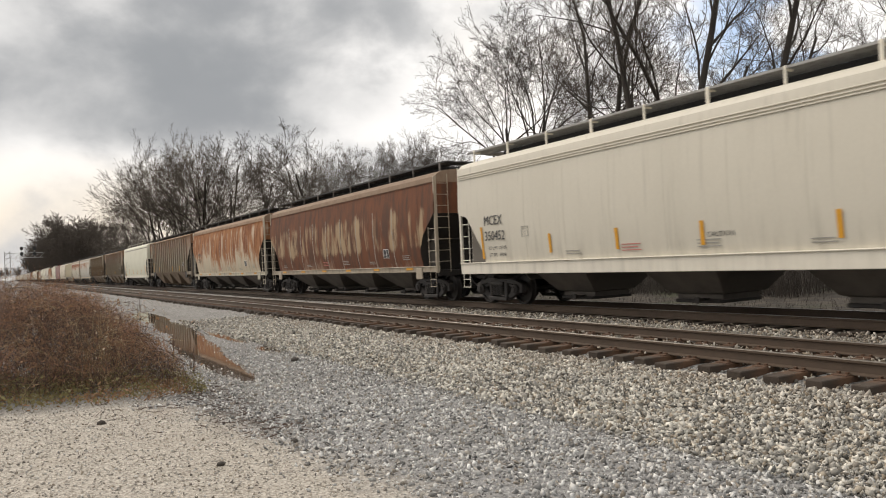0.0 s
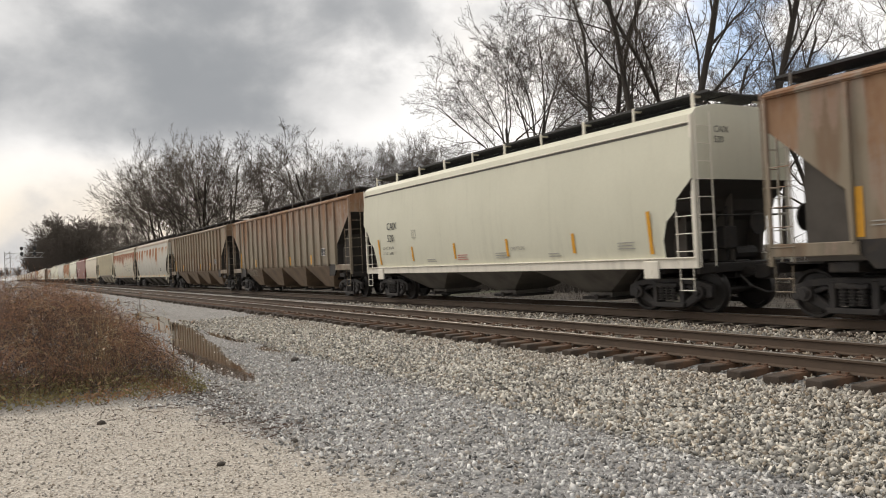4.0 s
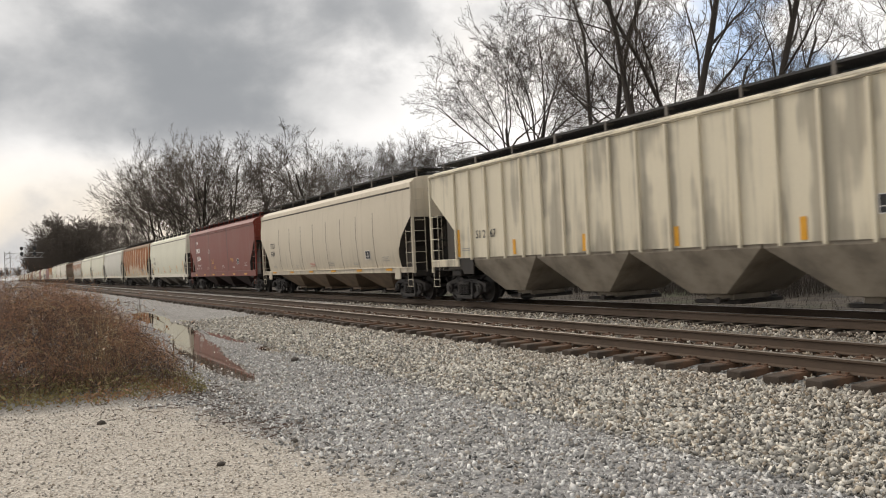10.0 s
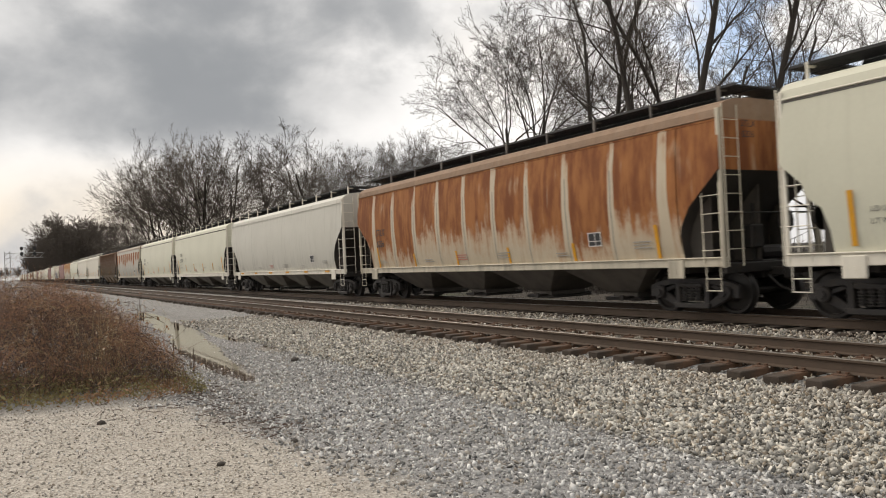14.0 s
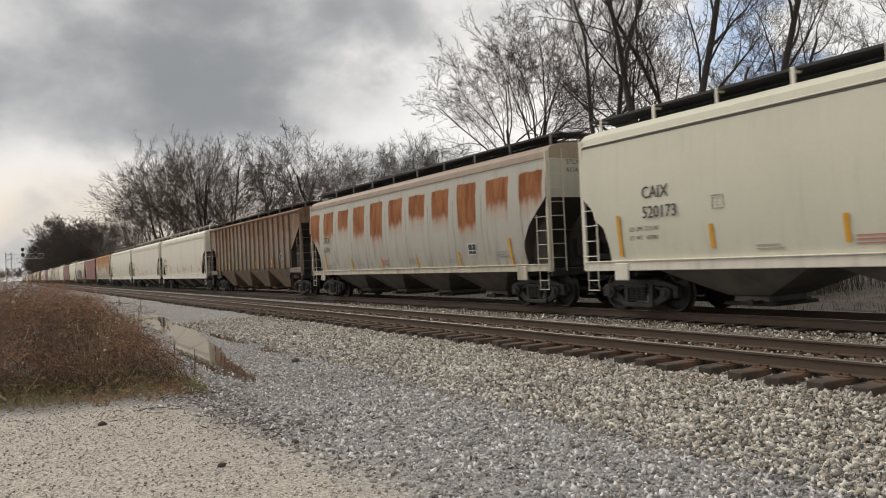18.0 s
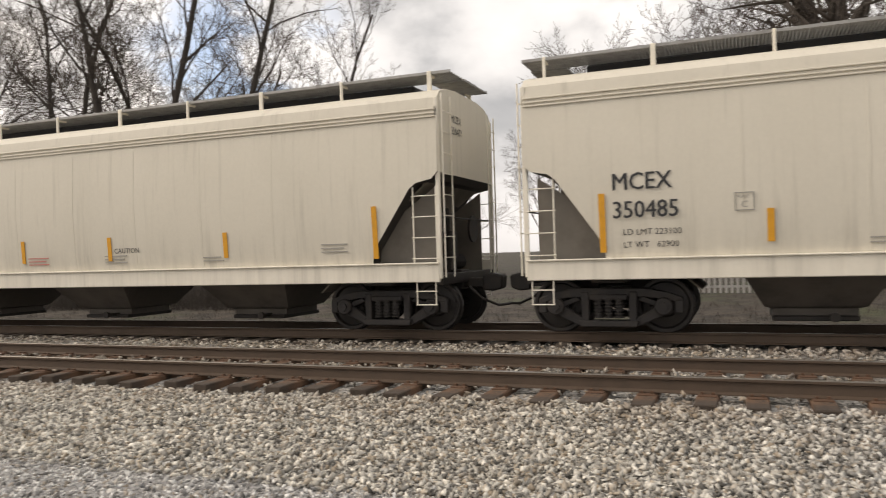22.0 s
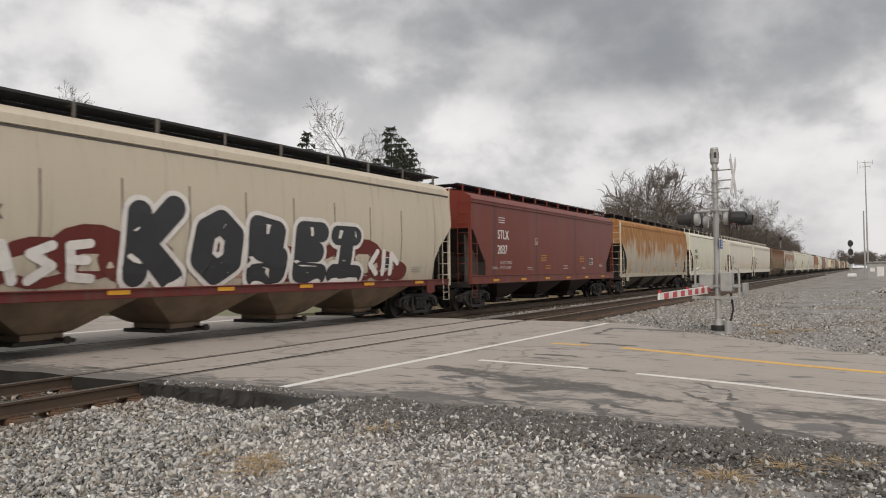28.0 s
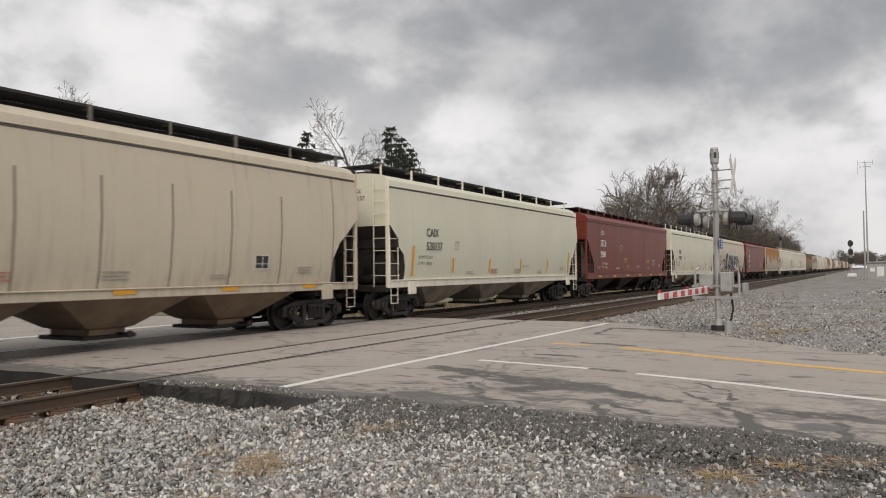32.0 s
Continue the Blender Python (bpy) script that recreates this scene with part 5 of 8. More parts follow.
spec = [(x, 22 + wr.uniform(0, 12) + (x - 100) * 0.02, 12.5 + wr.uniform(-6, 5)) for x in np.linspace(88, 420, 60)]
spec += [(x, wr.uniform(-12, 26), 17 + wr.uniform(-6, 4)) for x in np.linspace(760, 1000, 34)]
thicket("far_woods", spec, "bare woods behind the crossing", TWIG_PALE, 6, 16, (WOOD[1], WOOD2[1]))
# trees seen over the train at the crossing
for az, d, h, me, nat, pale in ((73.5, 135, 16, FAR3, 16, 1), (75.6, 128, 18, FAR2, 18, 1), (77.4, 122, 17.5, FAR1, 18, 1), (79.2, 138, 18.5, FAR2, 18, 1), (80.9, 150, 17, FAR1, 18, 0), (83.4, 190, 18, FAR3, 16, 1),
                                (71.5, 120, 12, FAR3, 16, 0), (69.6, 112, 11, FAR1, 18, 0), (82.3, 165, 17, FAR2, 18, 1), (54.6, 66, 16.6, FAR2, 18, 1), (52.6, 74, 12, FAR1, 18, 1), (36.4, 84, 20.5, FAR2, 18, 1), (38.0, 88, 21.0, FAR1, 18, 1), (41.5, 100, 17, FAR3, 16, 1), (46, 110, 15, FAR1, 18, 1)):
    bare_tree(me, "bare tree beyond the crossing", at(az, d, turn=az * 37, scale=h), BARK_PALE if pale else BARK, TWIG_PALE if pale else TWIG)
# the great tree and its neighbours across the line from the camera
BIG = grow(71, 22, 0.80, fork=0.36, angle=60, kids=(7, 6, 6, 5, 3), upright=0.32, lean=0.03, twig=0.007, trunks=3, spread=0.13, thin=(0.42, 0.62), sway=0.09)
bare_tree(BIG, "massive old bare tree with spreading limbs", at(8.0, 33, turn=0, scale=19.5))
for az, d, h, me, nat in ((-7.5, 48, 17, FAR3, 16), (-2.5, 44, 16, FAR1, 18), (12.5, 46, 16, FAR2, 18), (15.5, 40, 14, FAR3, 16), (19.5, 42, 13.6, FAR1, 18), (21.5, 48, 14.5, FAR3, 16), (-14, 80, 15, FAR2, 18), (-19.5, 90, 13, FAR1, 18), (-24, 75, 15, FAR3, 16)):
    bare_tree(me, "bare tree across the line", at(az, d, turn=az * 53, scale=h))

# ---- spruces ----
NEEDLE = simple("spruce_needles", (0.030, 0.042, 0.024), 0.85, 0.0, scale=2, dirty=0.3, dirt=(0.06, 0.055, 0.03), bump=0.0)


def spruce_meshes(seed, h, r):
    rn = np.random.RandomState(seed)
    paths, needles = [], []
    z = 0.12 * h
    while z < h:
        k = max(0.03, 1 - z / h) ** 0.80
        for j in range(5):
            a = rn.uniform(0, 6.28)
            ln = r * k * rn.uniform(0.45, 1.25)
            d = np.array([math.cos(a), math.sin(a), 0])
            pts = np.array([np.array([0, 0, z]) + d * ln * t + np.array([0, 0, 0.25 * ln * t - 0.65 * ln * t * t + 0.5 * ln * t ** 3]) for t in (0, 0.33, 0.66, 1.0)])
            paths.append((pts, np.array([0.04, 0.03, 0.02, 0.008]) * (0.5 + k)))
            for _ in range(int(12 + 44 * k)):
                t = rn.uniform(0.12, 1.0)
                p = pts[0] + (pts[-1] - pts[0]) * t + np.array([0, 0, -0.1 * ln * math.sin(3.14 * t)])
                e = p + d * rn.uniform(0.05, 0.25) + rn.normal(0, 0.11, 3) + np.array([0, 0, -rn.uniform(0.05, 0.32)])
                needles.append((np.array([p, (p + e) / 2 + rn.normal(0, 0.02, 3), e]), np.array([0.022, 0.036, 0.008])))
        z += 0.42
    tv, tf = tubes([(np.array([[0, 0, -0.3], [0, 0, h * 0.5], [0, 0, h * 0.99]]), np.array([0.2, 0.12, 0.02]))], 8)
    bv, bf = tubes(paths, 4)
    nv, nf = tubes(needles, 3)
    return soup("trunk", np.concatenate([tv, bv]), np.concatenate([tf, bf + len(tv)])), soup("crown", nv, nf)


SPRUCE = spruce_meshes(3, 12.6, 5.2)
for az, d, sc, turn in ((56.9, 62, 1.10, 0), (58.3, 63, 0.97, 120), (55.8, 64, 0.92, 200), (50.6, 66, 1.12, 60), (57.7, 60, 1.0, 300)):
    ob = holder("spruce_tree", "dark green spruce behind the train", "conifer", "spruces beyond the crossing")
    part("trunk", SPRUCE[0], BARK, ob)
    part("crown", SPRUCE[1], NEEDLE, ob)
    ob.matrix_world = at(az, d, turn=turn, scale=sc)


# ---- ballast and grit: loose angular stones ----
def stone_material(name, lo, hi, warm, dim_and_stain=False):
    mt, g, b = material(name)
    p = coords(g)
    isl = g.n("ShaderNodeNewGeometry", "Random Per Island")
    isl2 = g.dice(g.m("MULTIPLY", isl, 91.7))
    c = g.mix(g.m("POWER", isl, 1.12), lo, hi)
    c = g.mix(g.m("MULTIPLY", g.ramp(isl2, 0.72, 0.9), 0.7), c, warm)
    c = g.mix(g.m("MULTIPLY", g.ramp(isl2, 0.10, 0.04), 0.8), c, (0.68, 0.67, 0.64))
    c = g.mix(g.m("MULTIPLY", g.ramp(g.dice(g.m("MULTIPLY", isl, 37.3)), 0.84, 0.97), 0.5), c, (0.21, 0.225, 0.24))
    c = g.mix(0.14, c, g.mix(g.noise(p, 30, 4, 0.7), (0.10, 0.095, 0.09), (0.66, 0.64, 0.60)))
    if dim_and_stain:
        # stone colour dimmed by the crossing to lower its brightness, tan dust further along
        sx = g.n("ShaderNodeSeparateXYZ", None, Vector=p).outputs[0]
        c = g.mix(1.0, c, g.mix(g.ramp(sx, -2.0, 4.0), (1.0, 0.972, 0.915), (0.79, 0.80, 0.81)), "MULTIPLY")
        # brown dust shaken down along the ties
        sy = g.n("ShaderNodeSeparateXYZ", None, Vector=p).outputs[1]
        c = g.mix(g.m("MULTIPLY", g.m("MULTIPLY", g.ramp(sy, 6.9, 8.2), g.ramp(g.noise(p, 1.6, 4, 0.6), 0.34, 0.60)), 0.38), c, (0.25, 0.175, 0.115))
    finish(g, b, c, 0.85, 0.0, g.noise(p, 90, 2), 0.4, 0.004)
    return mt


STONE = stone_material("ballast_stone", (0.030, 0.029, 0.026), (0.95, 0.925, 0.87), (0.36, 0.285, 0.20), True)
YARD = stone_material("yard_stone", (0.022, 0.020, 0.018), (0.62, 0.60, 0.57), (0.22, 0.16, 0.11))
GRIT = stone_material("grit_stone", (0.055, 0.053, 0.050), (0.97, 0.955, 0.92), (0.33, 0.27, 0.20))
# dark rubble under the train, its shade put into the colour
SHADED_RUBBLE = stone_material("sooty_stone", (0.022, 0.019, 0.016), (0.30, 0.265, 0.22), (0.14, 0.095, 0.06))
LANE = stone_material("lane_stone", (0.13, 0.110, 0.088), (0.78, 0.725, 0.64), (0.40, 0.33, 0.24))


def ico():
    bm = bmesh.new()
    bmesh.ops.create_icosphere(bm, subdivisions=1, radius=1.0)
    v = np.array([x.co[:] for x in bm.verts])
    f = np.array([[y.index for y in x.verts] for x in bm.faces])
    bm.free()
    return v, f


ICO_V, ICO_F = ico()
# a chip: eight faces, for stones that are small or far
CHIP_V = np.array([(1, 0.25, 0.1), (-0.9, 0.3, 0), (0.3, 1, 0.2), (-0.2, -1, 0.1), (0.45, -0.1, 0.9), (-0.35, 0, -0.9)])
CUBE_V = np.array([(x, y, z) for x in (-0.75, 0.75) for y in (-0.75, 0.75) for z in (-0.75, 0.75)])
CUBE_F = np.array([(0, 1, 3), (0, 3, 2), (4, 6, 7), (4, 7, 5), (0, 4, 5), (0, 5, 1), (2, 3, 7), (2, 7, 6), (0, 2, 6), (0, 6, 4), (1, 5, 7), (1, 7, 3)])
CHIP_F = np.array([(0, 2, 4), (2, 1, 4), (1, 3, 4), (3, 0, 4), (2, 0, 5), (1, 2, 5), (3, 1, 5), (0, 3, 5)])


def stones(name, count, place, size, mt, label, seed, shape_v=None, shape_f=None, big=0.55):
    V0, F0 = (CUBE_V, CUBE_F) if shape_v is None else (shape_v, shape_f)
    rn = np.random.RandomState(seed)
    pts = place(rn, count)
    n = len(pts)
    s = size[0] + (size[1] - size[0]) * rn.power(big, n)
    scale = s[:, None] * np.stack([rn.uniform(0.75, 1.55, n), rn.uniform(0.65, 1.15, n), rn.uniform(0.32, 0.85, n)], 1)
    q = rn.normal(size=(n, 4))
    q /= np.linalg.norm(q, axis=1, keepdims=True)
    w, x, y, z = q.T
    R = np.stack([np.stack([1 - 2 * (y * y + z * z), 2 * (x * y - z * w), 2 * (x * z + y * w)], 1), np.stack([2 * (x * y + z * w), 1 - 2 * (x * x + z * z), 2 * (y * z - x * w)], 1),
                  np.stack([2 * (x * z - y * w), 2 * (y * z + x * w), 1 - 2 * (x * x + y * y)], 1)], 1)
    base = V0[None] * scale[:, None, :] * (1 + rn.uniform(-0.38, 0.30, (n, len(V0), 3)))
    V = np.einsum("nij,nkj->nki", R, base) + pts[:, None, :]
    V[:, :, 2] += s[:, None] * 0.25
    F = F0[None] + (np.arange(n) * len(V0))[:, None, None]
    thing(name, soup(name, V.reshape(-1, 3), F.reshape(-1, 3)), mt, label, "stones", kind="stuff")


def on_ground(x, y):
    return np.stack([x, y, np.array([ground_z(a, b) for a, b in zip(x, y)])], 1)


def shoulder(rn, n):
    x = -28 + 35.0 * rn.power(1.7, n)
    y = 5.0 + 3.1 * rn.power(1.25, n)
    p = on_ground(x, y)
    p[:, 2] += np.where((np.abs((x + 75.0 + PITCH / 2) % PITCH - PITCH / 2) > 0.15) & (y > 7.6) & (x > -5.0), rn.uniform(0.0, 0.05, n), rn.uniform(0.0, 0.028, n))
    return p


def between(rn, n):
    x = -30 + 36.8 * rn.power(1.5, n)
    y = rn.uniform(8.0, 12.7, n)
    on_tie = (np.abs((x + 75.0 + PITCH / 2) % PITCH - PITCH / 2) < 0.125) & (y < NEAR_C + 1.42)
    k = (~on_tie | (rn.rand(n) < 0.12)) & ~((np.abs(y - (NEAR_C - GAUGE)) < 0.1) | (np.abs(y - (NEAR_C + GAUGE)) < 0.1))
    p = on_ground(x[k], y[k])
    p[:, 2] += rn.uniform(0.0, 0.085, len(p)) * (p[:, 1] > 8.55)
    return p


def far_side(rn, n):
    x = rn.uniform(-24, 34, n)
    y = rn.uniform(12.6, 18.0, n)
    k = ~((np.abs(y - (FAR_C - GAUGE)) < 0.1) | (np.abs(y - (FAR_C + GAUGE)) < 0.1) | ((x > 6.9) & (x < 21.5)))
    return on_ground(x[k], y[k])


def apron(rn, n):
    x = -17 + 24.0 * rn.power(1.8, n)
    y = 1.2 + 4.4 * rn.power(1.4, n)
    k = y > 3.0 + 0.13 * x - 2.0 * (x > -2.5) - 3.0 * (x < -9.5) + rn.normal(0, 0.15, n)
    return on_ground(x[k], y[k])


def lane(rn, n):
    x = rn.uniform(-10.4, -1.0, n)
    y = rn.uniform(-2.0, 3.2, n)
    k = y < 3.2 + 0.13 * x + rn.normal(0, 0.25, n)
    return on_ground(x[k], y[k])


def beyond(rn, n):
    x = 20.5 + 40 * rn.power(0.6, n)
    y = np.where(rn.rand(n) < 0.72, rn.uniform(3.6, 12.6, n), rn.uniform(-8, 4.5, n))
    k = (x > 16.5 + 0.83 * y) & ~((np.abs(y - (NEAR_C - GAUGE)) < 0.1) | (np.abs(y - (NEAR_C + GAUGE)) < 0.1))
    return on_ground(x[k], y[k])


def forecourt(rn, n):
    x = 0.8 + 6.4 * rn.power(1.3, n)
    y = rn.uniform(-2.0, 5.6, n)
    k = (y < 5.6) & (x < 7.15 + rn.normal(0, 0.12, n)) & ((x < 6.0 + rn.normal(0, 0.35, n)) | (rn.rand(n) < 0.3))
    return on_ground(x[k], y[k])


CHIP = dict(shape_v=CHIP_V, shape_f=CHIP_F)
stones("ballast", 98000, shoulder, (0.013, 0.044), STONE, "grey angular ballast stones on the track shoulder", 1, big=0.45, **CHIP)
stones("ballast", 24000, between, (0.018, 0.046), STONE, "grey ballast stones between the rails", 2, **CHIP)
stones("ballast", 9000, far_side, (0.022, 0.05), SHADED_RUBBLE, "dark ballast rubble in the shade under the train", 3, **CHIP)
stones("grit", 70000, apron, (0.008, 0.034), GRIT, "fine grey gravel beside the shoulder", 4, big=0.45, **CHIP)
stones("grit", 28000, lane, (0.005, 0.017), LANE, "pale tan crushed stone of the lane", 5, big=0.45, **CHIP)
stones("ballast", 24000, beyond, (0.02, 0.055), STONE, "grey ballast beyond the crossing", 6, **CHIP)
stones("grit", 36000, forecourt, (0.008, 0.038), YARD, "mixed grey gravel in front of the road", 7, big=0.4, **CHIP)


def ditch_side(rn, n):
    x, y = rn.uniform(-24, -5, n), rn.uniform(2.2, 6.6, n)
    k = (y > 3.0 + 0.13 * x - 3.0 * (x < -9.5))
    return on_ground(x[k], y[k])


def verge(rn, n):
    y = rn.uniform(-4.5, 5.2, n)
    x = 15.5 + 0.83 * y + 13 * rn.power(0.8, n)
    return on_ground(x, y)


stones("grit", 20000, ditch_side, (0.007, 0.024), GRIT, "fine grey gravel along the ditch", 8, big=0.45, **CHIP)
stones("grit", 20000, verge, (0.010, 0.040), YARD, "mixed gravel and dirt beside the crossing gate", 9, big=0.4, **CHIP)


def clod(name, x, y, size, mt, label, category, seed):
    rn = np.random.RandomState(seed)
    v = ICO_V * np.array([size, size * 0.8, size * 0.55]) * (1 + rn.uniform(-0.25, 0.25, (len(ICO_V), 1)))
    thing(name, soup(name, v, ICO_F), mt, label, category, m=pose(x, y, ground_z(x, y) + size * 0.25, 0, 0, seed * 40))


DARK_ROCK = simple("dark_rock", (0.07, 0.06, 0.05), 0.85, 0.0)
for i, (x, y, sz) in enumerate(((-6.9, 2.3, 0.05), (-6.4, 1.5, 0.045), (-8.9, 0.85, 0.06), (-8.3, 5.6, 0.09), (-13.6, 4.6, 0.10), (-5.1, 1.2, 0.03))):
    clod("rock", x, y, sz, DARK_ROCK, "dark rock lying on the gravel", "rock", i + 1)

# ---- puddles in the ditch ----
WATER, g, b = material("muddy_water")
p = coords(g)
finish(g, b, g.mix(g.noise(p, 0.7, 3), (0.085, 0.055, 0.034), (0.12, 0.082, 0.054)), 0.03, 0.0, g.noise(p, 3.0, 2), 0.03, 0.01, 0.8)


# one sheet of water at one level; the gravel rises through it and gives it its banks
bm = bmesh.new()
bm.faces.new([bm.verts.new((x, y, -0.342)) for x, y in ((-37.0, 4.2), (-24.0, 3.1), (-15.0, 2.75), (-9.6, 2.75), (-9.6, 3.9), (-14.0, 5.6), (-24.0, 5.9), (-37.0, 5.9))])
thing("puddle", bm, WATER, "still brown puddle in the gravel ditch", "puddle")

# ---- brush: arching dead canes ----
CANE = simple("dead_canes", (0.100, 0.063, 0.047), 0.9, 0.0, vary=0.5, scale=1.2, dirty=0.6, dirt=(0.165, 0.098, 0.062), bump=0.0)
REDDISH = simple("reddish_twigs", (0.36, 0.19, 0.115), 0.9, 0.0, vary=0.5, scale=1.4, dirty=0.6, dirt=(0.16, 0.095, 0.06), bump=0.0)
SEED = simple("pale_seed_heads", (0.62, 0.53, 0.40), 0.9, 0.0, vary=0.4, scale=4, dirty=0.3, bump=0.0)
STRAW = simple("dry_straw", (0.47, 0.35, 0.20), 0.9, 0.0, vary=0.4, scale=1.5, dirty=0.4, dirt=(0.26, 0.16, 0.08), bump=0.0)
LEAF = simple("fallen_leaves", (0.34, 0.19, 0.10), 0.8, 0.0, vary=0.6, scale=3, dirty=0.5, dirt=(0.48, 0.36, 0.23), bump=0.0)
GREENISH = simple("yellow_green_leaves", (0.24, 0.205, 0.085), 0.8, 0.0, vary=0.5, scale=3, dirty=0.5, dirt=(0.13, 0.10, 0.045), bump=0.0)


def brush_shape(x, y):
    """Height of the brush over the ground at a place, 0 outside it."""
    edge = 2.15 + (-x - 11) * 0.045 + 0.35 * noise.noise((x * 0.7, y * 0.3, 3))
    front = -10.8 + 0.45 * noise.noise((y * 1.1, 2, 7)) - 0.35 * max(0.0, y - 0.6)
    if y > edge or x > front:
        return 0.0
    k = min(1.0, (edge - y) / 1.3, (front - x) / 1.9)
    return (0.26 + 0.96 * k ** 0.7) * (1 + 0.6 * noise.noise((x * 0.8, y * 0.8, 0)) + 0.3 * noise.noise((x * 2.3, y * 2.3, 4)))


def blades(rn, c, size):
    u, w = rn.normal(0, size, 3), rn.normal(0, size, 3)
    return [c - u, c + w * 0.6, c + u, c - w * 0.6]


def build_brush():
    rn = np.random.RandomState(8)
    canes, straws, leaves = [], [], []
    t = np.array([0, 0.22, 0.45, 0.7, 1.0])
    # clumps of canes that rise together, arch over and tangle
    while len(canes) < 10500:
        x = -10.4 - 28 * rn.power(0.7) if rn.rand() < 0.7 else -10.4 - 5 * rn.rand()
        y = rn.uniform(-7, 4.2)
        h = brush_shape(x, y)
        if h <= 0:
            continue
        wind = rn.uniform(0, 6.28)
        pale = rn.rand() < 0.08
        for _ in range(rn.randint(8, 26)):
            a = rn.uniform(0, 6.28) if rn.rand() < 0.5 else wind + rn.normal(0, 0.5)
            hh = h * rn.uniform(0.35, 1.12)
            reach = hh * rn.uniform(0.3, 1.0)
            bx, by = x + rn.normal(0, 0.10), y + rn.normal(0, 0.10)
            if by < -1 and rn.rand() < 0.3:
                continue
            d = np.array([math.cos(a), math.sin(a)]) * reach
            px = bx + d[0] * t ** 1.15 + np.cumsum(rn.normal(0, 0.022, 5))
            py = by + d[1] * t ** 1.15 + np.cumsum(rn.normal(0, 0.022, 5))
            g0 = ground_z(bx, by)
            pz = g0 + hh * np.sin(t * rn.uniform(1.7, 2.9)) + rn.normal(0, 0.02, 5)
            pz[0] = g0 - 0.02
            r = rn.uniform(0.0017, 0.0042) * (1.3 if rn.rand() < 0.1 else 1.0)
            (straws if pale and rn.rand() < 0.7 or rn.rand() < 0.10 else canes).append((np.stack([px, py, pz], 1), np.array([r, r * 0.9, r * 0.75, r * 0.55, r * 0.3])))
            # side twigs
            i = rn.randint(2, 5)
            b = np.array([px[i], py[i], pz[i]])
            e = b + rn.normal(0, 0.10, 3) + np.array([0, 0, 0.03])
            mid = [b + (e - b) * k + rn.normal(0, 0.008, 3) for k in (0, 0.25, 0.5, 0.75, 1.0)]
            canes.append((np.array(mid), np.array([0.0028, 0.0026, 0.0022, 0.0018, 0.001])))
            for _ in range(2):
                leaves.append(blades(rn, e + rn.normal(0, 0.03, 3), 0.015))
    # a tangle of stems lying every way in the mass
    k = 0
    while k < 8000:
        x, y = -10.5 - (22 * rn.power(0.6) if rn.rand() < 0.6 else 4 * rn.rand()), rn.uniform(-6, 4.0)
        h = brush_shape(x, y)
        if h <= 0:
            continue
        k += 1
        a, ln = rn.uniform(0, 6.28), rn.uniform(0.25, 0.9)
        d = np.array([math.cos(a), math.sin(a), rn.normal(0, 0.35)]) * ln
        c = np.array([x, y, ground_z(x, y) + h * rn.uniform(0.15, 1.0)])
        bow = np.array([0, 0, rn.uniform(0.02, 0.30) * ln])
        pts = np.array([c + d * (q - 0.5) + bow * (1 - (2 * q - 1) ** 2) + rn.normal(0, 0.012, 3) for q in t])
        r = rn.uniform(0.0018, 0.0042)
        (straws if rn.rand() < 0.16 else canes).append((pts, np.array([r, r, r * 0.9, r * 0.7, r * 0.4])))
        if rn.rand() < 0.5:
            leaves.append(blades(rn, pts[-1], 0.016))
    # fine reddish shoots that cover the mass like a fur
    shoots = []
    while len(shoots) < 24000:
        x, y = -10.5 - (20 * rn.power(0.6) if rn.rand() < 0.55 else 4 * rn.rand()), rn.uniform(-6, 4.0)
        h = brush_shape(x, y)
        if h <= 0.2:
            continue
        c = np.array([x, y, ground_z(x, y) + h * (1.05 - 0.6 * rn.rand() ** 2)])
        d = rn.normal(0, 0.06, 3) + np.array([0, 0, rn.uniform(0.03, 0.16)])
        r = rn.uniform(0.0013, 0.0026)
        shoots.append((np.array([c, c + d * 0.5 + rn.normal(0, 0.012, 3), c + d + rn.normal(0, 0.02, 3)]), np.array([r, r * 0.8, r * 0.4])))
        if rn.rand() < 0.6:
            leaves.append(blades(rn, c + d, 0.010))
    # pale dry stalks with seed heads that stand clear in front
    stalks, seeds = [], []
    for _ in range(55):
        x, y = -12.0 + rn.normal(0, 0.28), 1.12 + rn.normal(0, 0.20)
        hh = rn.uniform(0.45, 1.25)
        g0 = ground_z(x, y)
        lx, ly = rn.normal(0, 0.10), rn.normal(0, 0.10)
        pts = np.array([[x + lx * q ** 1.5, y + ly * q ** 1.5, g0 + hh * q] for q in t])
        r = rn.uniform(0.003, 0.0055)
        stalks.append((pts, np.array([r, r, r * 0.8, r * 0.6, r * 0.4])))
        for _ in range(rn.randint(5, 14)):
            q = rn.uniform(0.45, 1.0)
            b = np.array([x + lx * q ** 1.5, y + ly * q ** 1.5, g0 + hh * q])
            e = b + np.array([rn.normal(0, 0.05), rn.normal(0, 0.05), rn.uniform(0.0, 0.07)])
            stalks.append((np.array([b + (e - b) * k for k in t]), np.array([0.0018, 0.0017, 0.0015, 0.0013, 0.001])))
            if rn.rand() < 0.55:
                seeds.append(blades(rn, e, 0.011))
    ob = holder("brush", "tangled brown dead brush with dry leaves", "brush", kind="stuff")
    for nm, ps, mt in (("canes", canes, CANE), ("straw", straws, STRAW), ("shoots", shoots, REDDISH), ("dry_stalks", stalks, STRAW)):
        v, f = tubes(ps, 3)
        part(nm, soup(nm, v, f), mt, ob)
    L = np.array(leaves).reshape(-1, 3)
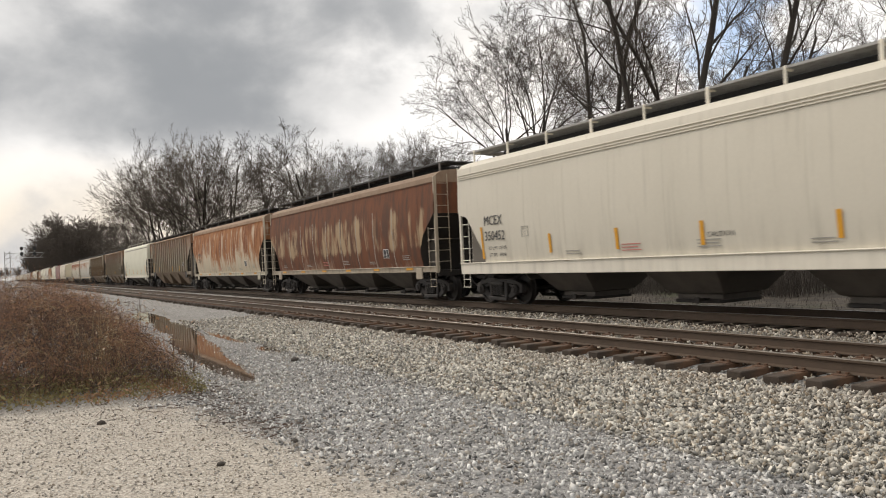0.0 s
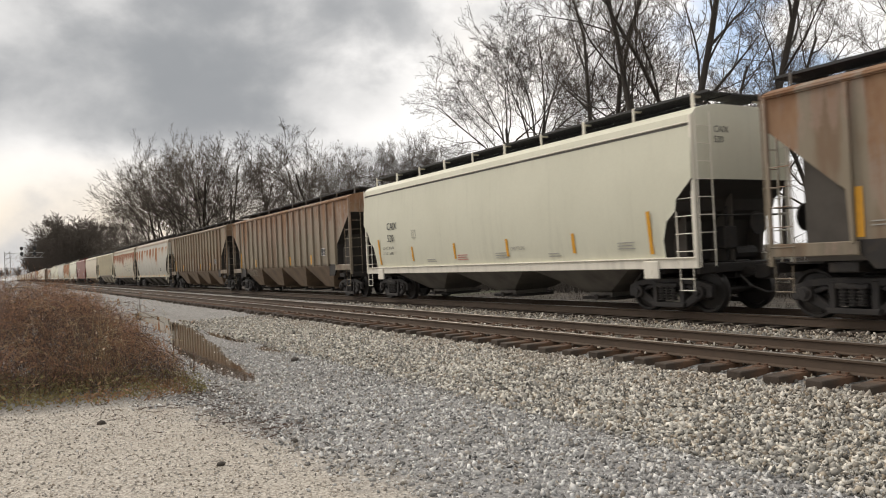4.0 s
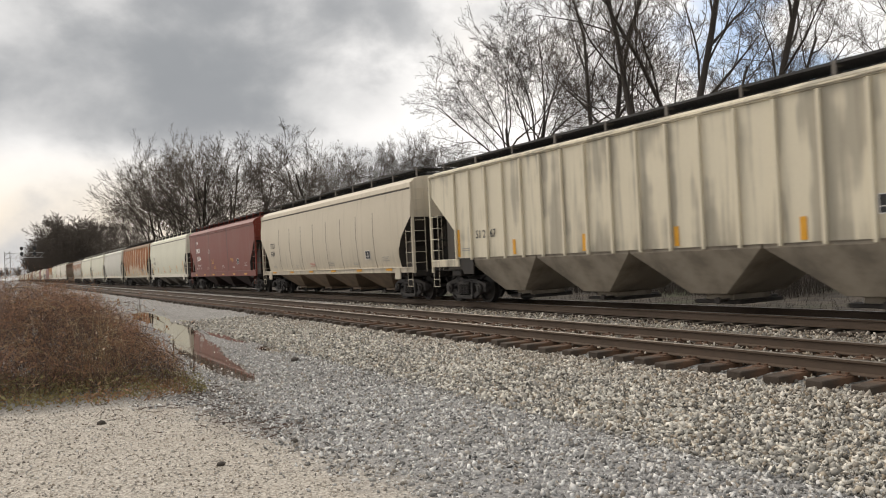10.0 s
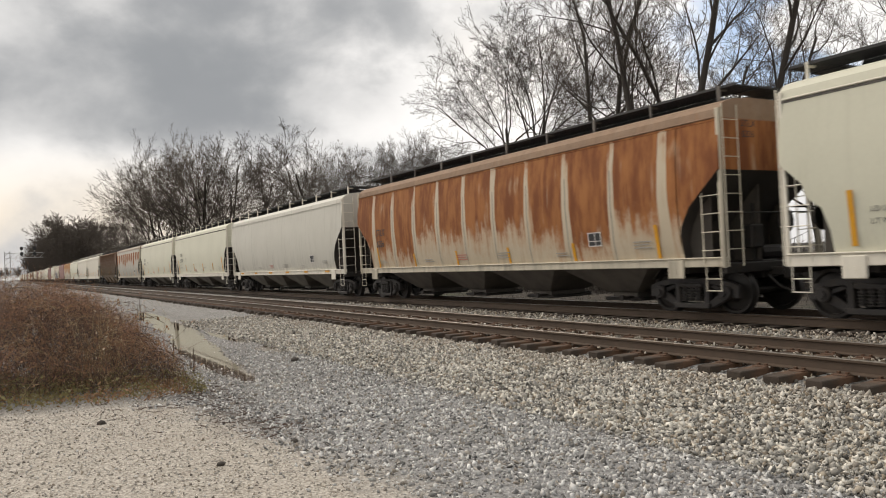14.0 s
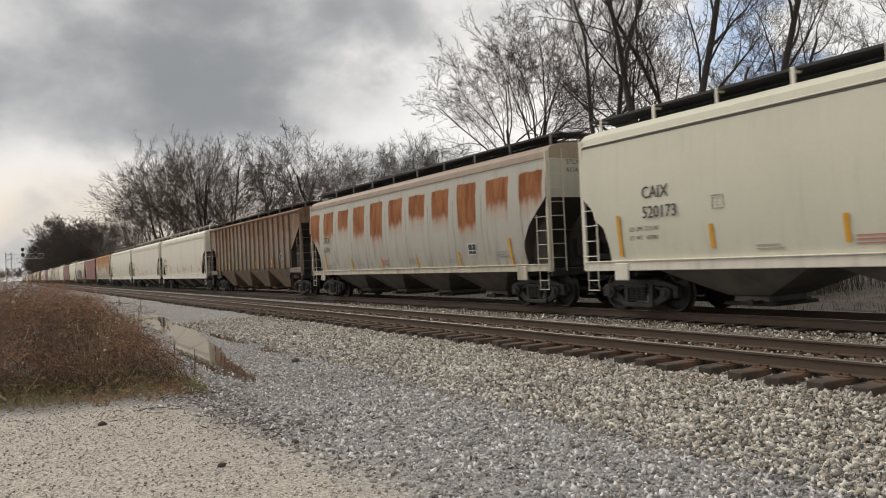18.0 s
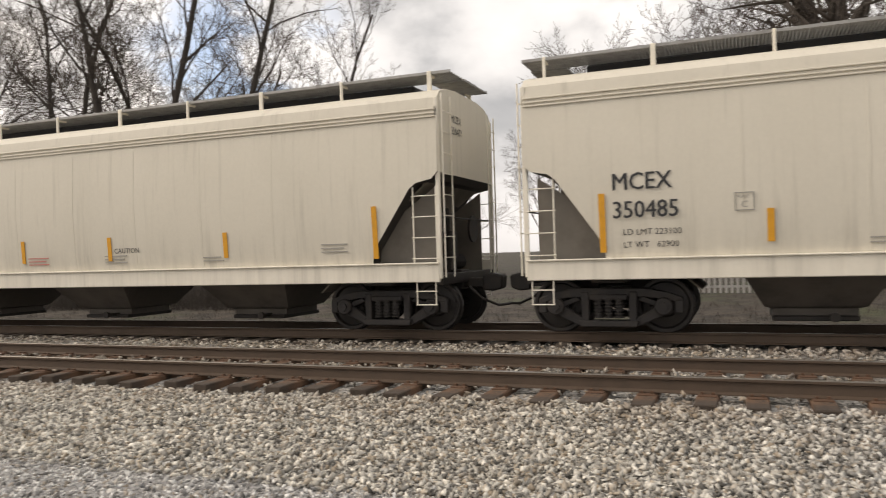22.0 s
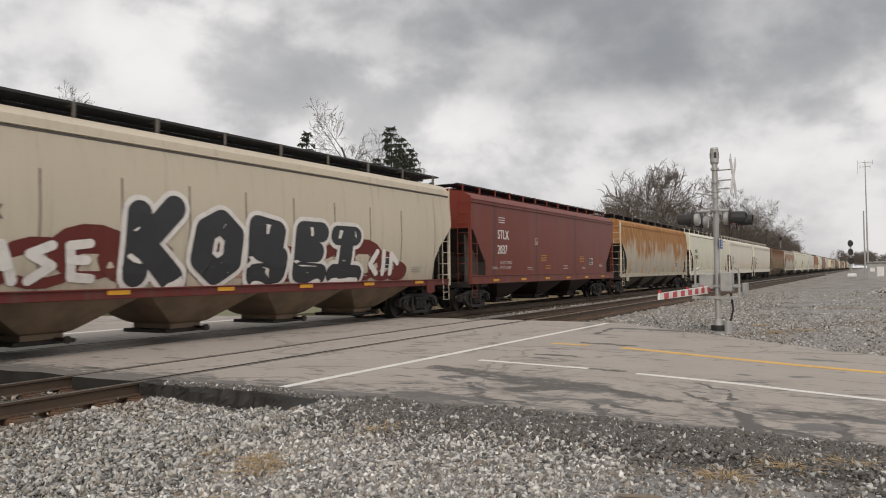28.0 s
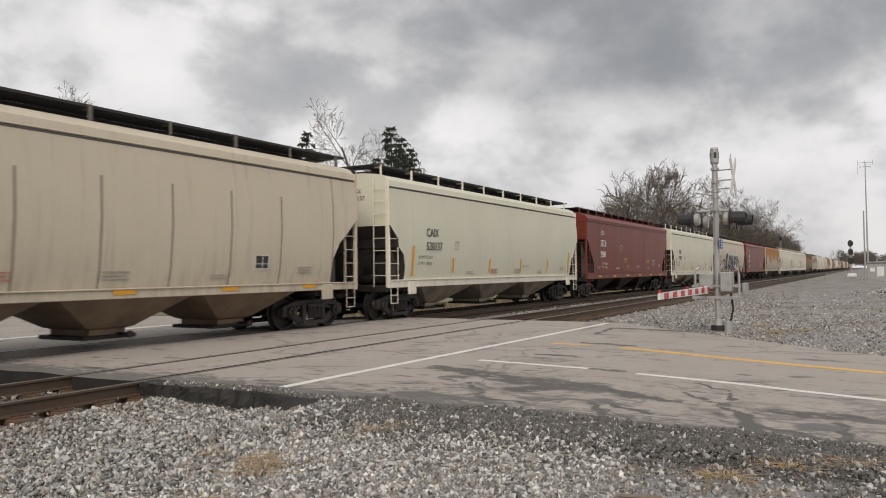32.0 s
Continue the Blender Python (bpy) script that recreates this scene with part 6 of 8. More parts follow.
    part("leaves", soup("leaves", L, np.arange(len(L)).reshape(-1, 4)), LEAF, ob)
    L = np.array(seeds).reshape(-1, 3)
    part("seed_heads", soup("seed_heads", L, np.arange(len(L)).reshape(-1, 4)), SEED, ob)
    # litter and low green growth round the foot
    dry, green = [], []
    for _ in range(26000):
        x, y = rn.uniform(-13.2, -9.6), rn.uniform(-3.2, 3.0)
        if brush_shape(x + 0.25, y - 0.2) <= 0 and brush_shape(x - 0.75, y - 0.2) <= 0:
            continue
        k = noise.noise((x * 1.4, y * 1.4, 9)) + rn.normal(0, 0.15)
        c = np.array([x, y, ground_z(x, y) + 0.03 + abs(rn.normal(0, 0.06)) * (1.8 if k > 0 else 0.7)])
        (green if k > 0 else dry).append(blades(rn, c, 0.012))
    # taller yellow-green growth in patches along the front
    for _ in range(5200):
        x, y = -11.7 + rn.normal(0, 0.40), 0.2 + rn.normal(0, 0.75)
        if noise.noise((x * 1.8, y * 1.8, 21)) < -0.05:
            continue
        c = np.array([x, y, ground_z(x, y) + 0.04 + 0.30 * rn.rand() ** 1.5])
        (green if rn.rand() < 0.7 else dry).append(blades(rn, c, 0.014))
    for nm, q, mt, lb in (("leaf_litter", dry, LEAF, "brown leaf litter at the foot of the brush"), ("low_weeds", green, GREENISH, "yellow-green weeds at the foot of the brush")):
        L = np.array(q).reshape(-1, 3)
        thing(nm, soup(nm, L, np.arange(len(L)).reshape(-1, 4)), mt, lb, "leaves", kind="stuff")


build_brush()


def tuft(x, y, n, h, mt, label, seed, spread=0.10):
    rn = np.random.RandomState(seed)
    ps = []
    for _ in range(n):
        a = rn.uniform(0, 6.28)
        r0 = abs(rn.normal(0, spread))
        bx, by = x + r0 * math.cos(a), y + r0 * math.sin(a)
        d = np.array([math.cos(a), math.sin(a)]) * rn.uniform(0.03, 0.16)
        hh = h * rn.uniform(0.4, 1.0)
        t = np.array([0, 0.5, 1.0])
        ps.append((np.stack([bx + d[0] * t ** 1.6, by + d[1] * t ** 1.6, ground_z(bx, by) + hh * np.sin(t * 1.9)], 1), np.array([0.0035, 0.003, 0.001])))
    v, f = tubes(ps, 3)
    thing("grass_tuft", soup("grass_tuft", v, f), mt, label, "grass", "grass tufts in the gravel", "stuff")


GREEN = simple("green_weed", (0.11, 0.15, 0.04), 0.8, 0.0, vary=0.4, bump=0.0)
tuft(2.4, 4.4, 130, 0.10, GREEN, "small green weed tuft in the gravel", 1)
for i, (x, y) in enumerate(((5.0, 4.6), (4.85, 4.5), (5.1, 4.75), (5.15, 5.3), (4.1, 4.48), (6.2, 4.2), (6.5, 0.6), (6.8, 0.2), (6.0, 1.0), (19.5, 2.0), (20.5, 1.4), (21.5, 2.6))):
    tuft(x, y, 90, 0.06, STRAW, "dry yellow grass tuft in the gravel", 10 + i, 0.13)
BLUE = simple("blue_plastic", (0.10, 0.35, 0.62), 0.5, 0.0, dirty=0.2)
bm = bmesh.new()
bm_prism(bm, [(-0.05, 0.0), (0.05, 0.01), (0.04, 0.03), (-0.03, 0.04)], -0.03, 0.03, 0.004)
thing("plastic_scrap", bm, BLUE, "crumpled blue plastic scrap on the ballast", "litter", m=pose(1.05, 5.9, ground_z(1, 5.9) + 0.045, 0, 0, 30))
POLE_STICK = simple("grey_stick", (0.20, 0.165, 0.13), 0.9, 0.0)
bm = bmesh.new()
bm_tube(bm, [(-0.14, 0, 0), (0.0, 0.01, 0.012), (0.16, 0, 0.02)], [0.016, 0.018, 0.012], 6)
thing("stick", bm, POLE_STICK, "broken grey stick on the gravel", "stick", m=pose(5.2, 1.4, ground_z(5.2, 1.4) + 0.03, 0, 0, 120))
for i, (x, y, hh) in enumerate(((-24.0, 3.45, 1.05), (-24.8, 3.5, 0.8), (-16.0, 2.9, 0.5), (-13.4, 2.75, 0.45))):
    bm = bmesh.new()
    bm_tube(bm, [(0, 0, 0), (0.02, 0.01, hh * 0.5), (0.05, 0, hh)], [0.012, 0.01, 0.004], 5)
    bm_tube(bm, [(0.02, 0.01, hh * 0.5), (0.14, 0.02, hh * 0.8)], [0.006, 0.003], 4)
    thing("dead_stalk", bm, CANE, "single dead stalk standing by the water", "plant", m=pose(x, y, ground_z(x, y)))

# broken twigs and bark scattered at the brush's foot
rn = np.random.RandomState(12)
bits = []
for _ in range(420):
    x, y = rn.uniform(-12.0, -7.2), 2.35 + rn.normal(0, 0.28)
    if rn.rand() < 0.2:
        x, y = rn.uniform(-11, -8), rn.uniform(0.8, 2.4)
    a, ln = rn.uniform(0, 6.28), rn.uniform(0.03, 0.20)
    z = ground_z(x, y) + 0.012
    d = np.array([math.cos(a), math.sin(a), 0.0]) * ln
    c = np.array([x, y, z])
    r = rn.uniform(0.0015, 0.0045)
    bits.append((np.array([c - d / 2, c + rn.normal(0, 0.01, 3), c + d / 2 + np.array([0, 0, rn.uniform(0, 0.03)])]), np.array([r, r, r * 0.6])))
v, f = tubes(bits, 4)
thing("twig_litter", soup("twig_litter", v, f), CANE, "dark broken twigs scattered on the gravel", "twigs", kind="stuff")


# ---- road over the line ----
# tar smears and sealed cracks on the road: (x, y), (x, y), half width
SMEARS = [((9.95, 5.7), (9.75, 4.95), 0.20), ((9.75, 4.95), (9.35, 4.0), 0.26), ((9.5, 3.9), (9.3, 3.2), 0.30), ((8.7, 3.85), (9.2, 3.4), 0.16), ((9.5, 3.28), (9.05, 2.5), 0.13), ((9.05, 2.5), (8.85, 1.95), 0.07),
          ((9.53, 2.02), (9.0, 1.55), 0.035), ((9.0, 1.55), (8.5, 1.24), 0.06), ((8.5, 1.24), (7.6, 0.95), 0.085), ((8.85, 0.86), (8.8, 0.22), 0.17), ((8.4, 0.26), (7.7, 0.20), 0.06),
          ((8.9, 4.62), (8.5, 4.28), 0.05), ((8.5, 4.28), (7.45, 3.64), 0.04), ((8.25, 2.78), (7.7, 2.45), 0.045), ((7.95, 3.95), (7.9, 3.45), 0.04), ((8.3, 2.52), (8.05, 2.1), 0.06),
          ((7.95, 1.0), (7.45, 0.2), 0.07), ((16.5, 5.4), (18.5, 5.6), 0.06), ((18.4, 5.5), (18.4, 3.7), 0.16), ((12.35, 5.0), (12.35, 4.5), 0.09), ((14.62, 5.0), (14.55, 4.1), 0.11),
          ((11.0, 3.66), (11.03, 3.2), 0.07), ((10.4, 2.05), (9.95, 1.58), 0.03), ((9.95, 1.58), (9.3, 1.36), 0.03)]


def asphalt_material():
    mt, g, b = material("worn_asphalt")
    p = coords(g)
    n1, n2 = g.noise(p, 0.9, 5, 0.6), g.noise(p, 45, 3, 0.7)
    flow = g.noise(g.vec("MULTIPLY", p, (1.9, 0.6, 1.0)), 1.2, 6, 0.62, 0.4)
    fleck = g.noise(g.vec("MULTIPLY", p, (2.6, 1.0, 1.0)), 2.2, 5, 0.65, 0.6)
    sp = g.n("ShaderNodeSeparateXYZ", None, Vector=p)
    c = g.mix(n1, (0.325, 0.283, 0.248), (0.43, 0.385, 0.343))
    # tar and damp patches, most towards the near edge of the road
    near = g.m("MULTIPLY", g.ramp(sp.outputs[0], 12.5, 8.0), g.ramp(sp.outputs[1], 6.2, 4.8))
    dark = g.ramp(g.m("ADD", flow, g.m("MULTIPLY", near, 0.050)), 0.600, 0.65)
    dark = g.m("MAXIMUM", dark, g.ramp(g.m("ADD", fleck, g.m("MULTIPLY", near, 0.060)), 0.622, 0.675))
    c = g.mix(g.m("MULTIPLY", dark, g.m("ADD", 0.7, g.m("MULTIPLY", g.noise(p, 1.1, 3), 0.5), 0.0, True)), c, (0.055, 0.049, 0.043))
    crack = g.cells(g.vec("ADD", p, g.vec("MULTIPLY", g.n("ShaderNodeTexNoise", 1, Vector=p, Scale=0.8, Detail=4.0), (3.0, 3.0, 0))), 0.27, "DISTANCE_TO_EDGE")
    c = g.mix(g.m("MULTIPLY", g.ramp(crack, 0.016, 0.006), 0.4), c, (0.05, 0.048, 0.046))
    # each smear by its distance from a line, with a ragged outline
    warp = g.vec("ADD", p, g.vec("MULTIPLY", g.vec("SUBTRACT", g.n("ShaderNodeTexNoise", 1, Vector=p, Scale=3.2, Detail=5.0), (0.5, 0.5, 0.5)), (0.42, 0.42, 0)))
    ws = g.n("ShaderNodeSeparateXYZ", None, Vector=warp)
    smear = 0.0
    for (ax, ay), (bx, by), half in SMEARS:
        dx, dy = bx - ax, by - ay
        k = 1 / (dx * dx + dy * dy)
        rx, ry = g.m("SUBTRACT", ws.outputs[0], ax), g.m("SUBTRACT", ws.outputs[1], ay)
        along = g.m("ADD", g.m("MULTIPLY", rx, dx * k), g.m("MULTIPLY", ry, dy * k), 0.0, True)
        ex, ey = g.m("SUBTRACT", rx, g.m("MULTIPLY", along, dx)), g.m("SUBTRACT", ry, g.m("MULTIPLY", along, dy))
        off = g.m("SQRT", g.m("ADD", g.m("MULTIPLY", ex, ex), g.m("MULTIPLY", ey, ey)))
        smear = g.m("MAXIMUM", g.ramp(off, half * 1.45, half * 0.75), smear)
    smear = g.m("MULTIPLY", smear, g.ramp(g.noise(g.vec("MULTIPLY", p, (1.0, 0.7, 1.0)), 4.5, 5, 0.7), 0.33, 0.47))
    c = g.mix(g.m("MULTIPLY", smear, 0.92), c, (0.052, 0.046, 0.040))
    craze = g.cells(g.vec("ADD", p, g.vec("MULTIPLY", g.n("ShaderNodeTexNoise", 1, Vector=p, Scale=1.7, Detail=4.0), (1.4, 1.4, 0))), 0.85, "DISTANCE_TO_EDGE")
    zone = g.m("MULTIPLY", near, g.ramp(g.noise(p, 0.6, 4, 0.6), 0.42, 0.60))
    c = g.mix(g.m("MULTIPLY", g.m("MULTIPLY", g.ramp(craze, 0.05, 0.015), zone), 0.5), c, (0.052, 0.046, 0.041))
    c = g.mix(g.m("MULTIPLY", zone, g.m("MULTIPLY", g.ramp(g.noise(p, 3.4, 5, 0.7), 0.45, 0.58), 0.6)), c, (0.085, 0.074, 0.064))
    edge = g.m("MULTIPLY", g.ramp(g.m("ADD", sp.outputs[0], g.m("MULTIPLY", g.m("SUBTRACT", fleck, 0.5), 3.4)), 7.95, 7.45), g.ramp(sp.outputs[1], 15.5, 14.0))
    c = g.mix(g.m("MULTIPLY", edge, 0.85), c, g.mix(fleck, (0.045, 0.042, 0.04), (0.14, 0.13, 0.12)))
    c = g.mix(0.14, c, g.mix(n2, (0.05, 0.05, 0.05), (0.6, 0.6, 0.58)))
    finish(g, b, c, g.ramp(dark, 0, 1, 0.85, 0.5), 0.0, n2, 0.35, 0.004)
    return mt


ASPHALT = asphalt_material()
TAR = simple("wet_tar_edge", (0.018, 0.017, 0.016), 0.7, 0.0, scale=4, dirty=0.3, dirt=(0.06, 0.055, 0.05), bump=0.5)
LINE_W = simple("road_white", (0.74, 0.73, 0.70), 0.8, 0.0, scale=3, dirty=0.35, dirt=(0.35, 0.34, 0.32))
LINE_Y = simple("road_yellow", (0.72, 0.44, 0.11), 0.8, 0.0, scale=3, dirty=0.4, dirt=(0.42, 0.34, 0.22))


def far_edge(y):
    return 20.4 + 0.05 * (y - 6.2) if y > 6.2 else 20.4 + 0.83 * (y - 6.2) if y > -0.5 else 14.84 + 0.33 * (y + 0.5)


def near_edge(y):
    return 7.0 + 0.32 * max(0.0, min(1.0, (5.0 - y) / 1.6)) + 0.06 * math.sin(y * 3.1) + 0.16 * noise.noise((y * 1.3, 0, 4)) + 0.07 * noise.noise((y * 5, 2, 4)) if y > -2 else 7.0 + 0.3 * (y + 2)


def road_z(y):
    return -0.004 if y > 5.5 else -0.004 - 0.11 * min(1, (5.5 - y) / 5.0)


def build_road():
    slot = 0.12
    rails = sorted([NEAR_C - GAUGE, NEAR_C + GAUGE, FAR_C - GAUGE, FAR_C + GAUGE])
    bands = []
    y = -70.0
    for i, r in enumerate(rails):
        bands.append((y, r - (0.065 if i % 2 == 0 else slot)))
        y = r + (slot if i % 2 == 0 else 0.065)
    bands.append((y, 75.0))
    road = holder("road", "grey worn asphalt road over the tracks", "road", kind="structure")
    for y0, y1 in bands:
        bm = bmesh.new()
        ys = [y0] + [v for v in np.arange(math.ceil(y0), y1, 0.5 if y0 < 18 else 4) if y0 + 0.05 < v < y1 - 0.05 and (v > -12 or v % 4 == 0)] + [y1]
        rows = []
        for v in ys:
            a, c = near_edge(v) if v < 16 else 7.0 - (v - 16) * 0.1, far_edge(v) if v < 16 else 20.9 - (v - 16) * 0.1
            xs = [a + (c - a) * k / 10 for k in range(11)]
            z = road_z(v) if v < 16 else -0.004 - 0.012 * min(12, v - 16)
            rows.append([bm.verts.new((a, v, z - 0.45))] + [bm.verts.new((x, v, z)) for x in xs] + [bm.verts.new((c, v, z - 0.45))])
        for r0, r1 in zip(rows, rows[1:]):
            for k in range(len(r0) - 1):
                bm.faces.new((r0[k], r0[k + 1], r1[k + 1], r1[k]))
        bm.faces.new(rows[0]), bm.faces.new(rows[-1])
        bmesh.ops.recalc_face_normals(bm, faces=bm.faces[:])
        for f in bm.faces:
            if abs(f.normal.z) < 0.5:
                f.material_index = 1
        ob = part("crossing_slab" if y0 > 5 and y1 < 20 else "carriageway", bm, ASPHALT, road)
        ob.data.materials.append(TAR)
    return road


build_road()


def strip(name, pts, w, mt, label):
    """A painted line, as a thin coat along a polyline on the road."""
    bm = bmesh.new()
    rows = []
    for i, (x, y) in enumerate(pts):
        d = Vector((pts[min(i + 1, len(pts) - 1)][0] - pts[max(i - 1, 0)][0], pts[min(i + 1, len(pts) - 1)][1] - pts[max(i - 1, 0)][1])).normalized()
        n = Vector((-d.y, d.x)) * w / 2
        z = road_z(y) + 0.005 if y < 16 else -0.004 - 0.012 * min(12, y - 16) + 0.005
        rows.append([bm.verts.new((x + n.x, y + n.y, z)), bm.verts.new((x - n.x, y - n.y, z)), bm.verts.new((x - n.x, y - n.y, z - 0.004)), bm.verts.new((x + n.x, y + n.y, z - 0.004))])
    for a, b in zip(rows, rows[1:]):
        for k in range(4):
            bm.faces.new((a[k], a[(k + 1) % 4], b[(k + 1) % 4], b[k]))
    bm.faces.new(rows[0]), bm.faces.new(rows[-1])
    thing(name, bm, mt, label, "road marking", kind="structure")


strip("stop_line", [(7.44 + 12.62 * k / 12, 6.53 - 0.32 * k / 12) for k in range(13)], 0.14, LINE_W, "worn white stop line across the road")


def bent(pts, y0, y1, n):
    """Points along a polyline of (x, y), between two values of y."""
    ys = np.linspace(y0, y1, n)
    return [(float(np.interp(-y, [-q[1] for q in pts], [q[0] for q in pts])), float(y)) for y in ys]


EDGE = [(11.05, 5.55), (11.0, 3.7), (10.85, 2.9), (10.63, 1.5), (10.14, -0.1), (9.0, -3.2), (7.2, -7.5)]
CENTRE = [(14.15, 5.5), (14.19, 4.7), (14.1, 3.97), (13.5, 2.27), (12.75, -0.15), (11.7, -3.2), (10.0, -7.5)]
strip("edge_line", bent(EDGE, 5.55, 3.72, 5), 0.12, LINE_W, "thin white edge line on the road")
strip("edge_line", bent(EDGE, 2.95, -7.4, 16), 0.12, LINE_W, "thin white edge line on the road")
strip("centre_line", bent(CENTRE, 5.5, 4.75, 3), 0.16, LINE_Y, "broken start of the yellow centre line")
strip("centre_line", bent(CENTRE, 4.1, -7.4, 16), 0.20, LINE_Y, "faded yellow centre line on the road")
strip("stop_line", [(7.2, 18.2), (13.0, 18.1), (20.0, 18.0)], 0.35, LINE_W, "white stop line beyond the tracks")
strip("edge_line", [(9.2 - 0.1 * k, 18.5 + k) for k in np.arange(0, 30, 2.0)], 0.13, LINE_W, "thin white edge line on the road")

# tar lip where the slab ends over the ballast
bm = bmesh.new()
rows = []
for y in np.arange(5.35, 8.66, 0.06):
    k = max(0.0, min(1.0, (6.6 - y) / 1.2))
    e, zr, zg = near_edge(y), road_z(y), ground_z(6.6, y)
    row = []
    for i in range(8):
        u = i / 7
        out = -0.22 + 0.26 * min(1.0, u / 0.25) + (0.10 + 0.30 * k) * max(0.0, (u - 0.25) / 0.75) + 0.05 * noise.noise((y * 3.0, u * 2, 1)) * min(1, u * 3) + 0.025 * noise.noise((y * 14, u * 9, 2)) * min(1, u * 3)
        z = zr + 0.004 + (zg - 0.06 - zr) * max(0.0, (u - 0.25) / 0.75) ** 1.2 + 0.02 * noise.noise((y * 11, u * 7, 5)) * min(1, u * 3)
        row.append(bm.verts.new((e - out, y, z)))
    row += [bm.verts.new((e + 0.3, y, zg - 0.2))]
    rows.append(row)
for a, b in zip(rows, rows[1:]):
    for k in range(9):
        bm.faces.new((a[k], a[(k + 1) % 9], b[(k + 1) % 9], b[k]))
bm.faces.new(rows[0]), bm.faces.new(rows[-1])
thing("slab_edge", bm, TAR, "dark wet tar edge of the crossing", "kerb", kind="structure")


# crumbs of broken asphalt along the edge of the road
def crumbs(rn, n):
    y = rn.uniform(-1.5, 8.2, n)
    x = np.array([near_edge(v) for v in y]) + 0.16 - np.abs(rn.normal(0, 0.30, n)) * np.where(y < 5.4, 1.7, 0.6)
    p = on_ground(x, y)
    p[:, 2] += 0.012
    p[:, 2] = np.where(x > np.array([near_edge(v) for v in y]), np.array([road_z(v) for v in y]), p[:, 2])
    return p


CRUMB = stone_material("asphalt_crumbs", (0.03, 0.028, 0.026), (0.16, 0.15, 0.14), (0.09, 0.075, 0.06))
stones("asphalt_crumbs", 42000, crumbs, (0.008, 0.036), CRUMB, "dark crumbs of broken asphalt along the road edge", 31, big=0.4, **CHIP)

# ---- crossing gate ----
GALV = simple("galvanised_steel", (0.42, 0.42, 0.41), 0.5, 0.5, scale=5, dirty=0.3, dirt=(0.22, 0.20, 0.18))
BLACK = simple("black_paint", (0.022, 0.022, 0.023), 0.5, 0.0, dirty=0.2)
WHITE = simple("white_paint_plain", (0.74, 0.73, 0.71), 0.55, 0.0, dirty=0.3)
RED = simple("red_reflective", (0.52, 0.04, 0.045), 0.45, 0.0, dirty=0.15)
BLUE_SIGN = simple("blue_sign", (0.05, 0.09, 0.35), 0.45, 0.0, dirty=0.1)
GREYBOX = simple("grey_cabinet", (0.36, 0.36, 0.35), 0.55, 0.1, dirty=0.35)


def tube_part(name, pts, r, mt, parent, sides=12, label=""):
    bm = bmesh.new()
    bm_tube(bm, pts, r, sides)
    return part(name, bm, mt, parent, label)


def box_part(name, b, mt, parent, bevel=0.01, label=""):
    bm = bmesh.new()
    bm_box(bm, *b, bevel)
    return part(name, bm, mt, parent, label)


def flasher(parent, x, y, z, way):
    """One lamp unit facing along y."""
    fl = part("flasher", shape("flasher_disc", lambda bm: bm_disc(bm, (0, 0), 0.25, -0.012, 0.012, 24)), BLACK, parent, "round black flasher backing plate")
    fl.matrix_basis = pose(x, y, z, 0, 0, 0 if way < 0 else 180)

    def hood(bm):
        n = 16
        ring = [[bm.verts.new((r * math.cos(a), yy, r * math.sin(a))) for a in [math.pi * (-0.25 + 1.5 * k / n) for k in range(n + 1)]] for r, yy in ((0.155, -0.02), (0.150, -0.34), (0.142, -0.34), (0.147, -0.02))]
        for p, q in zip(ring, ring[1:] + ring[:1]):
            for k in range(n):
                bm.faces.new((p[k], p[k + 1], q[k + 1], q[k]))
    part("hood", shape("flasher_hood", hood), BLACK, fl)
    part("lens", shape("flasher_lens", lambda bm: bm_disc(bm, (0, 0), 0.145, -0.05, -0.012, 20, 0.01)), RED, fl, "dark red lens")
    part("housing", shape("flasher_housing", lambda bm: bm_disc(bm, (0, 0), 0.15, 0.012, 0.15, 16, 0.03)), GALV, fl)


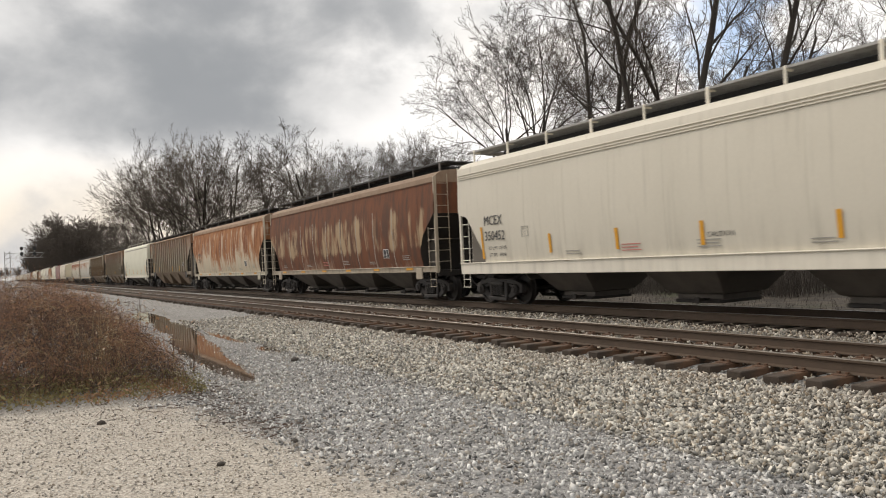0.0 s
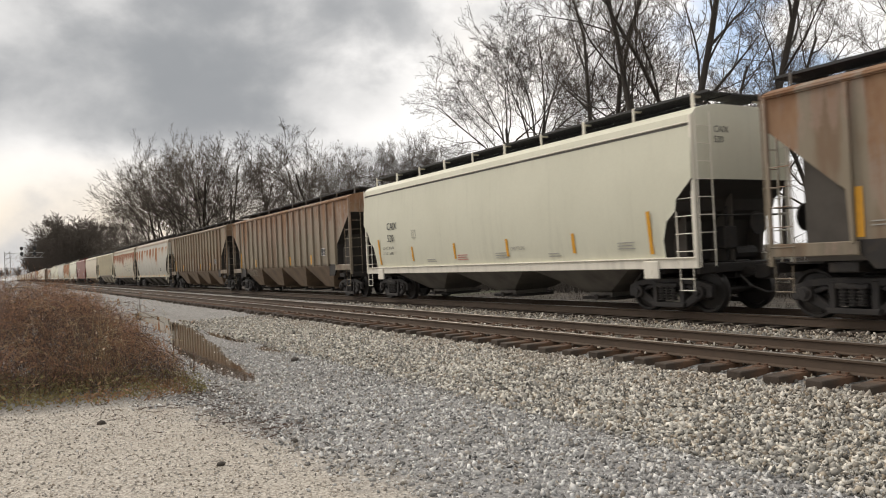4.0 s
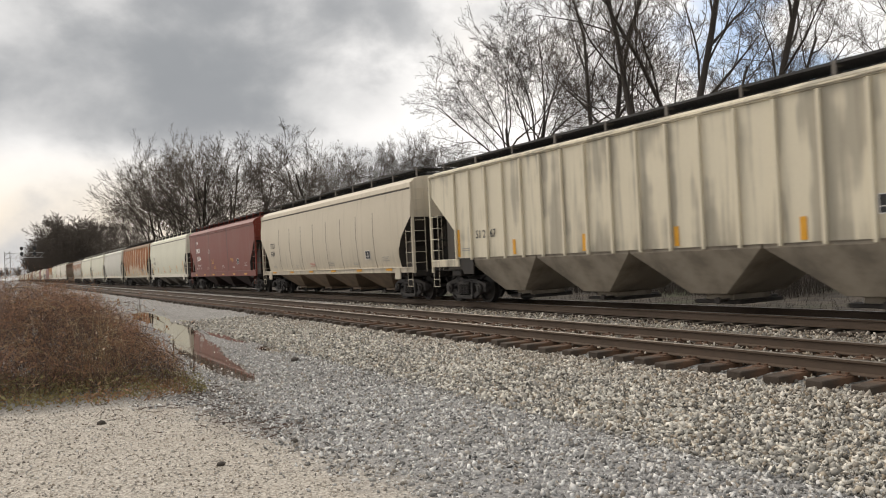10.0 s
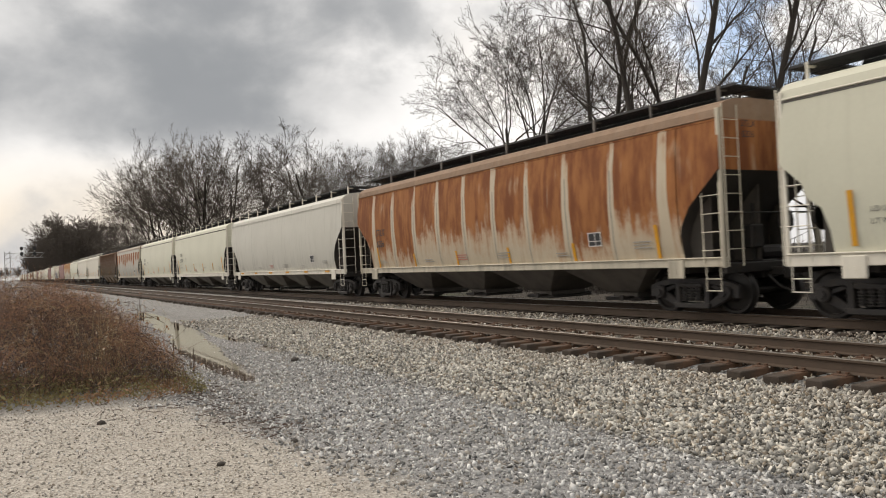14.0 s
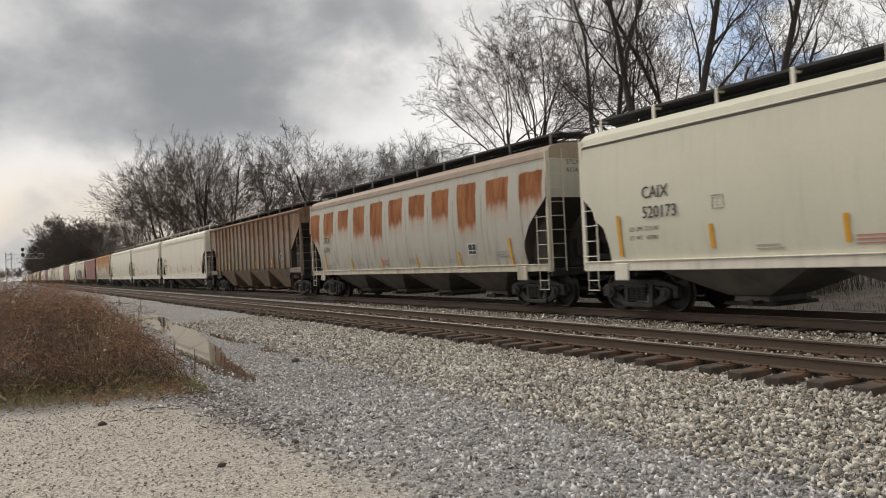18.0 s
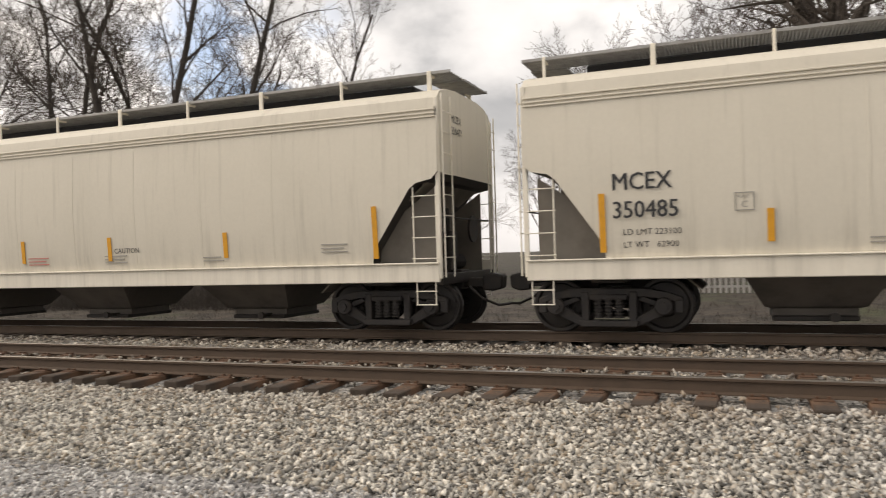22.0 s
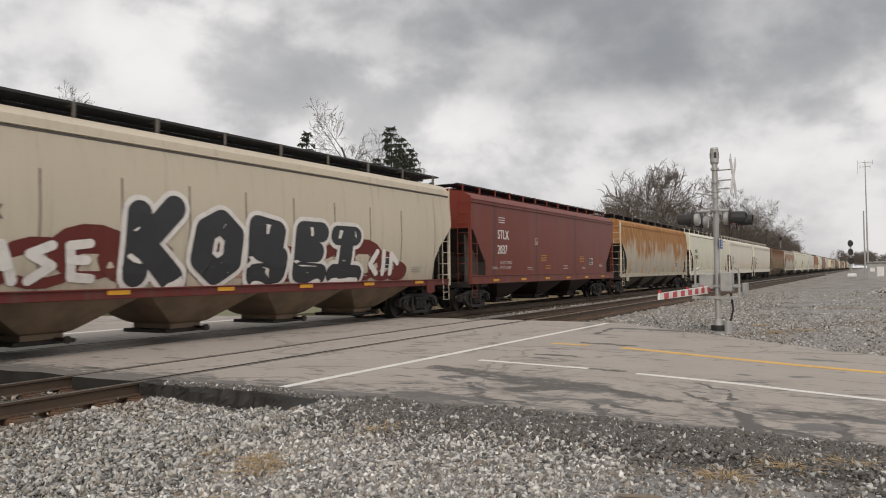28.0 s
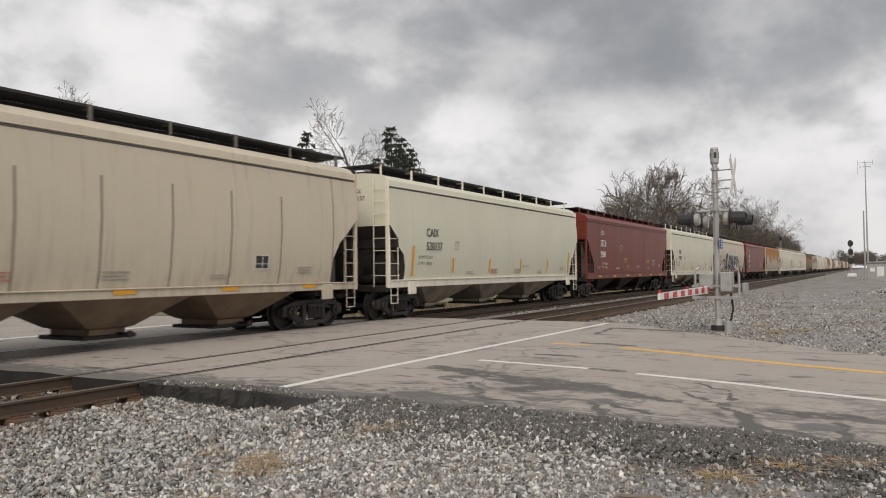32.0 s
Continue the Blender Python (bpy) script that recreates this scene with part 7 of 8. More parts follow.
def build_gate(mx, my):
    z0 = -0.10
    gate_ob = holder("crossing_gate", "galvanised crossing gate mast with flashers, its striped arm lowered", "crossing gate", m=pose(mx, my, z0) @ Matrix.Scale(0.967, 4))
    tube_part("mast", [(0, 0, 0.25), (0, 0, 4.15)], 0.068, GALV, gate_ob, 16)
    bm = bmesh.new()
    bm_tube(bm, [(0, 0, 0), (0, 0, 0.06), (0, 0, 0.08), (0, 0, 0.36)], [0.19, 0.19, 0.14, 0.10], 16)
    bm_tube(bm, [(0.0, -0.22, 0.0), (0.0, -0.22, 0.32)], 0.11, 12)
    part("base", bm, GALV, gate_ob)
    tube_part("collar", [(0, 0, 0.10), (0, 0, 0.22)], 0.17, BLACK, gate_ob, 16, "black band round the base")
    bm = bmesh.new()
    bm_tube(bm, [(0, 0, 4.10), (0, 0, 4.14), (0, 0, 4.46), (0, 0, 4.50)], [0.08, 0.10, 0.10, 0.085], 16)
    part("bell", bm, GALV, gate_ob, "grey crossing bell at the mast top")
    for a in range(4):
        ob = box_part("bell_slot", (-0.03, 0.03, -0.104, -0.097, 4.24, 4.38), BLACK, gate_ob, 0.0)
        ob.matrix_basis = pose(0, 0, 0, 0, 0, 90 * a + 20)
    # mechanism between two arms
    box_part("gate_mechanism", (-0.20, 0.20, -0.36, -0.08, 1.02, 1.50), GREYBOX, gate_ob, 0.03, "grey gate machine housing")
    box_part("gate_mechanism", (-0.17, 0.17, 0.08, 0.40, 1.08, 1.46), GREYBOX, gate_ob, 0.03)
    for z in (1.12, 0.84):
        box_part("bracket_plate", (-0.10, 0.10, -0.52, 0.58, z, z + 0.07), GALV, gate_ob, 0.01)
    for y in (-0.50, 0.50):
        tube_part("support_arm", [(-0.06, y, 0.80), (-0.06, y, 1.45), (-0.03, y * 0.96, 1.56), (0, y * 0.8, 1.60)], 0.03, GALV, gate_ob, 8)
    box_part("counterweight", (0.35, 0.95, 0.50, 0.58, 0.92, 1.22), GALV, gate_ob, 0.02)
    box_part("counterweight", (0.35, 0.95, -0.58, -0.50, 0.92, 1.22), GALV, gate_ob, 0.02)
    tube_part("cable", [(0.02, -0.30, 0.98), (0.05, -0.34, 0.6), (0.02, -0.26, 0.25)], 0.025, BLACK, gate_ob, 8)
    # arm lowered over the lane, towards -x
    arm = part("gate_arm", shape("gate_arm", lambda bm: bm_prism(bm, [(-5.1, 1.015), (-5.1, 1.135), (-0.3, 1.165), (-0.3, 0.985)], 0.16, 0.20, 0.005)), WHITE, gate_ob, "white gate arm")
    for k in range(7):
        x = -4.75 + 0.72 * k
        box_part("red_stripe", (x, x + 0.36, 0.155, 0.205, 1.018, 1.134), RED, arm, 0.0)
    for x in (-5.0, -2.6, -0.9):
        tube_part("arm_lamp", [(x, 0.18, 1.13), (x, 0.18, 1.19)], 0.03, RED, arm, 10)
    # flashers on the cross arm
    tube_part("cross_arm", [(-0.75, 0, 2.95), (0.75, 0, 2.95)], 0.03, GALV, gate_ob, 8)
    tube_part("cross_arm", [(0, -0.42, 2.97), (0, 0.42, 2.97)], 0.03, GALV, gate_ob, 8)
    for x in (-0.55, 0.55):
        flasher(gate_ob, x, -0.42, 2.74, -1)
        flasher(gate_ob, x, 0.42, 2.74, 1)
    # crossbuck, edge on
    for tilt in (45, -45):
        bl = part("crossbuck_blade", shape("blade", lambda bm: bm_box(bm, -0.61, 0.61, -0.008, 0.008, -0.115, 0.115, 0.004)), WHITE, gate_ob, "white crossbuck blade")
        bl.matrix_basis = pose(0, -0.42, 3.78, 0, tilt, 0)
    for z in (3.5, 3.95, 3.70):
        tube_part("sign_bracket", [(0, -0.42, z), (0, 0.0, z)], 0.018, GALV, gate_ob, 6)
    for z in (3.98, 3.66, 3.44, 3.30, 3.02):
        tube_part("clamp", [(0, 0, z - 0.03), (0, 0, z + 0.03)], 0.095, GALV, gate_ob, 12)
    tube_part("sign_bracket", [(0, 0.0, 3.34), (-0.1, 0.45, 3.42)], 0.02, GALV, gate_ob, 6)
    box_part("notice", (-0.16, 0.16, -0.12, -0.10, 2.05, 2.28), BLUE_SIGN, gate_ob, 0.004, "blue emergency notice")
    for z in (2.10, 2.16, 2.22):
        box_part("notice_line", (-0.12, 0.12, -0.124, -0.119, z, z + 0.02), WHITE, gate_ob, 0.0)


build_gate(18.6, 3.12)


# ---- signals, poles and cabinets down the line ----
def signal_mast(x, y, h, heads, label, way=180):
    sg = holder("signal_mast", label, "railway signal", m=pose(x, y, -0.4))
    tube_part("mast", [(0, 0, 0), (0, 0, h)], 0.09, GALV, sg, 10)
    box_part("base", (-0.3, 0.3, -0.3, 0.3, 0, 0.5), GALV, sg, 0.03)
    for z in heads:
        hd = part("signal_head", shape("signal_plate", lambda bm: bm_prism(bm, [(0.34 * math.cos(math.pi * k / 8), 0.45 * math.sin(math.pi * k / 8)) for k in range(16)], -0.03, 0.03, 0.0)), BLACK, sg)
        hd.matrix_basis = pose(-0.14, 0, z, 0, 0, 90)
        for dz in (-0.22, 0.04, 0.28):
            ln = part("visor", shape("signal_visor", lambda bm: bm_tube(bm, [(0, -0.03, 0), (0, -0.28, 0)], 0.10, 10)), BLACK, hd)
            ln.matrix_basis = pose(0, 0, dz)
    for z in np.arange(0.6, h - 0.3, 0.4):
        tube_part("rung", [(0.2, -0.18, z), (0.2, 0.18, z)], 0.015, GALV, sg, 5)
    for yy in (-0.18, 0.18):
        tube_part("ladder_stile", [(0.2, yy, 0.2), (0.2, yy, h)], 0.02, GALV, sg, 5)
    return sg


signal_mast(117, 2.3, 5.3, (5.0, 3.85, 2.6), "tall railway signal with black round heads beside the track")
signal_mast(185, 17.4, 8.6, (8.3,), "railway signal head standing above the train")


def cantilever(x):
    """Signal arm over the tracks, far along the line."""
    sg = holder("signal_cantilever", "lattice signal cantilever with two black heads over the tracks", "railway signal", m=pose(x, 0, -0.4))
    for yy in (0.4, 1.4):
        tube_part("upright", [(0, yy, 0), (0, yy, 7.6)], 0.08, GALV, sg, 8)
    for z in np.arange(0.6, 6.9, 1.0):
        tube_part("lattice", [(0, 0.4, z), (0, 1.4, z + 0.9)], 0.05, GALV, sg, 5)
    for z in (6.2, 7.2):
        tube_part("arm_chord", [(0, 0.4, z), (0, 7.4, z)], 0.05, GALV, sg, 6)
    for y in np.arange(1.4, 7.2, 0.9):
        tube_part("lattice", [(0, y, 6.2), (0, y + 0.9, 7.2)], 0.03, GALV, sg, 5)
    for y in (3.5, 5.85):
        for z in (8.1, 7.0):
            hd = part("signal_head", SHAPES["signal_plate"], BLACK, sg)
            hd.matrix_basis = Matrix.Translation((0.2, y, z)) @ pose(0, 0, 0, 0, 0, 90) @ Matrix.Scale(0.95, 4)
        tube_part("head_post", [(0, y, 6.2), (0, y, 8.5)], 0.06, GALV, sg, 6)


cantilever(-180)

tw = holder("radio_mast", "thin tall radio mast with small antennas", "mast", m=pose(210, 0.5, -0.4))
tube_part("pole", [(0, 0, 0), (0, 0, 27.2)], [0.22, 0.10], GALV, tw, 8)
for z, w in ((27.0, 1.6), (26.0, 1.1)):
    tube_part("antenna", [(0, -w, z), (0, w, z)], 0.06, GALV, tw, 5)
    for y in (-w, 0.0, w):
        tube_part("element", [(0, y, z - 0.5), (0, y, z + 0.6)], 0.05, GALV, tw, 5)
tube_part("antenna", [(0, 1.6, 24.2), (0, 1.6, 26.6)], 0.05, GALV, tw, 5)
pl = holder("steel_pole", "plain grey steel pole beside the mast", "pole", m=pose(205, 1.1, -0.4))
tube_part("shaft", [(0, 0, 0), (0, 0, 15.0)], [0.2, 0.14], GALV, pl, 8)

sh = holder("equipment_shed", "grey metal signal equipment shed with white notices", "shed", m=pose(110, -1.25, -0.3))
box_part("cabin", (-1.4, 1.4, -1.6, 1.6, 0, 2.2), GREYBOX, sh, 0.03)
box_part("roof", (-1.6, 1.6, -1.8, 1.8, 2.2, 2.32), GALV, sh, 0.03)
for y0, y1, z0, z1 in ((-0.2, 0.55, 0.5, 1.7), (-1.3, -0.6, 1.0, 1.6), (0.8, 1.3, 1.1, 1.6)):
    box_part("notice", (-1.42, -1.40, y0, y1, z0, z1), WHITE, sh, 0.0)
tk = holder("white_tank", "small white tank on legs beside the signal", "tank", m=pose(112, 2.1, -0.3) @ Matrix.Scale(0.75, 4))
tube_part("barrel", [(0, -0.75, 0.75), (0, -0.6, 0.75), (0, 0.6, 0.75), (0, 0.75, 0.75)], [0.22, 0.42, 0.42, 0.22], WHITE, tk, 14)
for y in (-0.5, 0.5):
    box_part("leg", (-0.3, 0.3, y - 0.06, y + 0.06, 0, 0.5), GALV, tk, 0.01)


def heap(rn, n):
    a, r = rn.uniform(0, 6.28, n), np.sqrt(rn.rand(n))
    p = np.stack([52 + 5.0 * r * np.cos(a), -3.5 + 3.6 * r * np.sin(a), -0.3 + 1.35 * (1 - r)], 1)
    return p


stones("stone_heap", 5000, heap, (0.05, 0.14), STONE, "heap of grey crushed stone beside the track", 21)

# ---- across the line: utility pole with a street lamp, wires, fence, car, house ----
POLE_WOOD = simple("weathered_pole", (0.17, 0.14, 0.115), 0.9, 0.0, scale=2, dirty=0.5, dirt=(0.09, 0.075, 0.06), bump=0.4)
px, py = 30 * math.sin(radians(17.25)), 30 * math.cos(radians(17.25))
up = holder("utility_pole", "weathered wooden utility pole with a street lamp arm", "utility pole", m=pose(px, py, -0.5))
tube_part("shaft", [(0, 0, 0), (0, 0, 13.0)], [0.19, 0.14], POLE_WOOD, up, 12)
tube_part("lamp_arm", [(0, 0, 10.2), (1.2, -0.4, 11.3), (2.4, -0.8, 11.5), (3.6, -1.2, 11.3)], 0.035, GALV, up, 8)
lamp = part("lamp_head", shape("lamp_head", lambda bm: bm_tube(bm, [(-0.35, 0, 0.05), (-0.1, 0, 0.04), (0.25, 0, 0.0), (0.42, 0, -0.02)], [0.06, 0.15, 0.17, 0.05], 12)), GALV, up, "grey cobra-head street lamp")
lamp.matrix_basis = pose(3.8, -1.25, 11.25, 0, 0, -18)
box_part("crossarm", (-1.2, 1.2, -0.06, 0.06, 12.2, 12.35), POLE_WOOD, up, 0.01)
tube_part("transformer", [(0.3, -0.1, 10.2), (0.3, -0.1, 11.2)], 0.24, GALV, up, 14)
copy_thing(up, pose(px + 26, py + 22, -0.5, 0, 0, 30))
WIRE = simple("black_wire", (0.02, 0.02, 0.02), 0.6, 0.0, dirty=0.1)
for z, off in ((9.2, 0.0), (8.9, 0.1), (11.9, -1.0)):
    ob = holder("overhead_wire", "black overhead wire crossing the tracks", "wire", "wires on the utility poles")
    tube_part("cable", [(px + off - 4.4 * t, py - 58 * t, z - 2.6 * t * (1 - t)) for t in [i / 12 for i in range(13)]], 0.022, WIRE, ob, 4)

FENCE_W = simple("white_fence", (0.40, 0.39, 0.37), 0.7, 0.0, dirty=0.4)
fn = holder("picket_fence", "low white picket fence beyond the tracks", "fence", m=pose(-5.0, 30.0, -0.4))
for i in range(46):
    ob = part("picket", shape("picket", lambda bm: bm_prism(bm, [(-0.045, 0.05), (0.045, 0.05), (0.045, 0.95), (0, 1.02), (-0.045, 0.95)], -0.012, 0.012, 0.004)), FENCE_W, fn)
    ob.matrix_basis = pose(0.2 * i, 0, 0)
for z in (0.25, 0.75):
    box_part("fence_rail", (-0.1, 9.2, 0.012, 0.06, z, z + 0.08), FENCE_W, fn, 0.004)

# pickup waiting at the far stop line
CARPAINT = simple("dark_blue_car_paint", (0.025, 0.032, 0.05), 0.25, 0.3, dirty=0.1, bump=0.0)
TYRE = simple("tyre_rubber", (0.02, 0.02, 0.02), 0.85, 0.0, dirty=0.3)
GLASS = simple("dark_glass", (0.03, 0.035, 0.04), 0.08, 0.0, dirty=0.0, bump=0.0, vary=0.0)


def pickup(m):
    car = holder("pickup_truck", "dark blue pickup waiting at the crossing", "car", m=m)
    bm = bmesh.new()
    bm_prism(bm, [(-2.7, 0.45), (2.7, 0.45), (2.75, 0.75), (2.7, 1.0), (1.5, 1.12), (0.95, 1.75), (-0.6, 1.80), (-0.85, 1.15), (-2.7, 1.12)], -0.92, 0.92, 0.06)
    part("body", bm, CARPAINT, car)
    box_part("bumper", (2.7, 2.86, -0.9, 0.9, 0.45, 0.68), GALV, car, 0.03)
    box_part("grille", (2.72, 2.79, -0.55, 0.55, 0.70, 0.95), BLACK, car, 0.01)
    for y in (-0.75, 0.75):
        box_part("headlight", (2.70, 2.78, y - 0.17, y + 0.17, 0.74, 0.94), WHITE, car, 0.02)
    bm = bmesh.new()
    bm_prism(bm, [(1.42, 1.14), (0.96, 1.70), (-0.5, 1.74), (-0.7, 1.18)], -0.93, 0.93, 0.01)
    part("window", bm, GLASS, car, "dark side glass")
    for x in (-1.75, 1.75):
        for y in (-0.86, 0.86):
            w = part("wheel", shape("car_tyre", lambda bm: bm_disc(bm, (0, 0), 0.38, -0.13, 0.13, 22, 0.04)), TYRE, car)
            w.matrix_basis = pose(x, y, 0.38)
            part("rim", shape("car_rim", lambda bm: bm_disc(bm, (0, 0), 0.22, -0.14, 0.14, 16, 0.01)), GALV, w)


pickup(pose(15.0, 30.5, -0.12, 0, 0, -93))

SIDING = simple("white_siding", (0.66, 0.66, 0.64), 0.7, 0.0, scale=2, dirty=0.25)
ROOF = simple("grey_shingles", (0.16, 0.155, 0.15), 0.9, 0.0, scale=6, dirty=0.4)


def house(m, w, d, h, label):
    hs = holder("house", label, "house", "houses beyond the crossing", m=m)
    bm = bmesh.new()
    bm_prism(bm, [(-w / 2, 0), (w / 2, 0), (w / 2, h), (0, h + w * 0.32), (-w / 2, h)], -d / 2, d / 2, 0.0)
    part("wall", bm, SIDING, hs)
    for s in (-1, 1):
        bm = bmesh.new()
        bm_prism(bm, [(s * (w / 2 + 0.4), h - 0.22), (s * (w / 2 + 0.4), h - 0.06), (0, h + w * 0.32 + 0.16), (0, h + w * 0.32)], -d / 2 - 0.4, d / 2 + 0.4)
        part("roof", bm, ROOF, hs)
    for x in (-w * 0.28, w * 0.28):
        win = box_part("window", (x - 0.5, x + 0.5, -d / 2 - 0.04, -d / 2 + 0.02, 1.1, 2.5), WHITE, hs, 0.01)
        box_part("pane", (x - 0.42, x + 0.42, -d / 2 - 0.05, -d / 2 - 0.035, 1.18, 2.42), GLASS, win, 0.0)
    box_part("door", (-0.5, 0.5, -d / 2 - 0.05, -d / 2 + 0.02, 0.2, 2.3), GREYBOX, hs, 0.01)


house(at(33.6, 62, -0.4, turn=-20), 8.5, 10, 3.2, "white sided house with a grey gable roof")
house(at(25.5, 78, -0.4, turn=10), 10, 9, 3.0, "white low house behind bare trees")
house(at(-3, 60, -0.4, turn=5), 11, 9, 3.0, "white sided house across the line")
LAWN = simple("winter_lawn", (0.17, 0.175, 0.10), 0.9, 0.0, scale=1.2, vary=0.5, dirty=0.6, dirt=(0.22, 0.18, 0.10), bump=0.3)
for x0, x1, y0, y1 in ((22.0, 70, 20.5, 70),):
    bm = bmesh.new()
    bm_box(bm, x0, x1, y0, y1, -0.5, -0.20)
    thing("lawn", bm, LAWN, "patchy winter grass beyond the tracks", "grass", kind="structure")

# low dry growth behind the far track
def bank_growth(seed, x0, x1, n, hmax, y0=17.2, deep=2.2, r=0.009):
    rn = np.random.RandomState(seed)
    ps = []
    for _ in range(n):
        x, y = rn.uniform(x0, x1), y0 + abs(rn.normal(0, deep))
        h = hmax * rn.uniform(0.25, 1.0) * (0.6 + 0.6 * noise.noise((x * 0.35, y * 0.3, seed)))
        a = rn.uniform(0, 6.28)
        t = np.array([0, 0.5, 1.0])
        ps.append((np.stack([x + math.cos(a) * h * 0.5 * t ** 1.5, y + math.sin(a) * h * 0.5 * t ** 1.5, ground_z(x, y) + max(h, 0.1) * np.sin(t * 1.9)], 1), np.array([r, r * 0.8, r * 0.3])))
    v, f = tubes(ps, 3)
    return soup("growth", v, f)


thing("bank_growth", bank_growth(4, -60, 5.0, 6000, 0.28, 18.0, 5.0, 0.006), BARK, "low brown dead growth behind the tracks", "brush", kind="stuff")
thing("undergrowth", bank_growth(6, -95, -16.0, 15000, 2.6, 22.5, 4.0, 0.014), BARK, "dark tangled undergrowth behind the tracks", "brush", kind="stuff")
thing("bank_growth", bank_growth(5, 22, 70, 3500, 0.6), STRAW, "low straw-coloured growth behind the tracks", "brush", kind="stuff")


# ---- the train: one row a car, from the head backwards: centre at the start, kind, paints, label, marks ----
def look_of(body, sill="white_sill", chute=None, roof=None):
    return {"body": P[body], "sill": P[sill], "chute": chute or CHUTE, "roof": roof or GRATING}


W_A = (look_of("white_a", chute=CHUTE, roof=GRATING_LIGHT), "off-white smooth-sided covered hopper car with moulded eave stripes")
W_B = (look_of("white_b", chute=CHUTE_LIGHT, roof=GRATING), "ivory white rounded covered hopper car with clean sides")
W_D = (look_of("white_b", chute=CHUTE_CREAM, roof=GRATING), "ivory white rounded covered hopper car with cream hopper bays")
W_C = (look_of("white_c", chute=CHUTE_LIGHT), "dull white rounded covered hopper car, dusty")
R_TAN = (look_of("tan_rib", "tan_rib", CHUTE_TAN), "tan ribbed covered hopper car stained with rust")
R_BROWN = (look_of("brown_rib", "brown_rib", CHUTE_TAN), "brown ribbed covered hopper car, weathered")
R_GREY = (look_of("grey_rib", "grey_rib", CHUTE_TAN), "grey-tan ribbed covered hopper car, sooty")
R_WHITE = (look_of("white_rib", "white_rib", CHUTE_CREAM), "cream-white ribbed covered hopper car with dark streaks")
B_RUST = (look_of("brown_rust", "rust_sill", CHUTE), "rust-brown covered hopper car with pale worn patches")
O_STREAK = (look_of("orange_streak", "cream_sill", CHUTE), "cream covered hopper car streaked with orange rust")
C_TOP = (look_of("cream_top_rust", "cream_sill", CHUTE), "cream covered hopper car with rust patches below the roof")
C_BLOCK = (look_of("grey_block_rust", "cream_sill", CHUTE), "grey-cream covered hopper car with square rust blocks below the roof")
C_HALF = (look_of("cream_half_rust", "rust_sill", CHUTE), "grey-cream covered hopper car with dark rust panels and dents")
O_PANEL = (look_of("orange_panel", "cream_sill", CHUTE), "orange rusted covered hopper car with pale seams")
O_SOFT = (look_of("orange_soft", "cream_sill", CHUTE), "orange-tan faded covered hopper car with a pale lower side")
BEIGE = (look_of("beige", "beige", CHUTE_TAN), "beige seamed covered hopper car, dusty")
TAGGED = (dict(look_of("beige", "graffiti_red", CHUTE_TAN), trim=P["beige"]), "beige covered hopper car with black and white spray lettering")
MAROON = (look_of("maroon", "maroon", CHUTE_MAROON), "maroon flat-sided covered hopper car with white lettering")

TRAIN = [
    (-11.79, "striped", W_A, ("MCEX", "350452")), (-30.73, "seamed", B_RUST, None), (-49.74, "seamed", O_STREAK, ("HMBX", "292354")),
    (-68.87, "ribbed", R_TAN, ("ST LX", "54 15")), (-88.00, "smooth", W_B, ("CAIX", "520")), (-107.01, "ribbed", R_TAN, None),
    (-127.00, "ribbed", R_GREY, ("ST LX", "51 30")), (-146.60, "seamed", C_TOP, ("STLX", "6075")), (-165.94, "seamed", C_HALF, ("HMBX", "292346")),
    (-185.00, "ribbed", R_WHITE, ("", "51 21 67")), (-204.37, "seamed", BEIGE, ("STLX", "6089")), (-223.18, "angular", MAROON, ("MBKX", "130084")),
    (-241.46, "smooth", W_B, ("CAIX", "520166")), (-259.95, "seamed", O_PANEL, ("STLX", "6206")), (-279.39, "seamed", W_C, None),
    (-297.90, "smooth", W_B, ("CAIX", "520124")), (-315.85, "smooth", W_B, ("CAIX", "520173")), (-334.34, "seamed", C_BLOCK, ("STLX", "6114")),
    (-353.93, "ribbed", R_BROWN, None), (-373.26, "striped", (dict(W_A[0], strips=(-4.7, -1.7, 0.85, 3.9)), W_A[1]), ("MCEX", "350485")), (-391.80, "striped", W_A, ("MCEX", "350471")),
    (-410.63, "welded", (look_of("white_b", chute=CHUTE_LIGHT), "ivory white seamed covered hopper car with red stencil on the sill"), ("MCEX", "350035")),
    (-429.75, "seamed", O_SOFT, None), (-448.86, "angular", MAROON, ("STLX", "2037")), (-467.86, "seamed", TAGGED, ("STLX", "6254")),
    (-486.56, "smooth", W_D, ("CAIX", "520115")), (-504.95, "angular", MAROON, ("STLX", "2100")), (-523.30, "smooth", W_D, ("CAIX", "520137")),
    (-542.03, "seamed", BEIGE, None),
]
# cars ahead of and behind those that pass close
ahead = [R_BROWN, R_GREY, W_C, MAROON, W_B, O_STREAK]
behind = [C_TOP, W_B, MAROON, BEIGE, W_B, R_BROWN, W_A, O_PANEL, W_B, W_B, MAROON, C_TOP, BEIGE, W_C, R_TAN, W_A, W_B, O_SOFT, MAROON, W_B, R_GREY, W_C, BEIGE, W_B]
KIND_OF = {id(W_A): "striped", id(W_B): "smooth", id(R_TAN): "ribbed", id(R_BROWN): "ribbed", id(R_GREY): "ribbed", id(R_WHITE): "ribbed", id(MAROON): "angular"}
s = -11.79 + 8.5
for lk in ahead:
    kind = KIND_OF.get(id(lk), "seamed")
    s += 1.5 + KINDS[kind]["L"]
    TRAIN.insert(0, (s - KINDS[kind]["L"] / 2, kind, lk, None))
s = -542.03 - 8.9
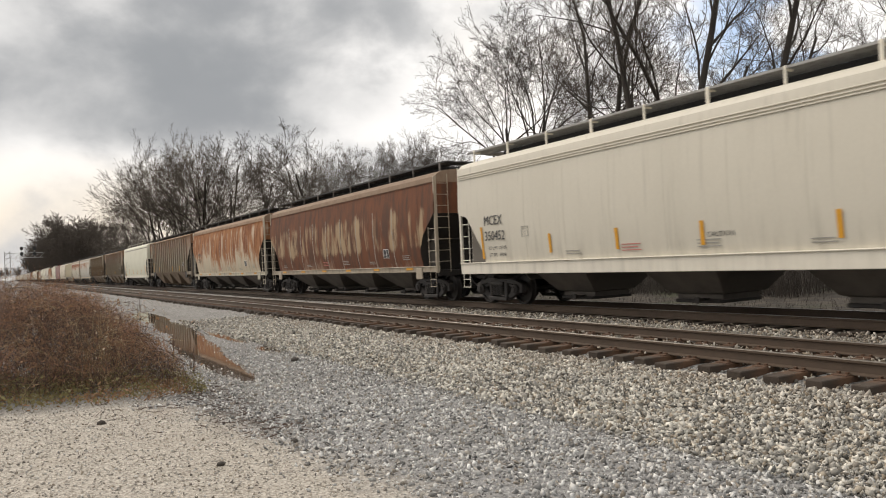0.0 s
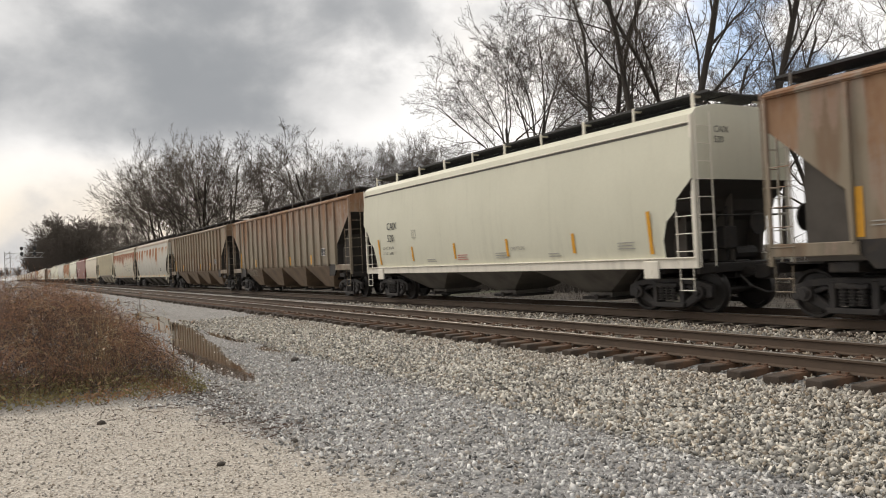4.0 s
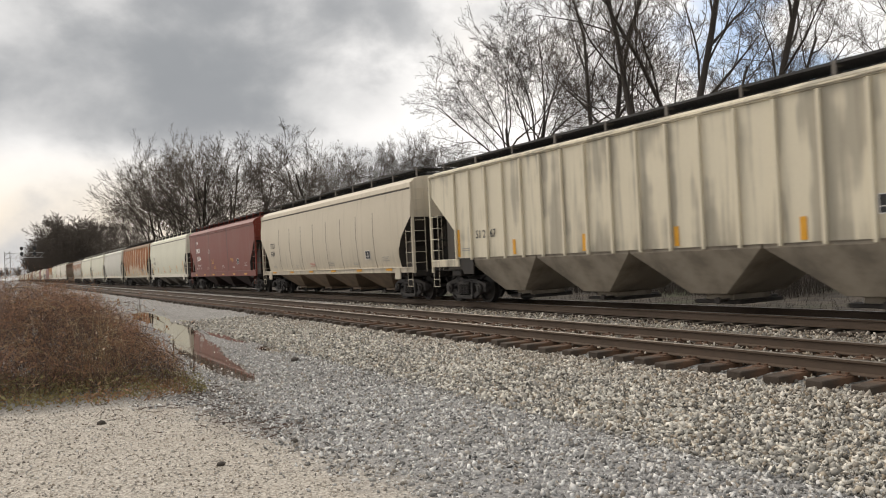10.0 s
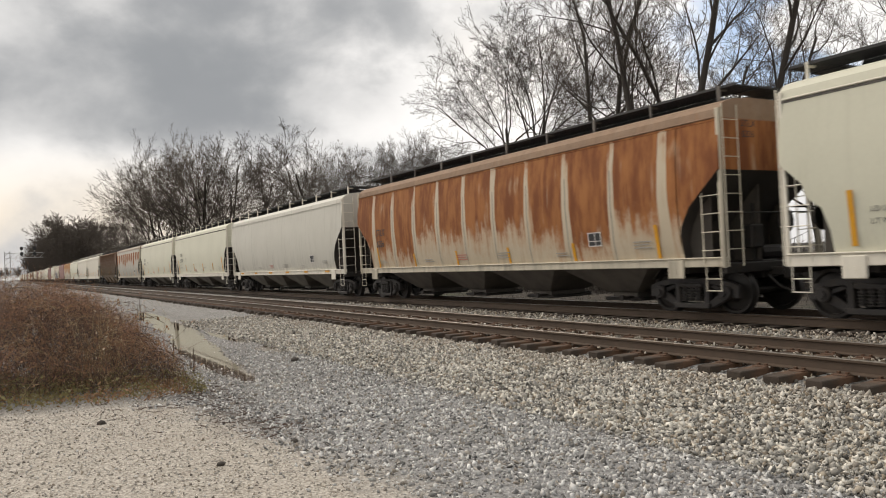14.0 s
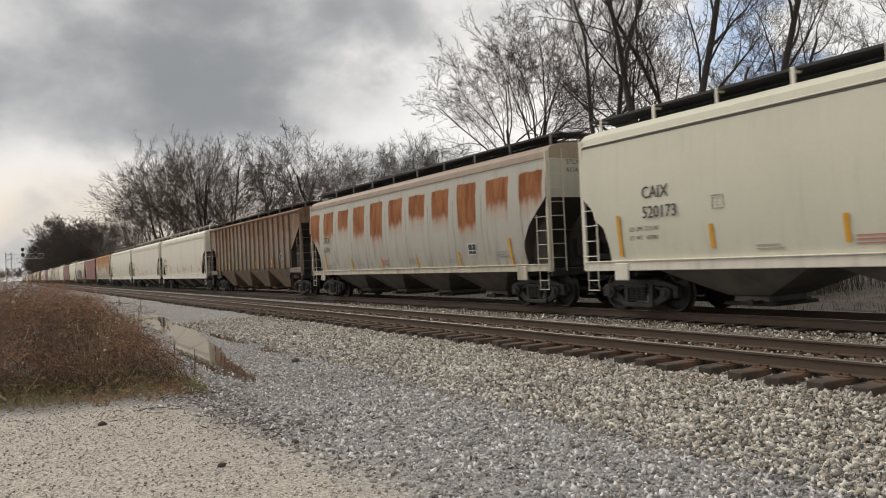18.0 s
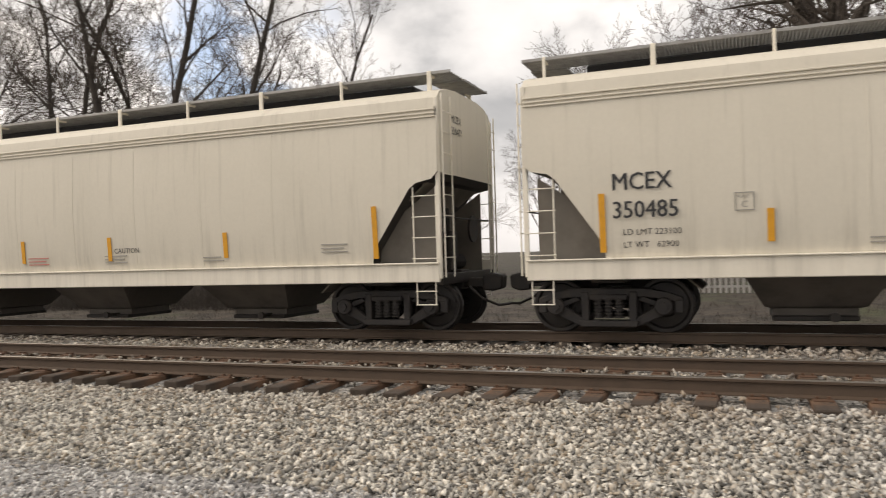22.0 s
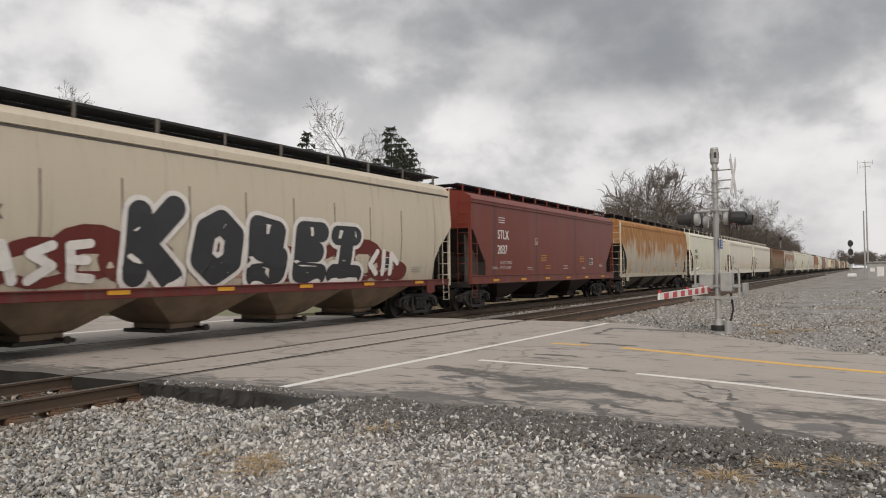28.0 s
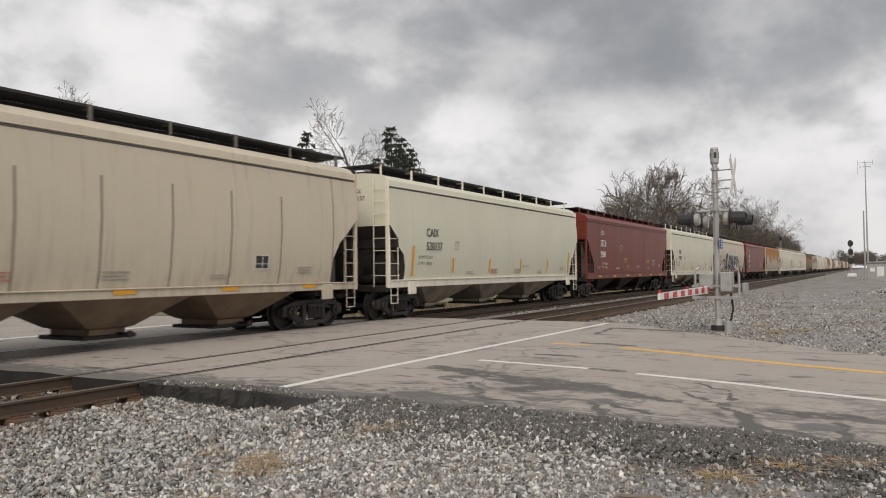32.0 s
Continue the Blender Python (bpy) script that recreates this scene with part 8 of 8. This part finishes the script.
for lk in behind:
    kind = KIND_OF.get(id(lk), "seamed")
    s -= 1.5 + KINDS[kind]["L"]
    TRAIN.append((s + KINDS[kind]["L"] / 2, kind, lk, None))

CARS = []


def frame_mark(bm, w, h, t):
    for x0, x1, z0, z1 in ((0, w, 0, t), (0, w, h - t, h), (0, t, t, h - t), (w - t, w, t, h - t)):
        bm_box(bm, x0, x1, -0.003, 0.003, z0, z1)


def put(car, name, me, mt, kd, x, z, h, label=""):
    """Lays a mark on the near side of a car, leaning with the side sheet."""
    wa, wb = (width_at(kd, z), width_at(kd, z + h)) if z > kd["prof"][0][1] else (kd["prof"][0][0] + 0.085,) * 2
    rib = 0.0
    ob = part(name, me, mt, car, label)
    ob.matrix_basis = pose(x, -(wa + 0.013 + rib), z, math.degrees(math.atan2(wb - wa, h)))
    return ob


def add_marks(car, kind, kd, dark, mk):
    L = kd["L"]
    ink = WHITE_INK if dark else BLACK_INK
    zf = kd["prof"][0][1]
    if kind in ("striped", "smooth", "welded"):
        px, pz = {"striped": (3.30, 0.74), "smooth": (4.0, 1.05), "welded": (3.05, 1.05)}[kind]
        put(car, "plate_mark", shape(("plate_mark",), lambda bm: frame_mark(bm, 0.28, 0.28, 0.015)), GREY_INK, kd, -L / 2 + px, zf + pz, 0.34)
        put(car, "lettering", lettering("C", 0.14), GREY_INK, kd, -L / 2 + px + 0.09, zf + pz + 0.05, 0.15)
        put(car, "lettering", lettering("PLATE", 0.06), GREY_INK, kd, -L / 2 + px + 0.04, zf + pz + 0.19, 0.08)
    if mk and kind in ("striped", "smooth", "welded"):
        put(car, "lettering", lettering("LD LMT 223100", 0.135), ink, kd, -L / 2 + 1.62, mk[4] - 0.27, 0.1)
        put(car, "lettering", lettering("LT WT   62900", 0.135), ink, kd, -L / 2 + 1.62, mk[4] - 0.47, 0.1)
        if kind != "welded":
            put(car, "lettering", lettering("CAUTION", 0.15), GREY_INK if kind == "smooth" else ink, kd, 1.12 if kind == "striped" else 1.6, zf + 0.42, 0.12)
    if kind in ("seamed", "ribbed", "angular"):
        x = L / 2 - 4.0 if kind != "ribbed" else L / 2 - 3.35
        pn = put(car, "stencil_panel", shape(("stencil_panel",), lambda bm: bm_box(bm, 0, 0.46, -0.002, 0.002, 0, 0.34)), BLACK_INK, kd, x, zf + 0.40, 0.34, "black stencil panel with a white border")
        part("border", shape(("stencil_border",), lambda bm: (frame_mark(bm, 0.46, 0.34, 0.02), bm_box(bm, 0.24, 0.255, -0.003, 0.003, 0.02, 0.32), bm_box(bm, 0.02, 0.44, -0.003, 0.003, 0.12, 0.135))), WHITE_INK, pn).matrix_basis = pose(0, -0.004, 0)
    if kind == "angular":
        put(car, "plate_mark", shape(("plate_mark",), lambda bm: frame_mark(bm, 0.28, 0.28, 0.015)), WHITE_INK, kd, -2.65, 2.55, 0.32)
        put(car, "lettering", lettering("C", 0.14), WHITE_INK, kd, -2.54, 2.60, 0.15)
        for k in range(4):
            for x in (-1.9, 3.1):
                put(car, "data_marking", shape(("caution_bar",), lambda bm: bm_box(bm, 0, 0.62, -0.003, 0.003, 0, 0.02)), YELLOW, kd, x, 1.86 + 0.075 * k, 0.04)
        for k in range(3):
            put(car, "data_marking", shape(("top_bar",), lambda bm: bm_box(bm, 0, 0.55, -0.003, 0.003, 0, 0.028)), WHITE_INK, kd, -L / 2 + 2.3, 3.30 + 0.09 * k, 0.05)
        put(car, "lettering", lettering("LD LMT 224800", 0.16), WHITE_INK, kd, -L / 2 + 2.5, 1.72, 0.12)
        put(car, "lettering", lettering("LT WT   61800", 0.16), WHITE_INK, kd, -L / 2 + 2.5, 1.52, 0.12)
    if kind == "welded":
        put(car, "lettering", lettering("DO NOT HAMMER ON CAR", 0.17), RED_INK, kd, -0.35, 1.08, 0.12, "red stencil on the sill")
    # car number again on the end wall
    if mk:
        for s_end in (-1, 1):
            for txt, dz in ((mk[0], 0.22), (mk[1], 0.0)):
                if txt:
                    ob = part("lettering", lettering(txt, 0.2), ink, car)
                    ob.matrix_basis = pose(s_end * (L / 2 + 0.008), -0.85 if s_end > 0 else -0.1, 3.62 + dz, 0, 0, 90 * s_end)


def stroke(bm, pts, r, y):
    """A fat sprayed stroke: a rounded band along points in the xz plane, each piece a hair prouder than the last."""
    n = 0
    for (x0, z0), (x1, z1) in zip(pts, pts[1:]):
        d = Vector((x1 - x0, z1 - z0))
        a = math.atan2(d.y, d.x)
        out = [(x1 + r * math.cos(a - math.pi / 2 + math.pi * k / 8), z1 + r * math.sin(a - math.pi / 2 + math.pi * k / 8)) for k in range(9)]
        out += [(x0 + r * math.cos(a + math.pi / 2 + math.pi * k / 8), z0 + r * math.sin(a + math.pi / 2 + math.pi * k / 8)) for k in range(9)]
        bm.faces.new([bm.verts.new((x, y - 0.0004 * n, z)) for x, z in out])
        n += 1


def spray(car, kd):
    """The sprayed lettering along the tagged car: red cloud, white outline, black fill, in fat strokes."""
    big = [[(0.55, 0.2), (0.6, 1.35)], [(0.65, 0.75), (1.35, 1.5)], [(0.7, 0.75), (1.35, 0.1)], [(2.0, 0.5), (2.1, 1.1), (2.5, 1.3), (2.85, 1.0), (2.8, 0.45), (2.4, 0.2), (2.0, 0.5)],
           [(3.5, 0.15), (3.5, 1.25), (4.1, 1.15), (4.05, 0.85), (3.6, 0.72), (4.2, 0.55), (4.15, 0.2), (3.5, 0.15)], [(5.6, 1.2), (4.95, 1.2), (4.9, 0.2), (5.6, 0.15)], [(4.95, 0.7), (5.45, 0.7)],
           [(6.2, 1.15), (6.9, 1.15)], [(6.6, 1.1), (6.5, 0.2)], [(6.1, 0.15), (7.0, 0.12)]]
    side = [[(-2.3, 0.75), (-2.65, 0.7), (-2.6, 0.15), (-2.25, 0.12)], [(-2.6, 0.45), (-2.35, 0.45)], [(-2.0, 0.1), (-1.8, 0.7), (-1.6, 0.1)], [(-1.9, 0.35), (-1.7, 0.35)], [(-1.0, 0.7), (-1.35, 0.55), (-1.0, 0.35), (-1.35, 0.1)], [(-0.35, 0.75), (-0.7, 0.7), (-0.65, 0.15), (-0.3, 0.12)], [(-0.65, 0.45), (-0.4, 0.45)],
            [(7.9, 0.75), (7.6, 0.4), (7.9, 0.15)], [(8.2, 0.75), (8.2, 0.15)], [(8.55, 0.15), (8.55, 0.7), (8.85, 0.45)]]
    # thin unreadable scrawl at the car's end
    scrawl = [[(-3.55 + 0.18 * k + 0.34 * j, 2.35 - 0.42 * j - 0.10 * k + (0.16 if k % 2 else 0.0)) for k in range(5)] for j in range(3)]
    x0, z0 = -4.4, 1.27
    coats = []
    for i, (cx, cz, r) in enumerate(((-2.1, 0.35, 0.45), (-1.2, 0.5, 0.62), (-0.3, 0.75, 0.70), (0.6, 0.6, 0.7), (2.4, 0.5, 0.6), (4.4, 0.5, 0.6), (6.2, 0.55, 0.7), (7.3, 0.65, 0.8), (8.2, 0.45, 0.6), (8.9, 0.25, 0.42), (-2.8, 0.2, 0.3))):
        n = 14
        bm = bmesh.new()
        bm.faces.new([bm.verts.new((cx + r * 1.15 * math.cos(2 * math.pi * k / n), 0, max(-0.06, cz * 0.8 + r * 0.72 * math.sin(2 * math.pi * k / n)))) for k in range(n)])
        coats.append((bm, P["graffiti_red"], 0.016 + 0.0005 * i, "spray_cloud"))
    for strokes, r, mt, off, nm in ((big, 0.36, WHITE_INK, 0.024, "spray_outline"), (big, 0.255, SPRAY_BLACK, 0.032, "spray_fill"), (side, 0.085, WHITE_INK, 0.024, "spray_tag"), (scrawl, 0.02, SPRAY_BLACK, 0.018, "spray_scrawl")):
        for i, st in enumerate(strokes):
            bm = bmesh.new()
            stroke(bm, st, r, 0)
            coats.append((bm, mt, off + 0.0007 * i, nm))
    for bm, mt, off, nm in coats:
        # bend the coat on to the curved side
        for v in bm.verts:
            v.co.x, v.co.z = v.co.x * 1.12 + x0, v.co.z * 1.02 + z0
        bmesh.ops.subdivide_edges(bm, edges=bm.edges[:], cuts=1)
        bmesh.ops.triangulate(bm, faces=bm.faces[:])
        for v in bm.verts:
            v.co.y -= width_at(kd, max(v.co.z, kd["prof"][0][1])) + off
        part(nm, bm, mt, car)


SPRAY_BLACK = simple("spray_black", (0.028, 0.030, 0.034), 0.55, 0.0, dirty=0.15, dirt=(0.10, 0.10, 0.10))
for s_mid, kind, (mts, label), marks in TRAIN:
    kd = KINDS[kind]
    L = kd["L"]
    dark = mts["body"] is P["maroon"]
    ink = WHITE_INK if dark else BLACK_INK if kind != "ribbed" or mts["body"] is P["white_rib"] else BROWN_INK
    mk = None
    if marks:
        mk = {"welded": (*marks, 0.40, -L / 2 + 1.62, 2.26), "striped": (*marks, 0.39, -L / 2 + 1.46, 1.90), "smooth": (*marks, 0.38, -L / 2 + 2.08, 2.14), "seamed": (*marks, 0.36, -L / 2 + 1.75, 1.98),
              "ribbed": (*marks, 0.34, -L / 2 + 2.75, 2.0), "angular": (*marks, 0.50, -L / 2 + 2.2, 2.10)}[kind]
    near = -560 < s_mid < 0
    zf = kd["prof"][0][1]
    small = []
    fine_ink = WHITE_INK if dark else GREY_INK
    for fx, fz, w, rows, bmt in ((0.105, 0.22, 0.55, 2, fine_ink), (0.30, 0.20, 0.6, 2, fine_ink), (0.42, 0.22, 0.6, 3, RED_INK if not dark else YELLOW), (0.55, 0.22, 0.6, 3, fine_ink), (0.70, 0.20, 0.5, 2, fine_ink), (0.86, 0.30, 0.55, 3, fine_ink)):
        if fx < 0.2 and kind in ("striped", "smooth", "welded") or kind == "ribbed" and fx > 0.2:
            continue
        for k in range(rows):
            small.append((-L / 2 + fx * L, zf + fz + k * 0.068, w * (1 - 0.13 * (k % 2)), 0.015 if dark else 0.022, bmt))
    made = build_car(s_mid, kind, mts, label, mk, ink, small if near else (), full=near)
    if near:
        add_marks(made[0], kind, kd, dark, mk)
    CARS.append((made, s_mid))

tagged_car = [made[0] for made, s_mid in CARS if abs(s_mid + 467.86) < 0.1][0]
spray(tagged_car, KINDS["seamed"])
chalked = [made[0] for made, s_mid in CARS if abs(s_mid + 107.01) < 0.1][0]
word = part("chalk_word", lettering("WOOD", 0.62), CHALK, chalked, "chalked word on the hopper bay")
word.matrix_basis = pose(-6.55, -1.275, 0.93, 29)

# creases and a torn gouge in the side of the dented car
dented = [made[0] for made, s_mid in CARS if abs(s_mid + 165.94) < 0.1][0]
kd = KINDS["seamed"]
for pts in ([(1.6, 2.62), (3.6, 2.72)], [(0.2, 2.30), (2.4, 2.42)], [(0.2, 2.30), (2.0, 2.32), (6.4, 2.52)], [(1.6, 1.98), (4.2, 2.0), (5.6, 2.06)], [(1.3, 2.22), (1.9, 1.86), (3.0, 1.74), (4.4, 1.78), (5.0, 1.86)]):
    path = [(x + (u - x) * k / 3, z + (w - z) * k / 3) for (x, z), (u, w) in zip(pts, pts[1:]) for k in range(3)] + [pts[-1]]
    bm = bmesh.new()
    bm_tube(bm, [(x, -width_at(kd, z) - 0.004, z) for x, z in path], [0.006 + 0.012 * math.sin(3.1 * (i + 0.3) / len(path)) for i in range(len(path))], 5)
    part("crease", bm, SEAM_DARK, dented, "dark crease in the side sheet")


# ---- what moves: the train rolls past at an even speed, its wheels turn while they are near ----
def motions():
    for (car, wheels), s_mid in CARS:
        walk(car, [(0.0, pose(s_mid, FAR_C, 0)), (16.0, pose(s_mid + SPEED * 16.0, FAR_C, 0)), (32.0, pose(s_mid + SPEED * 32.0, FAR_C, 0))])
        pass_t = -s_mid / SPEED
        a, b = max(0, int((pass_t - 1.6) * FPS)), min(32 * FPS, int((pass_t + 1.6) * FPS))
        if b - a < 3:
            continue
        step = math.degrees(SPEED / FPS / WHEEL_R)
        for w in wheels:
            x0, y0, z0 = w.matrix_basis.translation
            rows = [(f / FPS, pose(x0, y0, z0, 0, (step * (f - a)) % 360, 0)) for f in range(a, b + 1)]
            if a > 0:
                rows.insert(0, (0.0, pose(x0, y0, z0)))
            if b < 32 * FPS:
                rows.append((32.0, rows[-1][1]))
            walk(w, rows)


motions()
